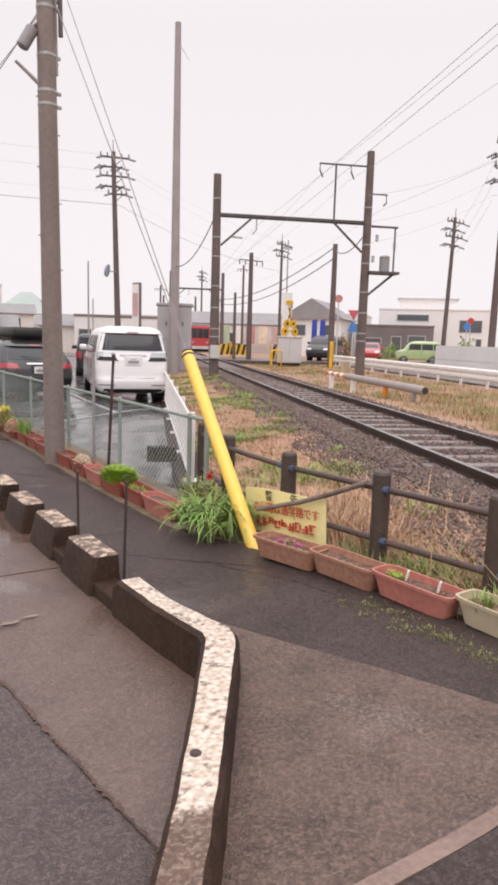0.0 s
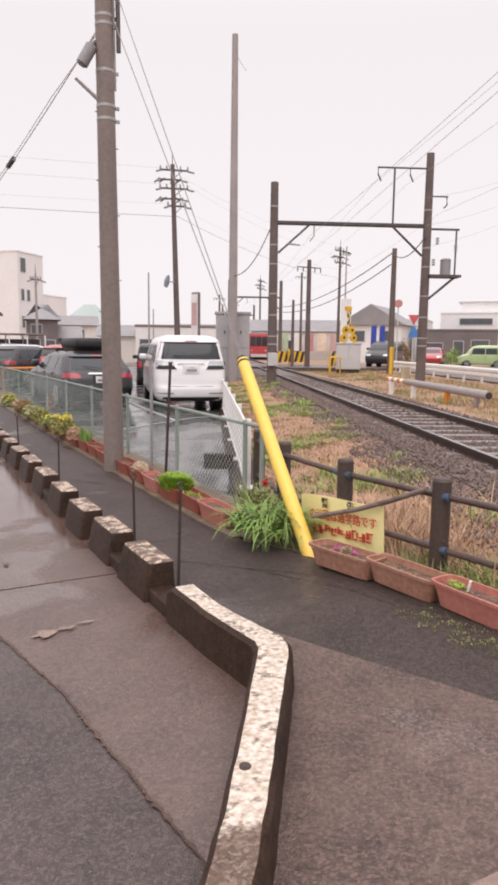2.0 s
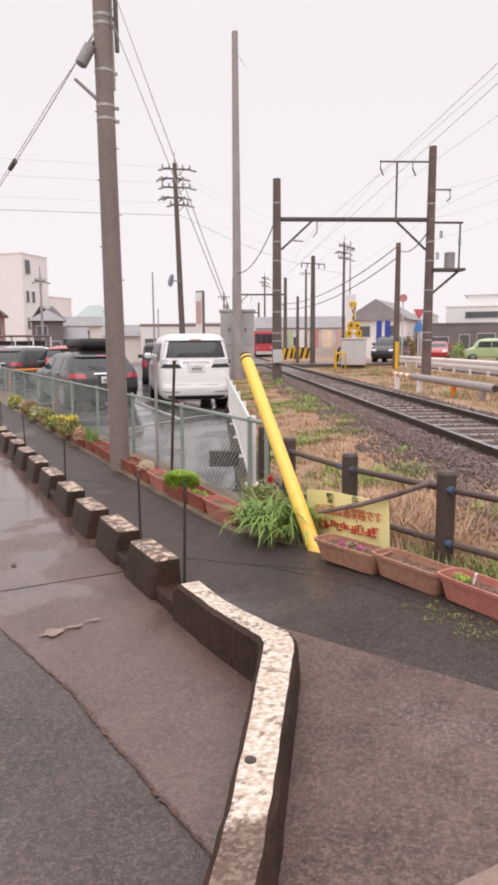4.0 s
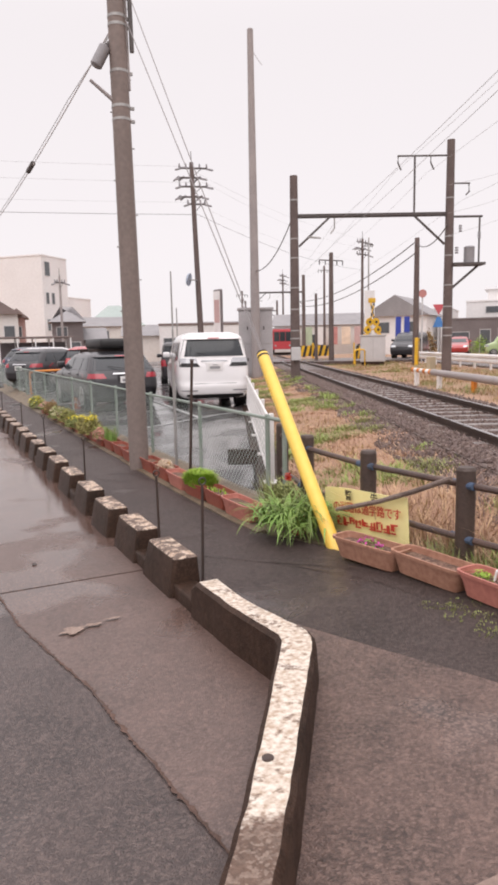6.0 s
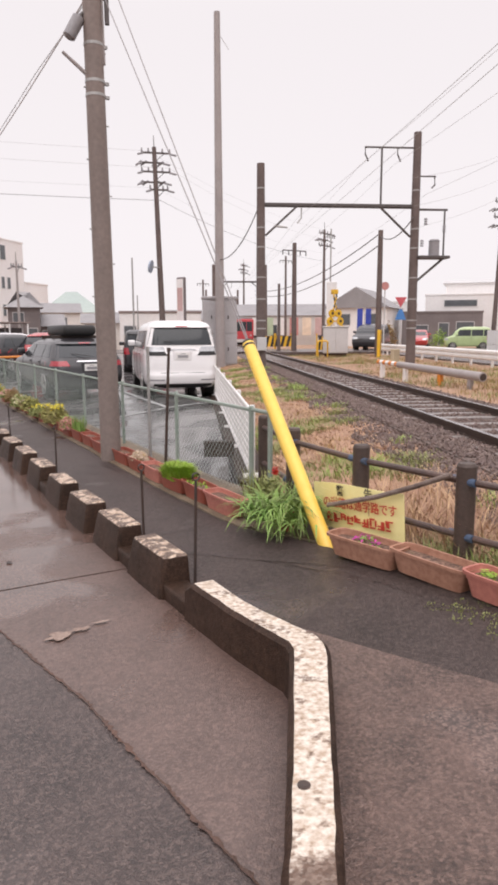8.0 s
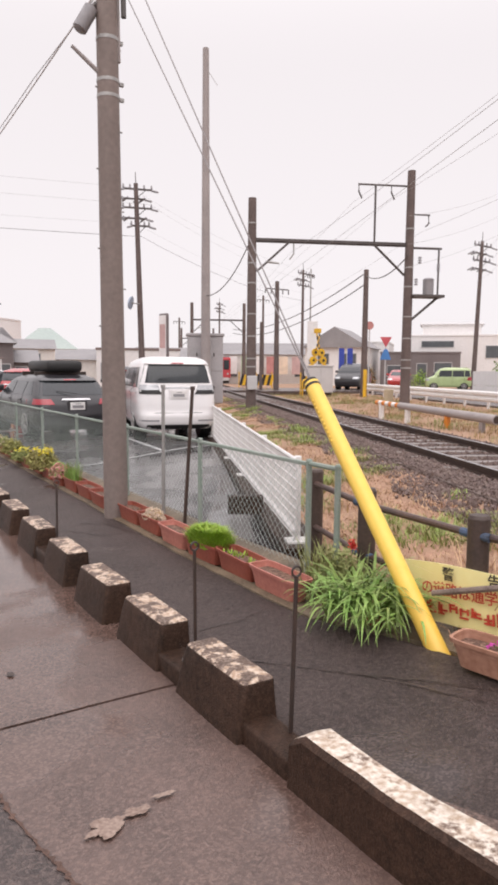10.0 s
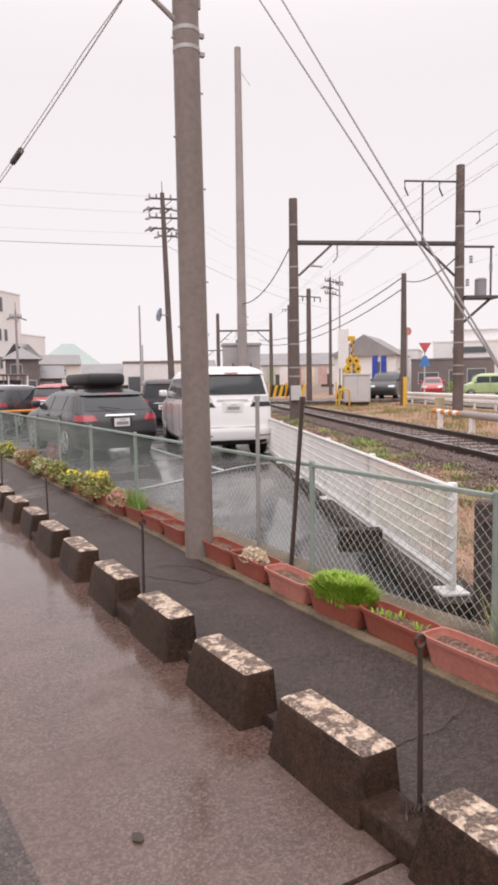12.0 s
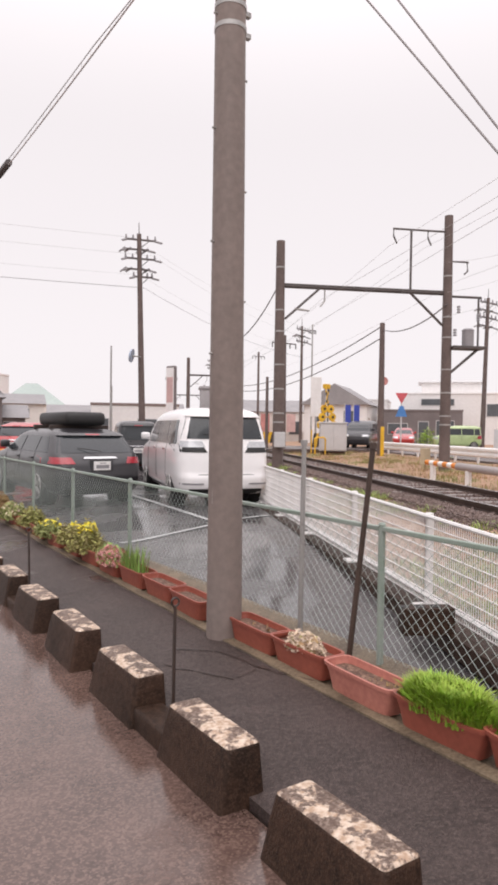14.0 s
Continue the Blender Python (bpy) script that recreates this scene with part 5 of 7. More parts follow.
def chain_fence():
    g = empty("chain_link_fence", pose(0, 0, 0), "low pale green chain link fence between footpath and car park", "fence")
    for y in POSTS_Y + [1.3]:
        bm = B()
        tube(bm, (FX, y, FBASE - 0.25), (FX, y, FTOP + 0.01), 0.024, 0.024, 12)
        tube(bm, (FX, y, FTOP + 0.01), (FX, y, FTOP + 0.025), 0.028, 0.018, 12)
        part("post", bm, GREENPAINT, g, smooth=True)
    bm = B()
    pipe(bm, [(FX, 1.66, FTOP - 0.01), (FX, 1.3, FTOP - 0.01)], 0.02, 8)
    part("top_rail", bm, GREENPAINT, g, smooth=True)
    for y0, y1 in zip(POSTS_Y, POSTS_Y[1:]):
        bm = B()
        for z in (FTOP - 0.012,):
            box(bm, FX - 0.02, FX + 0.02, y0 + 0.02, y1 - 0.02, z - 0.018, z + 0.012, 0.005)
        part("top_rail", bm, GREENPAINT, g)
        bm = B()
        near = y0 < 8
        r = 0.0018 if near else 0.0023
        h, pitch = FTOP - FBASE - 0.05, 0.078 if near else 0.1
        n = int((y1 - y0 + h) / pitch) + 1
        for k in range(n):
            for d in (1, -1):
                a = y0 - h + k * pitch if d == 1 else y0 + k * pitch
                t0, t1 = (max(0, (y0 - a) / h), min(1, (y1 - a) / h)) if d == 1 else (max(0, (a - y1) / h), min(1, (a - y0) / h))
                if t1 - t0 < 0.02:
                    continue
                off = 0.003 * d
                tube(bm, (FX + off, a + d * t0 * h, FBASE + 0.03 + t0 * h), (FX + off, a + d * t1 * h, FBASE + 0.03 + t1 * h), r, r, 3, caps=False)
        part("wire_mesh", bm, WIRE, g, "pale green diamond wire mesh")


chain_fence()


def prop(x0, y0, x1, y1, z0, z1, r, mat, label):
    bm = B()
    tube(bm, (x0, y0, z0), (x1, y1, z1), r, r * 0.9, 10)
    tube(bm, (x1, y1, z1 - 0.03), (x1, y1, z1 + 0.01), r * 1.25, r * 1.25, 10)
    return tagged(part("support_pole", bm, mat, smooth=True), label, "pole", "poles tied to the fence")


prop(1.34, 4.33, 1.33, 4.3, 0.02, 1.6, 0.021, GALV, "upright galvanised steel pipe standing by the fence")
prop(1.33, 3.78, 1.32, 3.55, 0.02, 1.6, 0.02, WOODPOST, "leaning dark rusty pipe standing by the fence")


# ---- white mesh fence beside the railway ----
def mesh_fence():
    g = empty("white_mesh_fence", pose(0, 0, 0), "white welded mesh fence between car park and railway", "fence")
    S0, z0, z1, step = 0.71, 0.2, 1.0, 2.0
    for k in range(15):
        u = 2.95 + k * step
        bm = B()
        c = rail(S0, u)
        box(bm, -0.028, 0.028, -0.028, 0.028, z0 - 0.05, z1, 0.006, Matrix.Translation(c) @ pose(0, 0, 0, 0, 0, -23.6))
        box(bm, -0.1, 0.1, -0.1, 0.1, z0 - 0.05, z0 + 0.02, 0.006, Matrix.Translation(c) @ pose(0, 0, 0, 0, 0, -23.6))
        part("post", bm, WHITEPAINT, g)
        if k == 14:
            break
        u0, u1 = u - (0.12 if k == 0 else 0), u + step
        bm = B()
        so = S0 - 0.035
        n = int((u1 - u0) / 0.034)
        for i in range(n + 1):
            p = u0 + (u1 - u0) * i / n
            tube(bm, rail(so, p, z0 + 0.05), rail(so, p, z1 - 0.02), 0.0052, 0.0052, 4, caps=False)
        for q in range(9):
            z = z0 + 0.06 + q * 0.09
            tube(bm, rail(so - 0.004, u0, z), rail(so - 0.004, u1, z), 0.006, 0.006, 4, caps=False)
        for z in (z0 + 0.1, z1 - 0.04):
            pipe(bm, [rail(so - 0.01, u0, z + 0.02), rail(so - 0.01, u1, z + 0.02)], 0.018, 6)
        part("mesh_panel", bm, WHITEPAINT, g, "white welded wire panel")
    bm = B()
    for a, b in ((2.7, 30.9),):
        vs = [rail(s, u, z) for u in (a, b) for s, z in ((0.55, 0.05), (0.92, 0.05), (0.92, 0.205), (0.55, 0.2))]
        v = [bm.verts.new(p) for p in vs]
        for q in ((0, 1, 5, 4), (1, 2, 6, 5), (2, 3, 7, 6), (3, 0, 4, 7), (0, 3, 2, 1), (4, 5, 6, 7)):
            bm.faces.new([v[k] for k in q])
    bmesh.ops.recalc_face_normals(bm, faces=bm.faces)
    part("footing", bm, KERBSIDE, g, "dark wet asphalt footing")


mesh_fence()


# ---- dark post and rail fence ----
def rail_fence():
    g = empty("post_and_rail_fence", pose(0, 0, 0), "dark brown post and rail fence beside the railway bank", "fence")
    pts = [(1.80, 2.1), (1.56, 1.15), (1.52, 0.1), (1.66, -0.85), (1.8, -1.75), (1.98, -2.65), (2.2, -3.6)]
    for x, y in pts:
        bm = B()
        tube(bm, (x, y, 0.0), (x, y, 0.9), 0.066, 0.066, 16)
        tube(bm, (x, y, 0.9), (x, y, 0.92), 0.066, 0.055, 16)
        part("post", bm, WOODPOST, g, smooth=True)
    for (xa, ya), (xb, yb) in zip(pts, pts[1:]):
        for z in (0.8, 0.42):
            bm = B()
            tube(bm, (xa - 0.02, ya, z), (xb - 0.02, yb, z), 0.024, 0.024, 10)
            part("rail", bm, BROWNPIPE, g, smooth=True)
            bm = B()
            tube(bm, (xb - 0.02, yb - 0.1, z), (xb - 0.02, yb + 0.11, z), 0.027, 0.027, 10)
            part("joint", bm, BLUETAPE, g, "faded blue tape", smooth=True)


rail_fence()
bm = B()
pipe(bm, [(1.33, 0.27, 0.42), (1.375, 0.1, 0.475), (1.42, -0.2, 0.575), (1.5, -0.5, 0.7), (1.57, -0.8, 0.84)], 0.019, 8)
tagged(part("loose_bar", bm, OLDBAR, smooth=True), "loose rusty bar leaning across the sign onto the fence", "bar")


# ---- yellow warning board ----
def letters(text, size, m, mat, parent, name="lettering"):
    c = bpy.data.curves.new(name, "FONT")
    c.body, c.size, c.extrude, c.align_x, c.align_y = text, size, 0.001, "LEFT", "CENTER"
    c.offset = size * 0.012
    c.materials.append(mat)
    o = new(name, c)
    o.parent = parent
    o.matrix_basis = m
    return o


sign = empty("warning_sign", pose(1.415, 0.57, 0.19, 0, -5.8, -85), "pale yellow warning board with red writing behind a flower box", "sign")
bm = B()
W, H = 1.02, 0.37
nx = 12
front = [[bm.verts.new((W * i / nx, -0.02 * math.sin(i / nx * 3.1) + 0.01 * j, -0.02 + H * j + 0.012 * math.sin(i / nx * 5))) for i in range(nx + 1)] for j in (0, 1)]
back = [[bm.verts.new(v.co + Vector((0, 0.008, 0))) for v in r] for r in front]
for i in range(nx):
    bm.faces.new((front[0][i], front[0][i + 1], front[1][i + 1], front[1][i]))
    bm.faces.new((back[0][i + 1], back[0][i], back[1][i], back[1][i + 1]))
    bm.faces.new((front[0][i + 1], front[0][i], back[0][i], back[0][i + 1]))
    bm.faces.new((front[1][i], front[1][i + 1], back[1][i + 1], back[1][i]))
for i in (0, nx):
    bm.faces.new((front[0][i], front[1][i], back[1][i], back[0][i]))
bmesh.ops.recalc_face_normals(bm, faces=bm.faces)
part("board", bm, SIGNYEL, sign, smooth=True)
letters("警", 0.09, pose(0.33, -0.034, 0.305, 90, 0, 0), INK, sign)
letters("告", 0.09, pose(0.65, -0.034, 0.305, 90, 0, 0), INK, sign)
letters("の道路は通学路です", 0.092, pose(0.165, -0.034, 0.205, 90, 0, 0), RED, sign)
rng = random.Random(77)
x = 0.2
while x < 0.92:
    w = rng.uniform(0.06, 0.075)
    bars = [(0.0, rng.uniform(0.6, 1.0), z, z + 0.011) for z in rng.sample((0.052, 0.074, 0.096, 0.118), 2)]
    bars += [(f, f + 0.16, 0.05 + rng.uniform(0, 0.03), 0.132 - rng.uniform(0, 0.02)) for f in rng.sample((0.05, 0.3, 0.55, 0.8), 2)]
    for n, (f0, f1, z0, z1) in enumerate(bars):
        bm = B()
        box(bm, x + w * f0, x + w * f1, -0.034 - 0.0006 * n, -0.0262, z0, z1)
        part("writing_bar", bm, RED, sign)
    x += w + 0.014


# ---- vehicles ----
class Hull:
    """A car body as a stack of plan outlines, each a rounded oblong. levels: height, tail, nose, half width."""
    def __init__(self, levels, p=9.0):
        self.levels, self.p = np.array(levels), p

    def at(self, z):
        z0, tail, nose, w = (np.interp(z, self.levels[:, 0], self.levels[:, k]) for k in range(4))
        return float(tail + nose) / 2, float(nose - tail) / 2, float(w)

    def side(self, y, z, sd, off=0.0):
        c, half, w = self.at(z)
        return Vector((sd * (w * max(1 - abs((y - c) / half) ** self.p, 0.0) ** (1 / self.p) + off), y, z))

    def end(self, x, z, sd, off=0.0):
        c, half, w = self.at(z)
        return Vector((x, c + sd * (half * max(1 - min(abs(x) / w, 0.9995) ** self.p, 0.0) ** (1 / self.p) + off), z))

    def mesh(self, n=56, rows=44):
        bm = B()
        lo, hi = self.levels[0, 0], self.levels[-1, 0]
        rings = []
        for k in range(rows + 1):
            z = lo + (hi - lo) * (1 - (1 - k / rows) ** 1.35)
            acc = [self.at(clip(z + d, lo, hi)) for d in (-0.035, -0.018, 0, 0.018, 0.035)]
            c, half, w = (sum(a[q] for a in acc) / 5 for q in range(3))
            ring = []
            for i in range(n):
                a = i / n * math.tau
                si, co = math.sin(a), math.cos(a)
                ring.append(bm.verts.new((math.copysign(abs(si) ** (2 / self.p), si) * w, c - math.copysign(abs(co) ** (2 / self.p), co) * half, z)))
            rings.append(ring)
        for a, b in zip(rings, rings[1:]):
            for i in range(n):
                bm.faces.new((a[i], a[(i + 1) % n], b[(i + 1) % n], b[i]))
        bm.faces.new(rings[0][::-1])
        crown = bm.verts.new((0, sum(v.co.y for v in rings[-1]) / n, hi + 0.015))
        for i in range(n):
            bm.faces.new((rings[-1][i], rings[-1][(i + 1) % n], crown))
        bmesh.ops.recalc_face_normals(bm, faces=bm.faces)
        return bm

    def patch(self, face, sd, low, high, z0, z1, off=0.008, n=8, rows=4):
        """A plate that follows the skin. face: side or end; low and high: its two limits at z0 and at z1."""
        bm = B()
        skin = self.side if face == "side" else self.end
        grids = []
        for o in (off, -0.03):
            grids.append([[bm.verts.new(skin(low[0] + (low[1] - low[0]) * i / n + ((high[0] + (high[1] - high[0]) * i / n) - (low[0] + (low[1] - low[0]) * i / n)) * k / rows,
                                             z0 + (z1 - z0) * k / rows, sd, o)) for i in range(n + 1)] for k in range(rows + 1)])
        g, b = grids
        for k in range(rows):
            for i in range(n):
                bm.faces.new((g[k][i], g[k][i + 1], g[k + 1][i + 1], g[k + 1][i]))
        rim = [(0, i) for i in range(n)] + [(k, n) for k in range(rows)] + [(rows, i) for i in range(n, 0, -1)] + [(k, 0) for k in range(rows, 0, -1)]
        for (ka, ia), (kb, ib) in zip(rim, rim[1:] + rim[:1]):
            bm.faces.new((g[ka][ia], b[ka][ia], b[kb][ib], g[kb][ib]))
        bmesh.ops.recalc_face_normals(bm, faces=bm.faces)
        return bm


def car(name, m, label, paint, kind, lamps="red", group="parked cars"):
    """A car on its four wheels, tail at y = 0 and nose along y. kind: a dictionary of its hull, panes, lamps and wheels."""
    g = empty(name, m, label, "car", group)
    h = kind["hull"]
    part("body", h.mesh(), paint, g, smooth=True, angle=50)
    zb, zt = kind["belt"], kind["pane_top"]
    for sd in (-1, 1):
        for (a, b), (c, d) in kind["panes"]:
            part("side_window", h.patch("side", sd, (a, b), (c, d), zb, zt), GLASS, g, "dark tinted glass", smooth=True)
    w = h.at((zb + zt) / 2)[2]
    x0, x1, r0, r1 = kind["rear"]
    part("rear_window", h.patch("end", -1, (-x0, x0), (-x1, x1), r0, r1, 0.008, 16), GLASS, g, "dark tinted glass", smooth=True)
    f0, f1 = kind["screen"]
    part("windscreen", h.patch("end", 1, (-w * 0.9, w * 0.9), (-w * 0.8, w * 0.8), f0, f1, 0.006, 14), GLASS, g, "dark glass", smooth=True)
    l0, l1, lx = kind["lamp"]
    wl0 = h.at(l0)[2]
    for sd in (-1, 1):
        if lamps == "clear":
            part("lamp_surround", h.patch("end", -1, (sd * lx, sd * (wl0 - 0.01)), (sd * (lx + 0.12), sd * (wl0 - 0.015)), l0 - 0.05, l1 - 0.01, 0.008, 10), BLACK, g, "black lamp surround", smooth=True)
            part("tail_lamp", h.patch("end", -1, (sd * (lx + 0.04), sd * (wl0 - 0.02)), (sd * (lx + 0.1), sd * (wl0 - 0.04)), l0 + 0.045, l1 + 0.04, 0.02, 10), LAMPCLEAR, g, "clear tail lamp", smooth=True)
            part("reflector", h.patch("end", -1, (sd * (lx + 0.08), sd * (wl0 - 0.06)), (sd * (lx + 0.08), sd * (wl0 - 0.06)), 0.42, 0.45, 0.01), GREY, g, "thin grey bumper reflector")
        else:
            part("tail_lamp", h.patch("end", -1, (sd * lx, sd * (wl0 - 0.005)), (sd * (lx + 0.06), sd * (wl0 - 0.02)), l0, l1, 0.014, 10), LAMPRED, g, "red tail lamp", smooth=True)
            c = h.at((l0 + l1) / 2)
            y0 = c[0] - c[1]
            part("side_lamp", h.patch("side", sd, (y0 + 0.06, y0 + 0.34), (y0 + 0.1, y0 + 0.26), l0, l1, 0.012), LAMPRED, g, "red tail lamp", smooth=True)
        yz = kind["nose_lamp"]
        part("headlamp", h.patch("end", 1, (sd * 0.42, sd * (h.at(yz)[2] - 0.02)), (sd * 0.46, sd * (h.at(yz)[2] - 0.04)), yz, yz + 0.15, 0.012, 8), LAMPCLEAR, g, "clear headlamp", smooth=True)
        bm = B()
        p = h.side(kind["mirror"], zb + 0.05, sd)
        box(bm, min(p.x, p.x + sd * 0.2), max(p.x, p.x + sd * 0.2), p.y - 0.05, p.y + 0.06, p.z - 0.02, p.z + 0.14, 0.035)
        part("wing_mirror", bm, paint, g, smooth=True, angle=60)
        for ya in kind["doors"]:
            bm = B()
            pipe(bm, [h.side(ya, 0.42 + (zb - 0.44) * k / 6, sd, 0.0025) for k in range(7)], 0.004, 4)
            part("door_gap", bm, BLACK, g, "dark door gap")
        for ya in kind["doors"][:2]:
            bm = B()
            p = h.side(ya + 0.16, zb - 0.12, sd, 0.012)
            box(bm, p.x - 0.012, p.x + 0.012, p.y - 0.09, p.y + 0.09, p.z - 0.018, p.z + 0.018, 0.008)
            part("door_handle", bm, CHROME if lamps == "clear" else paint, g)
    z = kind["plate"]
    yb = h.end(0, z, -1).y
    bm = B()
    box(bm, -0.22, 0.22, yb - 0.005, yb + 0.04, z - 0.035, z + 0.205, 0.012)
    part("plate_recess", bm, paint, g)
    bm = B()
    box(bm, -0.165, 0.165, yb - 0.022, yb + 0.02, z, z + 0.165, 0.004)
    pl = part("number_plate", bm, WHITEPAINT, g, "white number plate")
    for bx0, bx1, bz0, bz1 in ((-0.05, 0.07, z + 0.125, z + 0.14), (-0.12, 0.13, z + 0.035, z + 0.1)):
        bm = B()
        box(bm, bx0, bx1, yb - 0.026, yb - 0.0225, bz0, bz1)
        part("bar", bm, GREY, pl, "grey writing bar")
    part("tailgate_trim", h.patch("end", -1, (-0.34, 0.34), (-0.3, 0.3), z + 0.215, z + 0.25, 0.02, 6, 1), CHROME, g, "chrome trim", smooth=True)
    part("tailgate_gap", h.patch("end", -1, (-w + 0.06, w - 0.06), (-w + 0.06, w - 0.06), kind["sill"], kind["sill"] + 0.012, 0.003, 12, 1), BLACK, g, "dark tailgate gap")
    lo = h.levels[0, 0]
    part("rear_skirt", h.patch("end", -1, (-0.72, 0.72), (-0.7, 0.7), lo, lo + 0.1, 0.012, 12), BLACK, g, "black lower bumper", smooth=True)
    part("spoiler", h.patch("end", -1, (-x1 - 0.02, x1 + 0.02), (-x1 + 0.04, x1 - 0.04), r1 + 0.01, r1 + 0.07, 0.07, 12, 2), paint, g, smooth=True)
    part("stop_lamp", h.patch("end", -1, (-0.14, 0.14), (-0.14, 0.14), r1 + 0.02, r1 + 0.045, 0.078, 4, 1), LAMPRED, g, "small red stop lamp")
    bm = B()
    tube(bm, (0.03, yb + 0.1, r0 + 0.03), (0.03 - x0 * 0.55, h.end(0, r0 + 0.08, -1).y - 0.02, r0 + 0.09), 0.009, 0.007, 6)
    part("rear_wiper", bm, BLACK, g)
    rr = kind["wheel"]
    for y in kind["axles"]:
        for sd in (-1, 1):
            x = h.side(y, rr, 1).x
            bm = B()
            tube(bm, (sd * (x - 0.26), y, rr + 0.02), (sd * (x + 0.004), y, rr + 0.02), rr + 0.055, rr + 0.055, 28)
            part("wheel_arch", bm, BLACK, g, "dark wheel arch", smooth=True)
            bm = B()
            tube(bm, (sd * (x - 0.2), y, rr), (sd * (x + 0.01), y, rr), rr, rr, 28)
            tube(bm, (sd * (x + 0.01), y, rr), (sd * (x + 0.025), y, rr), rr, rr * 0.93, 28)
            t = part("wheel", bm, BLACK, g, "black tyre", smooth=True)
            bm = B()
            tube(bm, (sd * (x + 0.012), y, rr), (sd * (x + 0.029), y, rr), rr * 0.7, rr * 0.66, 24)
            rim = part("rim", bm, DARKMETAL, t, "dark rim well", smooth=True)
            bm = B()
            for k in range(5):
                a = k * math.tau / 5
                tube(bm, (sd * (x + 0.03), y, rr), (sd * (x + 0.03), y + rr * 0.64 * math.cos(a), rr + rr * 0.64 * math.sin(a)), 0.035, 0.025, 6)
            for k in range(24):
                a, b = k * math.tau / 24, (k + 1) * math.tau / 24
                tube(bm, (sd * (x + 0.03), y + rr * 0.68 * math.cos(a), rr + rr * 0.68 * math.sin(a)), (sd * (x + 0.03), y + rr * 0.68 * math.cos(b), rr + rr * 0.68 * math.sin(b)), 0.014, 0.014, 5, caps=False)
            part("spokes", bm, GALV, t, "grey alloy spokes", smooth=True)
    return g


VAN = dict(hull=Hull([(0.24, 0.1, 4.6, 0.8), (0.33, 0.0, 4.74, 0.89), (0.55, -0.03, 4.8, 0.92), (0.62, 0.01, 4.8, 0.925), (0.85, 0.02, 4.76, 0.925), (1.05, 0.04, 4.5, 0.92), (1.13, 0.07, 4.0, 0.9), (1.4, 0.13, 3.72, 0.855), (1.65, 0.21, 3.32, 0.8), (1.76, 0.27, 3.0, 0.75), (1.83, 0.4, 2.6, 0.66), (1.86, 0.7, 2.2, 0.5)], 9),
           belt=1.17, pane_top=1.62, panes=[((0.42, 1.22), (0.52, 1.2)), ((1.28, 2.3), (1.26, 2.28)), ((2.36, 3.3), (2.34, 3.0))], rear=(0.83, 0.72, 1.27, 1.68), screen=(1.2, 1.7), lamp=(1.07, 1.19, 0.36), nose_lamp=0.78,
           mirror=3.45, doors=(1.25, 2.33, 3.35), plate=0.93, sill=0.6, axles=(0.95, 3.8), wheel=0.33)
SUV = dict(hull=Hull([(0.22, 0.14, 4.5, 0.8), (0.34, 0.02, 4.66, 0.89), (0.55, -0.04, 4.7, 0.92), (0.78, 0.0, 4.64, 0.925), (0.9, 0.07, 4.3, 0.91), (0.96, 0.12, 3.7, 0.89), (1.16, 0.32, 3.2, 0.8), (1.32, 0.5, 2.85, 0.73), (1.4, 0.66, 2.5, 0.66), (1.44, 0.95, 2.15, 0.52)], 8),
           belt=1.0, pane_top=1.3, panes=[((0.52, 1.15), (0.78, 1.14)), ((1.2, 2.08), (1.19, 2.06)), ((2.14, 3.15), (2.12, 2.72))], rear=(0.78, 0.66, 1.0, 1.31), screen=(1.0, 1.36), lamp=(0.8, 0.92, 0.5), nose_lamp=0.66,
           mirror=3.1, doors=(1.17, 2.1, 3.1), plate=0.68, sill=0.5, axles=(0.95, 3.7), wheel=0.34)
WAGON = dict(hull=Hull([(0.2, 0.14, 4.5, 0.78), (0.3, 0.02, 4.6, 0.86), (0.55, -0.03, 4.66, 0.89), (0.74, 0.0, 4.55, 0.89), (0.88, 0.06, 4.1, 0.87), (0.94, 0.12, 3.6, 0.85), (1.15, 0.32, 3.15, 0.77), (1.33, 0.52, 2.7, 0.68), (1.42, 0.7, 2.4, 0.6), (1.46, 1.0, 2.1, 0.48)], 8),
             belt=0.98, pane_top=1.31, panes=[((0.55, 1.15), (0.85, 1.14)), ((1.2, 2.06), (1.19, 2.04)), ((2.12, 3.1), (2.1, 2.66))], rear=(0.74, 0.6, 1.0, 1.32), screen=(0.98, 1.38), lamp=(0.76, 0.9, 0.5), nose_lamp=0.62,
             mirror=3.05, doors=(1.17, 2.08, 3.05), plate=0.64, sill=0.48, axles=(0.9, 3.6), wheel=0.32)
KEI = dict(hull=Hull([(0.2, 0.1, 3.3, 0.66), (0.3, 0.01, 3.38, 0.72), (0.6, 0.0, 3.4, 0.737), (0.85, 0.01, 3.36, 0.737), (0.95, 0.03, 3.1, 0.73), (1.0, 0.04, 2.9, 0.72), (1.3, 0.07, 2.72, 0.68), (1.55, 0.12, 2.45, 0.64), (1.64, 0.2, 2.2, 0.58), (1.68, 0.45, 1.9, 0.45)], 9),
           belt=1.0, pane_top=1.46, panes=[((0.14, 0.55), (0.2, 0.55)), ((0.6, 1.45), (0.6, 1.44)), ((1.5, 2.55), (1.49, 2.35))], rear=(0.62, 0.55, 1.04, 1.5), screen=(1.03, 1.55), lamp=(0.72, 0.98, 0.5), nose_lamp=0.68,
           mirror=2.5, doors=(0.57, 1.47, 2.5), plate=0.6, sill=0.45, axles=(0.6, 2.8), wheel=0.28)
car("minivan", pose(4.73, 11.1, 0.22, 0, 0, -15), "white minivan with clear tail lamps parked in the wet car park", WHITECAR, VAN, "clear")
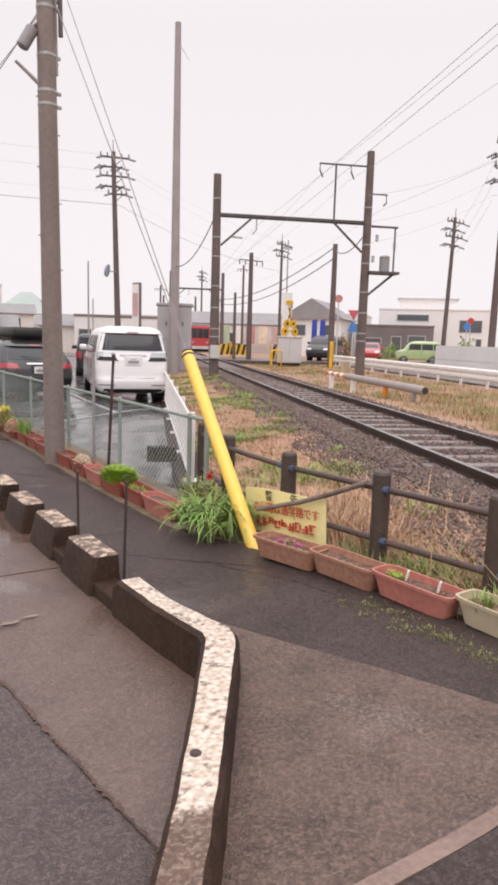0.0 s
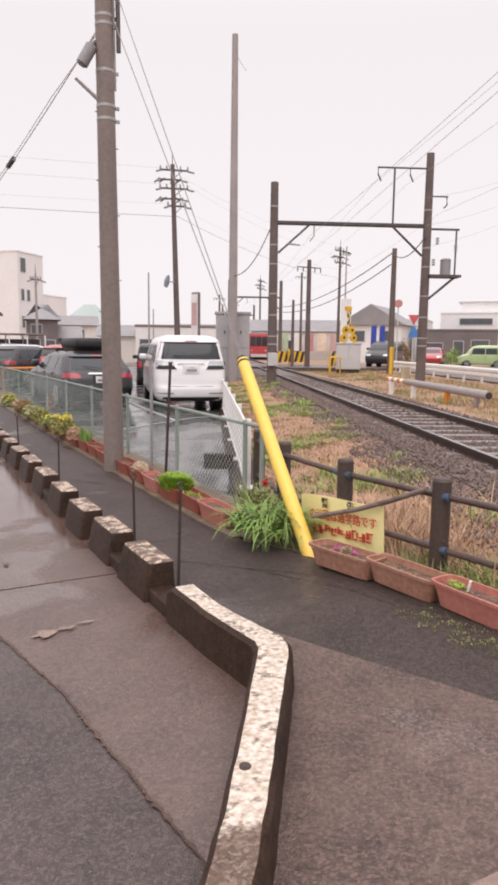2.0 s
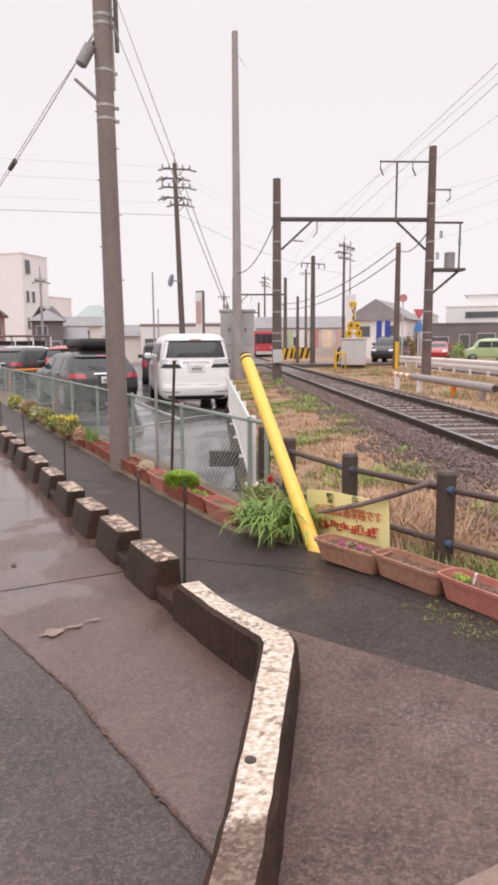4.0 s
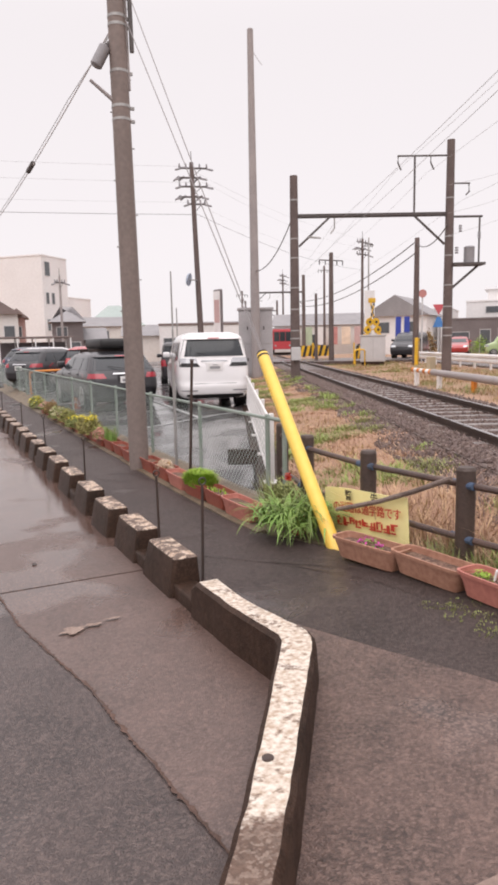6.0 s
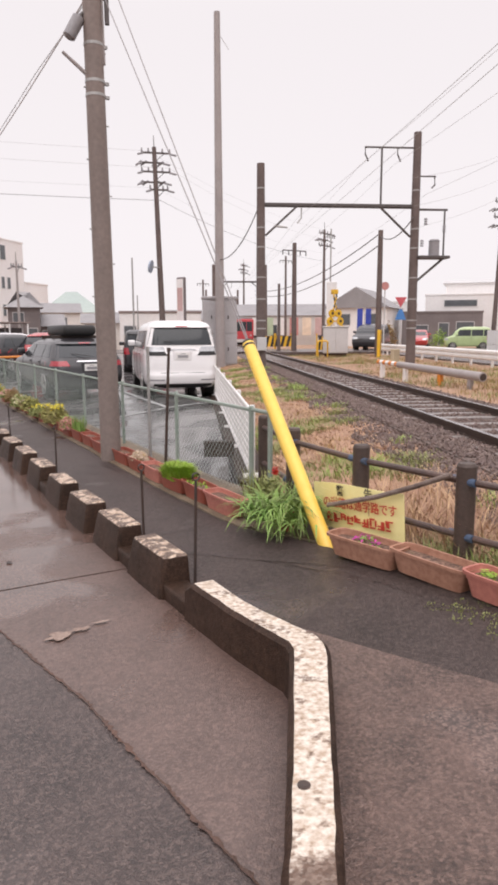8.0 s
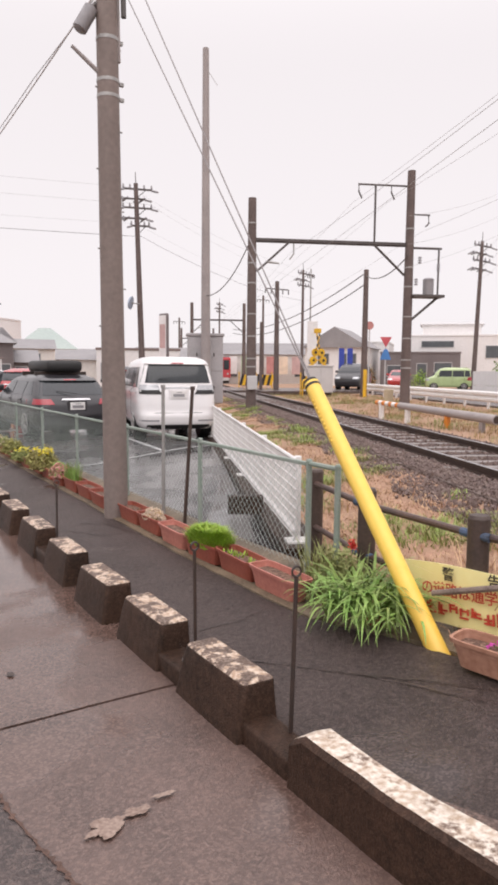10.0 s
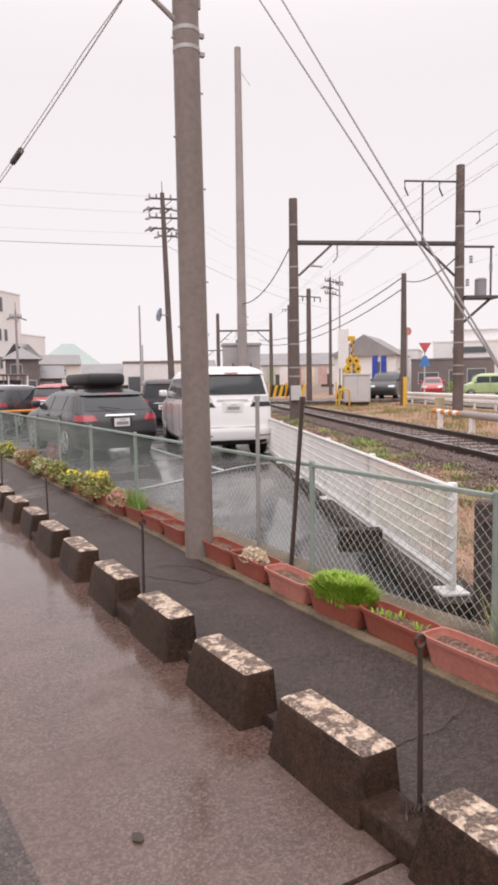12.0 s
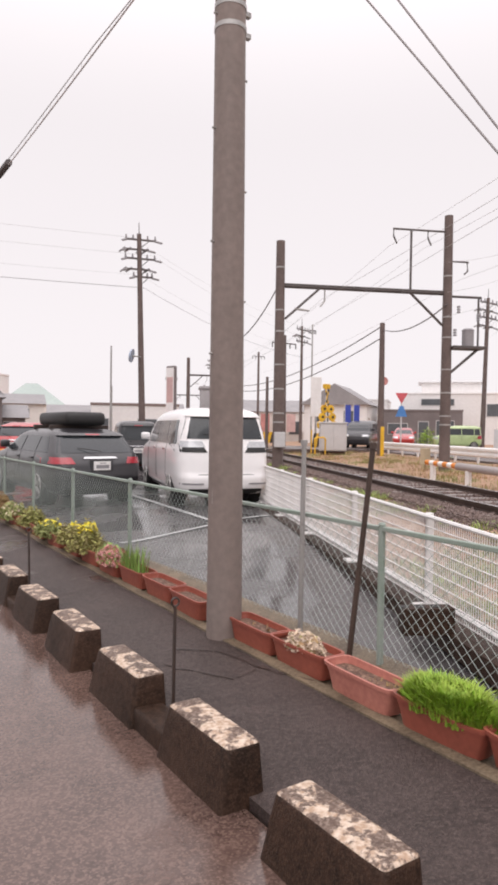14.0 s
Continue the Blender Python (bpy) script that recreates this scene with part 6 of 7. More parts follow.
suv_m = pose(3.04, 13.1, 0.11, 0, 0, 2) @ Matrix.Scale(1.06, 4)
car("suv", suv_m, "charcoal estate car with a roof box parked in the car park", BLACKCAR, SUV)
box_thing = empty("roof_box", suv_m @ pose(0.05, 0.9, 1.45), "long black plastic roof box on a car", "roof box")
bm = B()
box(bm, -0.42, 0.42, 0.0, 1.95, 0.06, 0.33, 0.09)
for v in bm.verts:
    v.co.x *= 1 - 0.18 * clip((v.co.y - 1.0) / 0.95)
part("shell", bm, BLACK, box_thing, "ridged black lid", smooth=True, angle=50)
for y in (0.4, 1.4):
    bm = B()
    box(bm, -0.62, 0.62, y - 0.03, y + 0.03, -0.03, 0.07, 0.01)
    part("cross_bar", bm, BLACKROD, box_thing)
car("estate_car", pose(1.5, 23.2, 0.28, 0, 0, -48), "black estate car parked behind an orange bar", BLACKCAR, WAGON)
car("hatchback", pose(1.95, 26.3, 0.32, 0, 0, -52), "white hatchback parked beside the estate car", WHITECAR, WAGON)
car("dark_estate", pose(1.9, 29.3, 0.36, 0, 0, -54), "dark blue estate car at the end of the car park", BLUECAR, WAGON)
car("red_car", pose(3.7, 23.4, 0.34, 0, 0, -40), "red estate car behind the charcoal car", REDCAR, WAGON)
car("box_van", pose(7.5, 21.6, 0.22, 0, 0, -18), "dark grey box shaped small car in the car park", BLACKCAR, KEI)
car("dull_red_car", pose(9.1, 25.6, 0.3, 0, 0, -30), "dull red hatchback at the mouth of the car park", REDCAR, WAGON)
car("green_minicar", pose(39.7, 33.0, 0.46, 0, 0, 50), "light green minicar waiting near the crossing", GREENCAR, KEI, group="cars on the road")
car("dark_minivan", pose(31.6, 36.4, 0.5, 0, 0, 128), "dark minivan on the street beyond the crossing", BLACKCAR, VAN, group="cars on the road")
car("red_hatchback", pose(40.6, 41.6, 0.5, 0, 0, 134), "red hatchback on the far street", REDCAR, WAGON, group="cars on the road")

bm = B()
pipe(bm, [(1.55, 20.5, 0.1), (1.55, 20.5, 0.86), (1.58, 20.49, 0.93), (1.66, 20.47, 0.965), (2.88, 20.22, 0.99), (2.97, 20.2, 0.96), (3.0, 20.19, 0.88), (3.0, 20.19, 0.1)], 0.042, 10)
tagged(part("orange_bar", bm, ORANGE, smooth=True), "orange painted bent steel bar guarding a parking bay", "barrier")


def strip(name, a, b, w, mat, label, category):
    a, b = Vector(a), Vector(b)
    d = (b - a).normalized()
    s = d.cross(Vector((0, 0, 1))) * w / 2
    bm = B()
    n = 14
    rows = []
    for k in range(n + 1):
        p = a.lerp(b, k / n)
        rows.append([bm.verts.new((q.x, q.y, lot_z(q.x, q.y) + 0.014)) for q in (p - s, p + s)])
    for p, q in zip(rows, rows[1:]):
        bm.faces.new((p[0], p[1], q[1], q[0]))
    return tagged(part(name, bm, mat), label, category, kind="structure")


LINE = material("worn_white_line", (0.55, 0.55, 0.55), 0.4, second=(0.3, 0.3, 0.3), scale=12)
strip("parking_line", (1.9, 9.3, 0), (4.9, 9.9, 0), 0.09, LINE, "worn white line across the parking bays", "road marking")
strip("parking_line", (3.75, 9.7, 0), (4.25, 15.5, 0), 0.09, LINE, "worn white line between two parking bays", "road marking")
strip("parking_line", (1.6, 9.5, 0), (1.8, 15.0, 0), 0.09, LINE, "worn white line beside a parking bay", "road marking")


# ---- hollow block by the fence ----
g = empty("hollow_block", pose(1.9, 3.86, 0.19, 0, 0, 62), "dark hollow concrete block on the wet asphalt", "concrete block")
for k in range(1):
    bm = B()
    box(bm, -0.07, 0.07, -0.2 + k * 0.4 - 0.2, 0.19 + k * 0.4 - 0.2, 0, 0.2, 0.008)
    part("block", bm, KERBSIDE, g)
    for q in range(3):
        bm = B()
        y = -0.28 + k * 0.4 + q * 0.12
        box(bm, -0.035, 0.035, y - 0.03, y + 0.04, 0.195, 0.2035)
        part("cell", bm, BLACK, g, "dark hollow cell")


# ---- crossing equipment ----
g = empty("equipment_cabinet", pose(22.3, 29.1, 0.3, 0, 0, -33), "pale grey crossing equipment cabinet on a base", "cabinet")
bm = B()
box(bm, -0.72, 0.72, -0.4, 0.4, 0.25, 1.75, 0.02)
part("body", bm, PALEGREY, g)
bm = B()
box(bm, -0.78, 0.78, -0.46, 0.46, 1.75, 1.83, 0.02)
part("lid", bm, PALEGREY, g)
bm = B()
box(bm, -0.65, 0.65, -0.35, 0.35, -0.3, 0.25)
part("base", bm, KERBSIDE, g, "dark base")
for x0 in (-0.68, 0.02):
    bm = B()
    box(bm, x0, x0 + 0.66, -0.425, -0.4, 0.3, 1.7, 0.01)
    part("door", bm, PALEGREY, g)
for s, u in ((7.6, 34.9),):
    bm = B()
    p = rail(s, u)
    pipe(bm, [p + Vector((0, 0, -0.2)), p + Vector((0, 0, 1.2)), p + Vector((0.08, 0, 1.28)), p + Vector((0.45, -0.2, 1.28)), p + Vector((0.52, -0.24, 1.2)), p + Vector((0.52, -0.24, -0.2))], 0.05, 8)
    tagged(part("guard_hoop", bm, SAFETY, smooth=True), "yellow steel guard hoop beside the crossing cabinet", "guard hoop", "yellow guards at the crossing")
for x, y in ((22.95, 25.9), (23.6, 26.6)):
    bm = B()
    box(bm, x - 0.1, x + 0.1, y - 0.05, y + 0.05, 0.1, 1.9, 0.03)
    tagged(part("pole_guard", bm, SAFETY), "yellow plate guarding the foot of a pole", "pole guard", "yellow guards at the crossing")
bm = B()
box(bm, 16.3, 16.62, 16.9, 17.1, 0.5, 1.1, 0.02)
tube(bm, (16.46, 17.0, 0.0), (16.46, 17.0, 0.5), 0.05, 0.05, 8)
tagged(part("junction_box", bm, CREAM), "small beige junction box on a short post", "junction box")


def crossing_signal(p):
    g = empty("crossing_signal", Matrix.Translation(p), "yellow and black level crossing signal with many lamps", "crossing signal")
    bm = B()
    tube(bm, (0, 0, -0.3), (0, 0, 3.9), 0.06, 0.05, 10)
    part("post", bm, WHITEPAINT, g, smooth=True)
    for a in (-45, 45):
        for k in range(6):
            bm = B()
            m = pose(0, -0.08, 3.35, 0, 0, 35) @ pose(0, 0, 0, 0, a * 1.25, 0)
            box(bm, -0.62 + k * 0.207, -0.62 + (k + 1) * 0.207, -0.02 - 0.002 * (a > 0), 0.02, -0.1, 0.1, 0, m)
            part("cross_board", bm, SAFETY if k % 2 == 0 else INK, g)
    for z, w in ((1.65, 0.52), (2.15, 0.4), (2.65, 0.25)):
        for sd in (-1, 1):
            bm = B()
            tube(bm, (sd * w, -0.06, z), (sd * w, -0.16, z), 0.26, 0.26, 18)
            b = part("lamp_board", bm, SAFETY, g, smooth=True)
            bm = B()
            tube(bm, (sd * w, -0.14, z), (sd * w, -0.2, z), 0.085, 0.085, 14)
            part("lamp", bm, INK, b, "dark unlit lamp", smooth=True)
        bm = B()
        tube(bm, (-w, -0.04, z), (w, -0.04, z), 0.04, 0.04, 8)
        part("lamp_arm", bm, SAFETY, g)
    bm = B()
    box(bm, -0.2, 0.2, -0.15, 0.15, 3.9, 4.2, 0.03)
    part("bell_box", bm, SAFETY, g)
    return g


crossing_signal(Vector((25.0, 33.0, 0.35)))
g = empty("advertising_sign", pose(30.2, 40.6, 0.5, 0, 0, -35), "tall plain white advertising sign on a post", "sign")
bm = B()
box(bm, -0.4, 0.4, -0.06, 0.06, 2.2, 5.2, 0.03)
part("face", bm, WHITEPAINT, g)
bm = B()
tube(bm, (0, 0, -0.3), (0, 0, 2.2), 0.08, 0.08, 8)
part("post", bm, GALV, g)


def striped_board(p, turn, w=1.3, h=0.8):
    g = empty("striped_fence", Matrix.Translation(p) @ pose(0, 0, 0, 0, 0, turn), "yellow and black striped guard fence at the crossing", "guard fence", "striped fences at the crossing")
    n = 6
    for k in range(n):
        bm = B()
        x0 = -w / 2 + k * w / n
        prism(bm, [(x0, -0.03), (x0 + w / n, -0.03), (x0 + w / n, 0.03), (x0, 0.03)], 0.2, 0.2 + h)
        for v in bm.verts:
            v.co.x += (v.co.z - 0.2) * 0.25
        part("stripe_board", bm, SAFETY if k % 2 else INK, g)
    for x in (-w / 2, w / 2):
        bm = B()
        tube(bm, (x, 0.06, -0.3), (x, 0.06, 0.4 + h), 0.04, 0.04, 8)
        part("post", bm, SAFETY, g)


for s, u, t in ((1.4, 36.8, -23), (7.3, 47.5, -23), (6.1, 47.6, -23), (8.4, 37.2, 20), (2.4, 47.8, -23), (0.6, 47.6, -23)):
    striped_board(rail(s, u, 0.5), t)

# lying pole with striped end
g = empty("barrier_pole", pose(0, 0, 0), "thick pale concrete pole laid level on low steel legs", "barrier")
a, b = rail(7.35, 11.9, 0.66), rail(6.55, 16.2, 0.78)
bm = B()
tube(bm, a, b, 0.12, 0.1, 16)
part("beam", bm, PALEPOLE, g, smooth=True)
bm = B()
tube(bm, a - (b - a) * 0.004, a + (b - a) * 0.004, 0.09, 0.09, 16)
part("hollow_end", bm, BLACKROD, g, "dark rusty hollow end", smooth=True)
for k in range(7):
    bm = B()
    p, q = b + (b - a).normalized() * k * 0.2, b + (b - a).normalized() * (k + 1) * 0.2
    tube(bm, p, q, 0.075, 0.075, 12)
    part("striped_sleeve", bm, WHITEPAINT if k % 2 else ORANGE, g, smooth=True)
for f, mat in ((0.12, PALEPOLE), (0.45, ORANGE), (0.9, WHITEPAINT), (1.25, WHITEPAINT)):
    p = a.lerp(b, f)
    bm = B()
    box(bm, -0.06, 0.06, -0.06, 0.06, -0.6, 0.0, 0.01, Matrix.Translation(p))
    part("leg", bm, mat, g)


def guard_rail():
    g = empty("guard_rail", pose(0, 0, 0), "long white corrugated roadside guard rail", "guard rail")
    prof = [(0.0, 0.0), (0.07, 0.05), (0.07, 0.13), (0.0, 0.18), (0.0, 0.22), (0.07, 0.27), (0.07, 0.35), (0.0, 0.4)]
    bm = B()
    us = (-8, 36.5)
    rows = [[bm.verts.new(rail(11.7 - s, u, 0.68 + z)) for s, z in prof] + [bm.verts.new(rail(11.72, u, 0.68 + z)) for s, z in prof[::-1]] for u in us]
    n = len(rows[0])
    for k in range(n):
        bm.faces.new((rows[0][k], rows[0][(k + 1) % n], rows[1][(k + 1) % n], rows[1][k]))
    bmesh.ops.recalc_face_normals(bm, faces=bm.faces)
    part("beam", bm, WHITEPAINT, g)
    for k in range(22):
        bm = B()
        tube(bm, rail(11.8, -7 + 2 * k, 0.2), rail(11.8, -7 + 2 * k, 1.06), 0.055, 0.055, 10)
        part("post", bm, WHITEPAINT, g, smooth=True)


guard_rail()


def road_sign(x, y, z0, label, shapes, h=3.3):
    g = empty("road_sign", pose(x, y, z0, 0, 0, -35), label, "road sign", "road signs")
    bm = B()
    tube(bm, (0, 0, -0.3), (0, 0, h), 0.04, 0.04, 8)
    part("post", bm, PALEGREY, g)
    for kind, z, mat in shapes:
        bm = B()
        if kind == "tri":
            v = [bm.verts.new((r * math.sin(a), y2, z + r * math.cos(a))) for y2 in (-0.06, -0.045) for a, r in ((math.pi, 0.4), (math.pi / 3, 0.4), (-math.pi / 3, 0.4))]
            bm.faces.new(v[:3])
            bm.faces.new(v[3:][::-1])
            for k in range(3):
                bm.faces.new((v[k], v[(k + 1) % 3], v[3 + (k + 1) % 3], v[3 + k]))
            bmesh.ops.recalc_face_normals(bm, faces=bm.faces)
        elif kind == "disc":
            tube(bm, (0, -0.06, z), (0, -0.045, z), 0.24, 0.24, 20)
        else:
            v = [(0, 0.36), (0.12, 0.3), (0.32, -0.26), (-0.32, -0.26), (-0.12, 0.3)]
            prism(bm, [(px, pz) for px, pz in v], 0.045, 0.06)
            bmesh.ops.transform(bm, matrix=Matrix.Translation((0, 0, z)) @ pose(0, 0, 0, 90, 0, 0), verts=bm.verts)
        part("sign_plate", bm, mat, g)


road_sign(25.6, 27.2, 0.4, "red triangular stop sign above a blue sign", [("tri", 3.2, SIGNRED), ("pent", 2.35, BLUE)])
road_sign(33.4, 25.2, 0.5, "round blue road sign on a grey post", [("disc", 2.6, BLUE)], 2.9)
road_sign(39.0, 29.6, 0.5, "red and white no parking sign on a post", [("disc", 3.2, RED)], 3.5)
road_sign(25.3, 28.3, 0.4, "round red and white sign on a red post", [("disc", 4.1, BANNERRED)], 4.3)
for k in range(2):
    g = empty("blue_banner", pose(29.9 + 0.55 * k, 36.9 - 0.3 * k, 0.5, 0, 0, -35), "tall plain blue advertising banner on a thin pole", "banner", "blue banners by the street")
    bm = B()
    tube(bm, (0, 0, -0.2), (0, 0, 3.1), 0.02, 0.02, 6)
    part("pole", bm, WHITEPAINT, g)
    bm = B()
    box(bm, 0.02, 0.42, -0.01, 0.01, 1.0, 3.0, 0.004)
    part("cloth", bm, BANNERBLUE, g)


# ---- red train standing beyond the crossing ----
def train():
    g = empty("train", Matrix.Translation((36.0, 66.1, 0.2)) @ pose(0, 0, 0, 0, 0, -20) @ Matrix.Scale(0.88, 4), "red electric train standing beyond the crossing", "train")
    bm = B()
    box(bm, -1.37, 1.37, 0, 36, 0.85, 3.55, 0.16)
    part("body", bm, TRAINRED, g)
    bm = B()
    box(bm, -1.25, 1.25, 0.2, 35.8, 3.55, 3.72, 0.06)
    part("roof", bm, GREY, g, "grey roof")
    bm = B()
    box(bm, -1.2, 1.2, 0.4, 35.5, 0.15, 0.86)
    part("underframe", bm, BLACK, g, "black underframe")
    for x0, x1 in ((-1.15, -0.42), (-0.36, 0.36), (0.42, 1.15)):
        bm = B()
        box(bm, x0, x1, -0.015, 0.02, 1.95, 3.2, 0.004)
        part("front_window", bm, GLASS, g, "dark glass")
    for x in (-0.95, 0.95):
        bm = B()
        tube(bm, (x, -0.03, 1.4), (x, 0.02, 1.4), 0.13, 0.13, 12)
        part("headlamp", bm, LAMPCLEAR, g, "round lamp")
    bm = B()
    box(bm, -1.1, 1.1, -0.12, 0.05, 0.5, 0.9, 0.03)
    part("coupler_skirt", bm, PALEGREY, g)
    for k in range(12):
        for sd in (-1, 1):
            bm = B()
            box(bm, min(sd * 1.36, sd * 1.385), max(sd * 1.36, sd * 1.385), 1.2 + 2.9 * k, 3.2 + 2.9 * k, 2.05, 2.95, 0.004)
            part("side_window", bm, GLASS, g, "dark glass")


train()


# ---- buildings ----
def building(name, x, y, z0, w, d, h, turn, label, wall, roof="flat", roof_h=0.0, roof_mat=None, windows=(), eave=0.35, category="house", side=()):
    """A house whose front, w wide, faces its local -y. windows: x, sill, width, height on the front; side: the same on its right flank."""
    g = empty(name, pose(x, y, z0, 0, 0, turn), label, category, "buildings along the far streets")
    bm = B()
    box(bm, -w / 2, w / 2, 0, d, -1.0, h)
    part("wall", bm, wall, g)
    bm = B()
    e = eave
    if roof == "flat":
        box(bm, -w / 2 - 0.06, w / 2 + 0.06, -0.06, d + 0.06, h, h + 0.18, 0.02)
    elif roof in ("gable", "front"):
        if roof == "gable":
            base = [(-w / 2 - e, -e), (w / 2 + e, -e), (w / 2 + e, d + e), (-w / 2 - e, d + e)]
            ridge = [(-w / 2 - e, d / 2), (w / 2 + e, d / 2)]
            tri = ((0, 1, 5, 4), (2, 3, 4, 5), (0, 4, 3), (1, 2, 5), (3, 2, 1, 0))
        else:
            base = [(-w / 2 - e, -e), (w / 2 + e, -e), (w / 2 + e, d + e), (-w / 2 - e, d + e)]
            ridge = [(0, -e), (0, d + e)]
            tri = ((0, 4, 5, 3), (1, 2, 5, 4), (0, 1, 4), (2, 3, 5), (3, 2, 1, 0))
        v = [bm.verts.new((px, py, h)) for px, py in base] + [bm.verts.new((px, py, h + roof_h)) for px, py in ridge]
        for f in tri:
            bm.faces.new([v[k] for k in f])
        bmesh.ops.recalc_face_normals(bm, faces=bm.faces)
    else:
        v = [bm.verts.new(p) for p in ((-w / 2 - e, -e, h), (w / 2 + e, -e, h), (w / 2 + e, d + e, h), (-w / 2 - e, d + e, h), (-w / 2 + d * 0.4, d / 2, h + roof_h), (w / 2 - d * 0.4, d / 2, h + roof_h))]
        for f in ((0, 1, 5, 4), (1, 2, 5), (2, 3, 4, 5), (3, 0, 4), (3, 2, 1, 0)):
            bm.faces.new([v[k] for k in f])
        bmesh.ops.recalc_face_normals(bm, faces=bm.faces)
    part("roof", bm, roof_mat or wall, g)
    for flank, some in ((False, windows), (True, side)):
        for wx, wz, ww, wh in some:
            m = Matrix.Identity(4) if not flank else pose(w / 2, 0, 0, 0, 0, 90)
            bm = B()
            box(bm, wx - ww / 2 - 0.06, wx + ww / 2 + 0.06, -0.05, 0.02, wz - 0.06, wz + wh + 0.06, 0, m)
            f = part("window", bm, PALEGREY, g, "pale window frame")
            bm = B()
            box(bm, wx - ww / 2, wx + ww / 2, -0.062, -0.045, wz, wz + wh, 0, m)
            part("pane", bm, HOUSEGLASS, f, "dark window glass")
    return g


building("apartment_block", 7.9, 77.6, 0.5, 7.2, 5.0, 11.4, -43, "tall plain white rendered apartment block", WALLWHITE, windows=[(-3.0, 6.0, 0.7, 0.9)], category="building",
         side=[(1.0, 9.3, 0.9, 1.5), (0.8, 6.2, 0.5, 1.2), (1.9, 6.2, 0.5, 1.2), (0.8, 3.2, 0.5, 1.2), (1.9, 3.2, 0.5, 1.2)])
building("apartment_annex", 13.0, 79.6, 0.5, 2.6, 5.0, 7.0, -43, "lower white wing of the apartment block", WALLWHITE, windows=[(0.3, 3.1, 1.0, 1.2)], category="building")
building("gabled_house", 3.7, 56.2, 0.5, 3.4, 7.0, 4.1, -8, "small white house with brown gable roof", WALLCREAM, "front", 1.3, BROWNROOF, [(-0.3, 1.9, 0.8, 1.7), (1.0, 2.2, 0.8, 0.9)])
building("pink_house", 5.6, 58.2, 0.5, 1.2, 5.0, 3.9, -8, "narrow faded red house flank with brown roof", WALLPINK, "front", 0.8, BROWNROOF, [(0, 2.2, 0.6, 0.9)])
building("dark_house", 10.3, 60.5, 0.5, 2.8, 5.0, 3.6, -10, "dark wooden two storey house with tile roof", WALLDARK, "hip", 1.5, TILEROOF, [(-0.5, 2.3, 0.9, 0.8), (0.7, 0.8, 0.8, 0.9)])
building("porch_house", 12.2, 61.5, 0.5, 3.4, 4.0, 1.9, -10, "dark low house with a tiled porch roof", WALLDARK, "gable", 1.2, TILEROOF, [(0.4, 0.6, 1.0, 0.9)])
building("pale_house", 15.0, 69.0, 0.5, 5.0, 6.0, 3.4, -12, "pale two storey house with grey tile roof", WALLCREAM, "gable", 1.1, TILEROOF, [(0.6, 2.0, 1.2, 0.9), (-1.2, 0.4, 0.9, 0.9)])
building("green_roof_hall", 25.3, 102.0, 0.5, 9.0, 9.0, 4.4, -14, "large pale hall with a green roof", WALLCREAM, "hip", 3.4, GREENROOF, [(-2, 1.4, 1.2, 1.0), (1.5, 1.4, 1.2, 1.0)], category="building")
building("long_shed", 16.4, 52.5, 0.4, 5.4, 6.0, 2.2, -16, "long low cream shed with a grey metal roof", WALLCREAM, "gable", 0.9, TILEROOF, [(0.9, 0.4, 0.8, 1.3)], category="shed")
building("low_shop", 18.2, 46.9, 0.4, 6.4, 6.0, 2.9, -20, "low white shop with dark brown roof edge", WALLWHITE, "flat", 0, BROWNROOF, [(-2.4, 0.6, 0.9, 1.3), (1.0, 0.6, 1.6, 1.3)], category="shop")
building("far_house", 27.0, 62.0, 0.5, 5.0, 5.0, 2.6, -22, "far low house with grey roof", WALLCREAM, "gable", 1.1, TILEROOF, [(0, 1.0, 1.2, 0.9)])
building("far_house", 36.5, 120.0, 0.5, 9.0, 7.0, 3.6, -20, "far low house with grey roof", WALLCREAM, "gable", 1.6, TILEROOF, [(-2, 1.2, 1.4, 1.0), (2, 1.2, 1.4, 1.0)])
building("far_house", 13.0, 110.0, 0.5, 9.0, 7.0, 3.4, -10, "far low house with grey roof", WALLCREAM, "hip", 1.4, TILEROOF, [(-2, 1.2, 1.4, 1.0), (2, 1.2, 1.4, 1.0)])
building("grey_roof_house", 39.6, 49.6, 0.5, 6.0, 7.0, 3.6, -52, "white house with a dark grey gable roof", WALLWHITE, "front", 2.0, TILEROOF, [(-1.2, 2.0, 1.2, 1.0), (1.5, 2.0, 1.2, 1.0)])
building("market_hall", 46.5, 70.0, 0.5, 17.0, 8.0, 3.4, -32, "long low market hall with a grey roof", WALLCREAM, "gable", 1.6, TILEROOF, [(-6, 0.6, 1.6, 1.6), (-3, 0.6, 1.6, 1.6), (3, 0.6, 1.6, 1.6), (6, 0.6, 1.6, 1.6)], category="shop")
building("white_clinic", 53.2, 46.2, 0.5, 11.5, 9.0, 5.0, -47, "white two storey modern building with flat roof", WALLWHITE, windows=[(-2.2, 3.9, 3.2, 0.6), (3.7, 2.8, 2.2, 1.2), (4.6, 0.8, 0.5, 1.3)], category="building")
building("white_clinic_wing", 46.6, 55.5, 0.5, 8.0, 8.0, 4.4, -47, "white building wing with narrow upright windows", WALLWHITE, windows=[(-3, 2.2, 0.5, 1.4), (-1.8, 2.2, 0.5, 1.4), (-0.6, 2.2, 0.5, 1.4), (0.6, 2.2, 0.5, 1.4), (1.8, 2.2, 0.5, 1.4)], category="building")
building("clinic_upper", 54.6, 48.6, 5.6, 6.0, 5.0, 1.3, -47, "sloped white upper storey set on the flat roof", WALLWHITE, "gable", 0.4, PALEGREY, category="building")
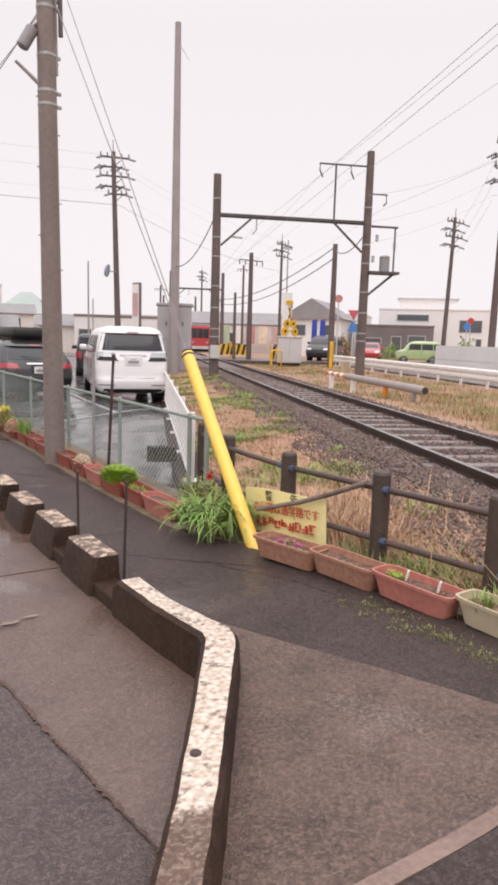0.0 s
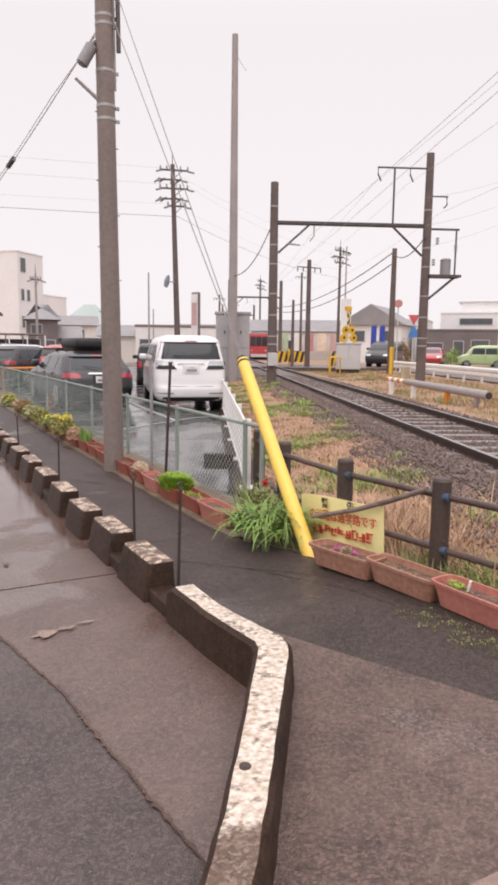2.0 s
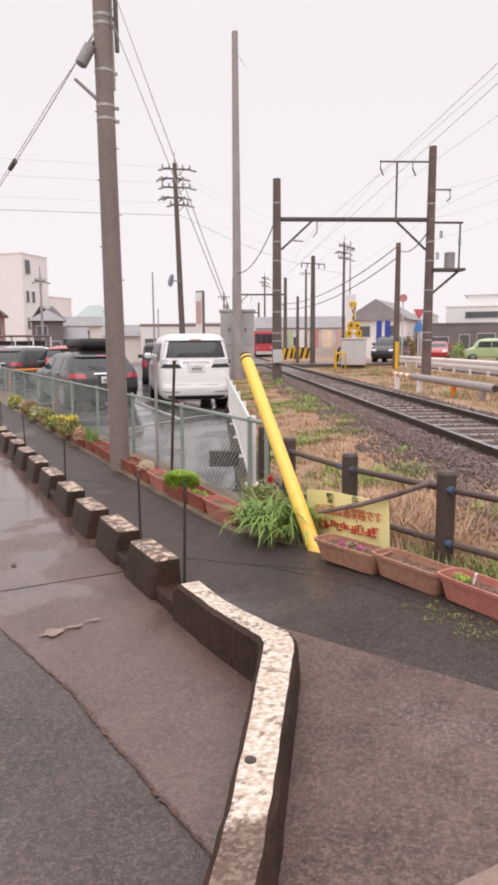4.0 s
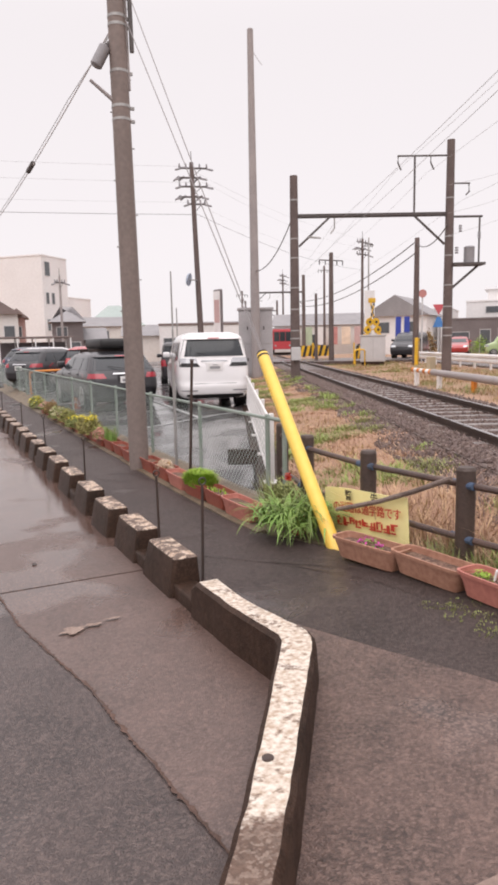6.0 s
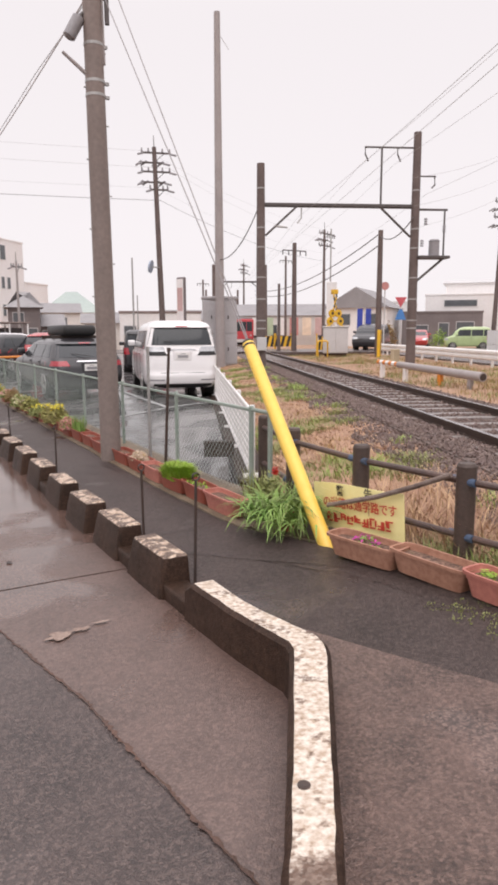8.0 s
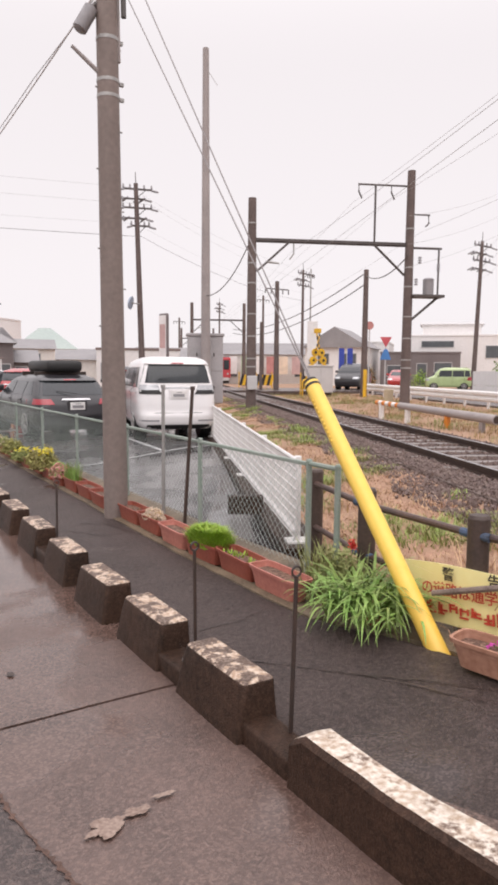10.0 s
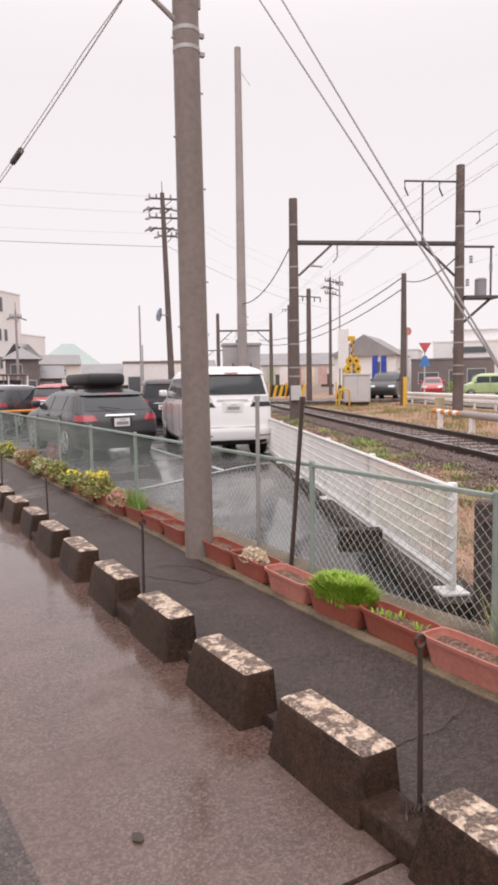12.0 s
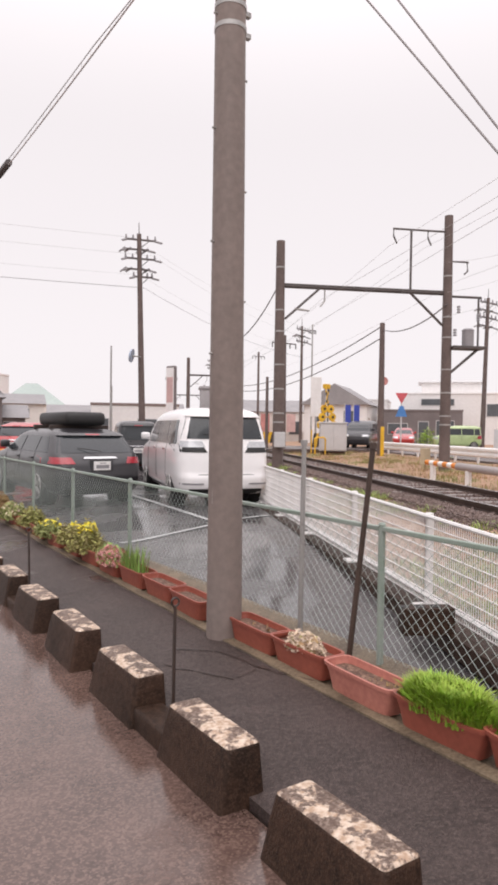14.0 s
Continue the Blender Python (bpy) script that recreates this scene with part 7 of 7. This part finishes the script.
building("dark_storefront", 47.0, 45.6, 0.5, 7.6, 3.0, 3.1, -45, "dark grey single storey shop front", WALLDARK, windows=[(-2.2, 0.9, 1.8, 1.0), (0.2, 0.0, 0.9, 2.1), (2.2, 0.2, 1.6, 2.0)], category="shop")
# banners on the market hall
for k, mat in enumerate((BANNERPINK, WHITEPAINT, BANNERGREEN, WHITEPAINT, BANNERRED, PETALW, BANNERPINK, WHITEPAINT)):
    bm = B()
    box(bm, -0.55, 0.55, -0.04, 0.04, 0.9, 3.1, 0.02)
    o = tagged(part("banner", bm, mat), "haze-paled coloured advertising banner outside a shop", "banner", "banners outside the market hall")
    o.matrix_world = pose(39.4 + k * 1.35, 72.4 - k * 0.85, 0.5, 0, 0, -32)
# boundary wall on the right
g = empty("boundary_wall", pose(0, 0, 0), "low white rendered boundary wall beside the road", "wall")
for z0, z1, mat in ((0.3, 1.05, WALLWHITE), (1.07, 1.85, WALLWHITE)):
    bm = B()
    c = [rail(17.2, 33.5), rail(17.2, 18), rail(17.45, 18), rail(17.45, 33.5)]
    prism(bm, [(p.x, p.y) for p in c], z0, z1)
    bmesh.ops.recalc_face_normals(bm, faces=bm.faces)
    part("course", bm, mat, g)
bush("hedge", 36.2, 27.5, 0.4, 1.2, 1.2, 2.2, LEAF, 900, 0.16, "rounded green shrub behind the white wall", "shrub", 61)
bush("hedge", 39.0, 25.0, 0.4, 1.3, 1.3, 2.2, LEAF, 900, 0.16, "rounded green shrub behind the white wall", "shrub", 62)
bush("hedge", 37.6, 36.2, 0.5, 0.9, 0.9, 1.9, LIME, 600, 0.14, "yellow green shrub beside the dark shop", "shrub", 63)
bush("street_tree", 41.5, 47.0, 0.5, 1.0, 1.0, 2.6, RUSSET, 500, 0.16, "reddish small street tree", "tree", 64)

# open carport in front of the far houses
g = empty("carport", pose(3.2, 49.4, 0.5, 0, 0, -3), "low open carport with white posts and a dark roof", "carport")
bm = B()
box(bm, -0.1, 5.4, -0.1, 3.2, 2.0, 2.12, 0.03)
part("roof", bm, BROWNROOF, g, "dark flat roof")
for k in range(5):
    for y in (0.0, 3.0):
        bm = B()
        box(bm, 1.3 * k - 0.05, 1.3 * k + 0.05, y - 0.05, y + 0.05, -0.4, 2.0, 0.01)
        part("post", bm, WHITEPAINT, g)
bm = B()
box(bm, 0.0, 5.3, 3.08, 3.14, -0.3, 1.7)
part("back_panel", bm, WALLDARK, g, "dark back panel")

# upright sign board at the mouth of the car park
g = empty("sign_board", pose(12.55, 29.4, 0.3, 0, 0, -70), "tall upright sign board with a white face and dark edge", "sign")
bm = B()
box(bm, -0.28, 0.28, -0.1, 0.1, 0.6, 4.35, 0.06)
part("board", bm, WALLDARK, g)
bm = B()
box(bm, -0.25, 0.25, -0.115, -0.1, 0.7, 4.25, 0.01)
part("face", bm, WHITEPAINT, g, "white sign face")
bm = B()
box(bm, -0.2, 0.2, -0.12, -0.114, 2.6, 3.8)
part("print", bm, BANNERPINK, g, "haze-paled pink print")
bm = B()
box(bm, -0.3, 0.3, -0.08, 0.08, -0.4, 0.6)
part("foot", bm, DARKMETAL, g)
bm = B()
box(bm, -0.75, 0.75, -0.05, 0.05, -0.5, 1.7, 0.03)
o = tagged(part("red_board", bm, SIGNRED), "plain red board standing by the far street", "board")
o.matrix_world = pose(1.9, 46.6, 0.5, 0, 0, -5)
